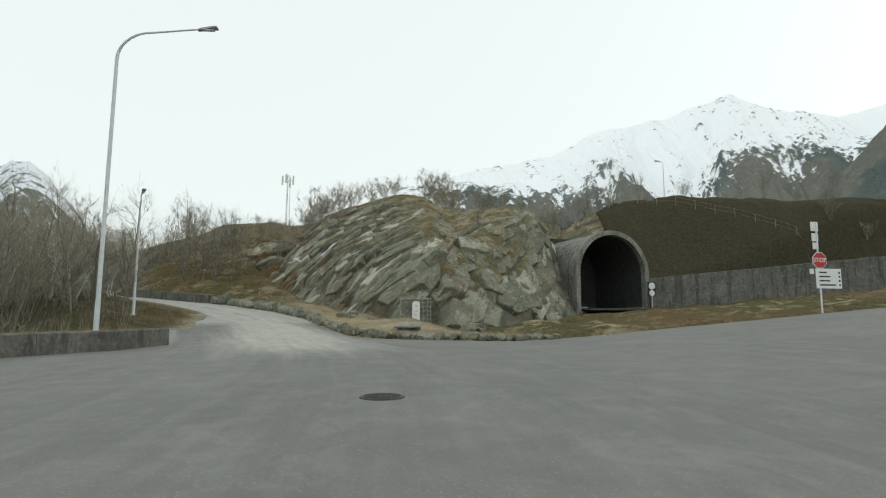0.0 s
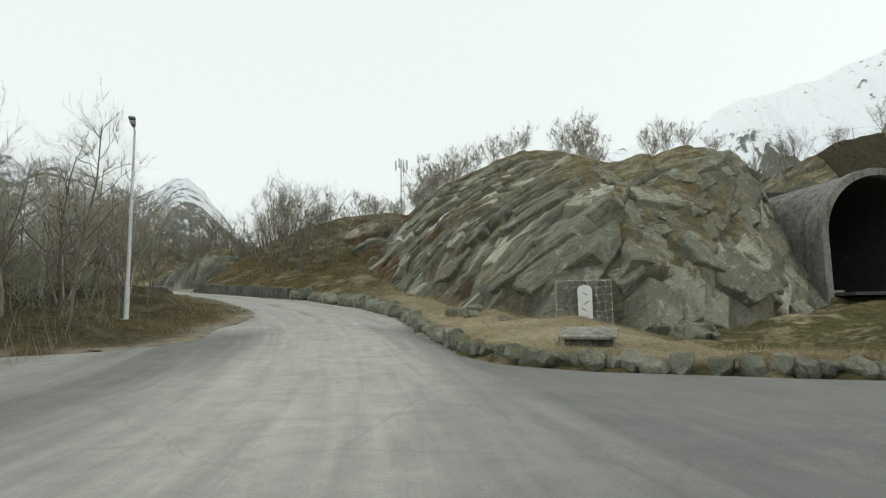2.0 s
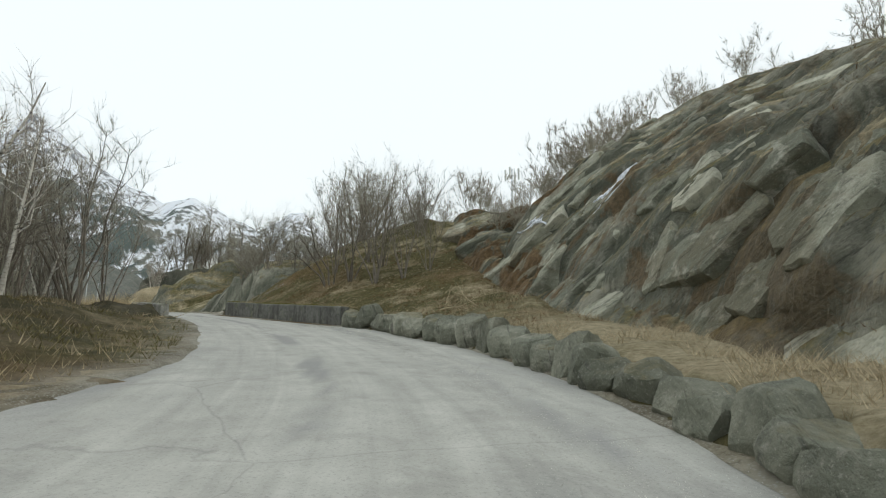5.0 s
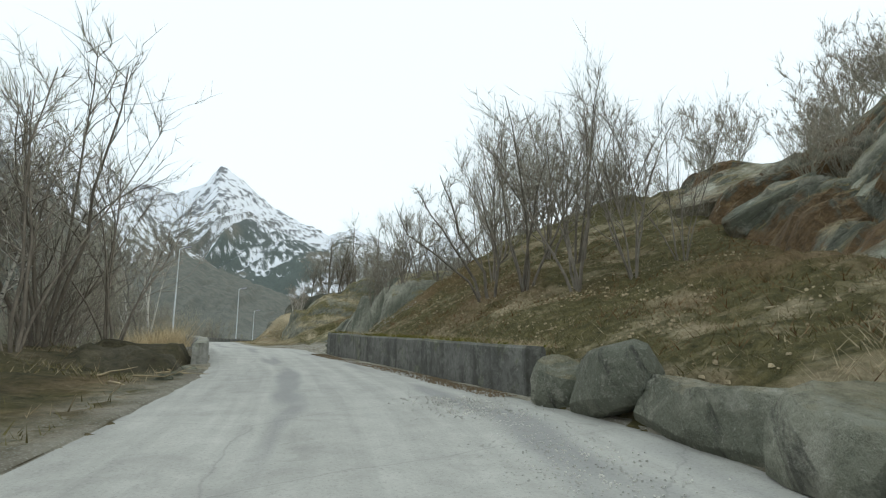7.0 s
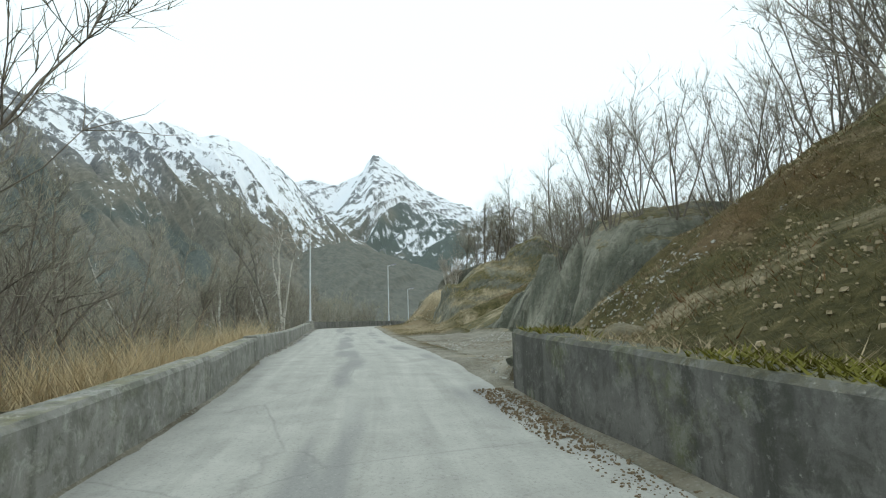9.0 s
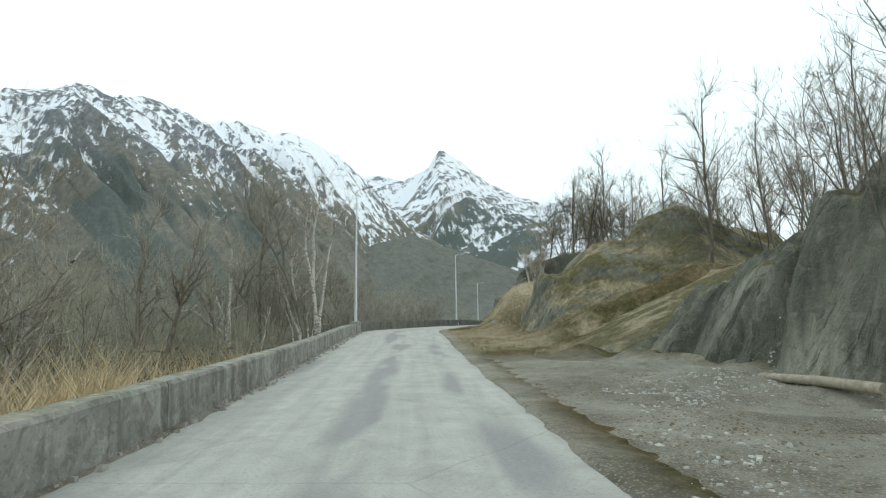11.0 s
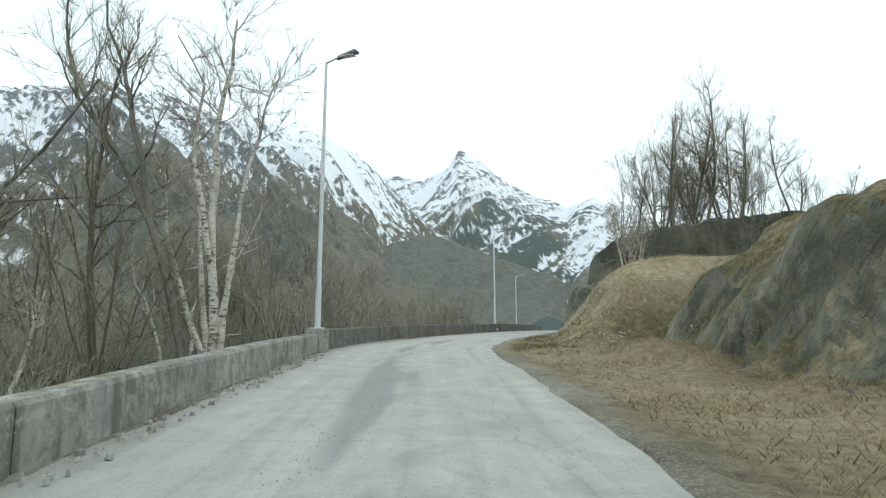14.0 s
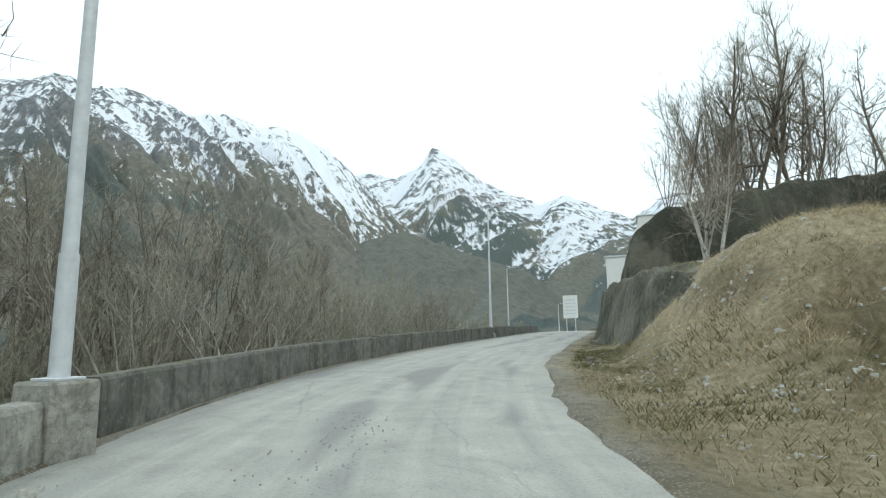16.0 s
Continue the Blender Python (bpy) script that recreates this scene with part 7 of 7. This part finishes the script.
blades("brushwood", "dark brushwood and saplings under the trees", M_BRUSH, brush(9000, (24, 74), (8.5, 34), 12), (0.3, 1.5), 0.009, 0.3, "brushwood", 12)
blades("brushwood", "brown brushwood on the slope below the barrier", M_BRUSH, brush(11000, (74, 185), (6.0, 36), 13), (0.4, 1.8), 0.009, 0.3, "brushwood", 13)
blades("tall_reeds", "pale dry reeds standing behind the barrier", M_REED, scatter(22000, (75, 93), (0.5, 3.2), -1, 7, 0.15) + np.array([0, 0, 0.25]), (0.4, 1.15), 0.007, 0.7, "reeds", 7)


def loose_stones(name, label, spots, size, mat, seed):
    """Small angular stones as crooked, half-sunk blocks, joined."""
    rng = np.random.default_rng(seed)
    n = len(spots)
    r = size[0] + (size[1] - size[0]) * rng.uniform(0, 1, n) ** 3
    shape = np.array([(x, y, z) for z in (-0.8, 0.45) for x, y in ((-1, -0.7), (1, -0.7), (1, 0.7), (-1, 0.7))]) * np.array([1, 1, 1.0])
    shape = np.where(shape[:, 2:] > 0, shape * np.array([0.7, 0.7, 1]), shape)
    a = rng.uniform(0, 2 * math.pi, n)
    v = shape[None] * r[:, None, None] * rng.uniform(0.65, 1.3, (n, 8, 3))
    c, k = np.cos(a)[:, None], np.sin(a)[:, None]
    v = np.stack([v[:, :, 0] * c - v[:, :, 1] * k, v[:, :, 0] * k + v[:, :, 1] * c, v[:, :, 2]], 2) + spots[:, None, :]
    f = np.array([(4, 5, 6, 7), (0, 1, 5, 4), (1, 2, 6, 5), (2, 3, 7, 6), (3, 0, 4, 7)])
    faces = (f[None] + 8 * np.arange(n)[:, None, None]).reshape(-1, 4).tolist()
    return tagged(mesh_object(name, v.reshape(-1, 3), faces, mat), label, "stones", kind="stuff")


def on_road(n, s_range, lat_mid, lat_wide, seed):
    rng = np.random.default_rng(seed)
    s = rng.uniform(*s_range, n)
    lat = np.clip(rng.normal(lat_mid, lat_wide, n), left_edge(s) + 0.1, right_edge(s) - 0.05)
    p = at_road(s, lat)
    p[:, 2] -= 0.005
    return p


loose_stones("loose_gravel", "loose gravel along the road's edge", on_road(6000, (28, 62), 2.0, 0.42, 1), (0.004, 0.015), M_GRIT_PALE, 1)
loose_stones("loose_gravel", "scattered grit between the wheel tracks", on_road(1800, (60, 125), -0.7, 0.35, 2), (0.003, 0.012), M_GRIT, 2)
loose_stones("loose_gravel", "stones and rubble on the lay-by", scatter(12000, (75.5, 91), (0.0, 5.4), 1, 3, 0.2), (0.006, 0.04), M_GRIT_PALE, 3)
loose_stones("loose_gravel", "crumbled stones at the barrier's foot", at_road(RNG.uniform(73, 117, 900), -2.75 - RNG.uniform(0, 0.45, 900)), (0.008, 0.055), M_GRIT, 4)
loose_stones("rubble", "pale broken stones on the bank", scatter(3000, (117, 134), (1.0, 6), 1, 5, 0.1), (0.012, 0.06), M_GRIT_PALE, 5)
def along_wall(n, seed):
    """A drift of litter at the retaining wall's foot."""
    rng = np.random.default_rng(seed)
    s = rng.uniform(61.8, 75.2, n)
    p = at_road(s, right_edge(s) + 0.1 - 0.6 * rng.uniform(0, 1, n) ** 1.8)
    return p[fbm(s * 0.7, p[:, 1], 3, seed) > rng.uniform(-0.6, 0.25, n)]


LEAF = bark_material("dead_leaves", (0.27, 0.205, 0.13), (0.18, 0.135, 0.085))
loose_stones("leaf_litter", "pale dead leaves blown over the slope", off_layby(scatter(3500, (58, 80), (0.6, 8), 1, 38, 0.2)) + np.array([0, 0, 0.03]), (0.012, 0.04), M_STRAW, 38)
loose_stones("leaf_litter", "dead leaves and twigs strewn over the lay-by", scatter(7000, (75.5, 92), (0.1, 3.4), 1, 9, 0.4), (0.008, 0.022), LEAF, 9)
loose_stones("leaf_litter", "brown dead leaves along the wall's foot", along_wall(8000, 6), (0.006, 0.02), LEAF, 6)


# ---- far along the road ----
def board_sign(at, turn, w, h, z, label):
    root = base_empty("road_sign", at, turn)
    for x in (-w * 0.3, w * 0.3):
        tube_object("post", [(x, 0, -0.4), (x, 0, z + h / 2)], [0.05, 0.05], M_STEEL, root, 6)
    board = part("board", block((w, 0.05, h), (0, -0.08, z), 0.02), M_WHITE, root)
    for k in range(5):
        part("line", block((w * 0.7, 0.01, h * 0.06), (0, -0.11, z + h * (0.3 - 0.15 * k)), 0), M_STEEL, board)
    return tagged(root, label, "road sign")


board_sign((-125.3, 130, 7.0), 40, 1.9, 3.0, 3.6, "pale upright notice board on two posts beside the road")


def hall(at, turn, w, d, h):
    root = base_empty("building", at, turn)
    part("wall", block((w, d, h), (0, 0, h / 2 - 0.5), 0.05), M_WHITE, root, "white rendered wall")
    part("roof", block((w + 0.5, d + 0.5, 0.3), (0, 0, h - 0.33), 0.04), M_STEEL, root)
    for k in range(3):
        win = part("window", block((0.9, 0.06, 1.3), (-w * 0.3 + k * w * 0.3, -d / 2 - 0.0, h * 0.55), 0.01), M_BLACK, root)
        part("frame", block((1.0, 0.04, 0.08), (-w * 0.3 + k * w * 0.3, -d / 2 - 0.03, h * 0.55 - 0.7), 0), M_WHITE, win)
    return tagged(root, "white building partly hidden behind the rock", "building")


hall((-147.5, 163.5, 7.0), 42, 3.6, 8, 15)
hall((-140.5, 165.5, 7.0), 42, 4.2, 8, 22)
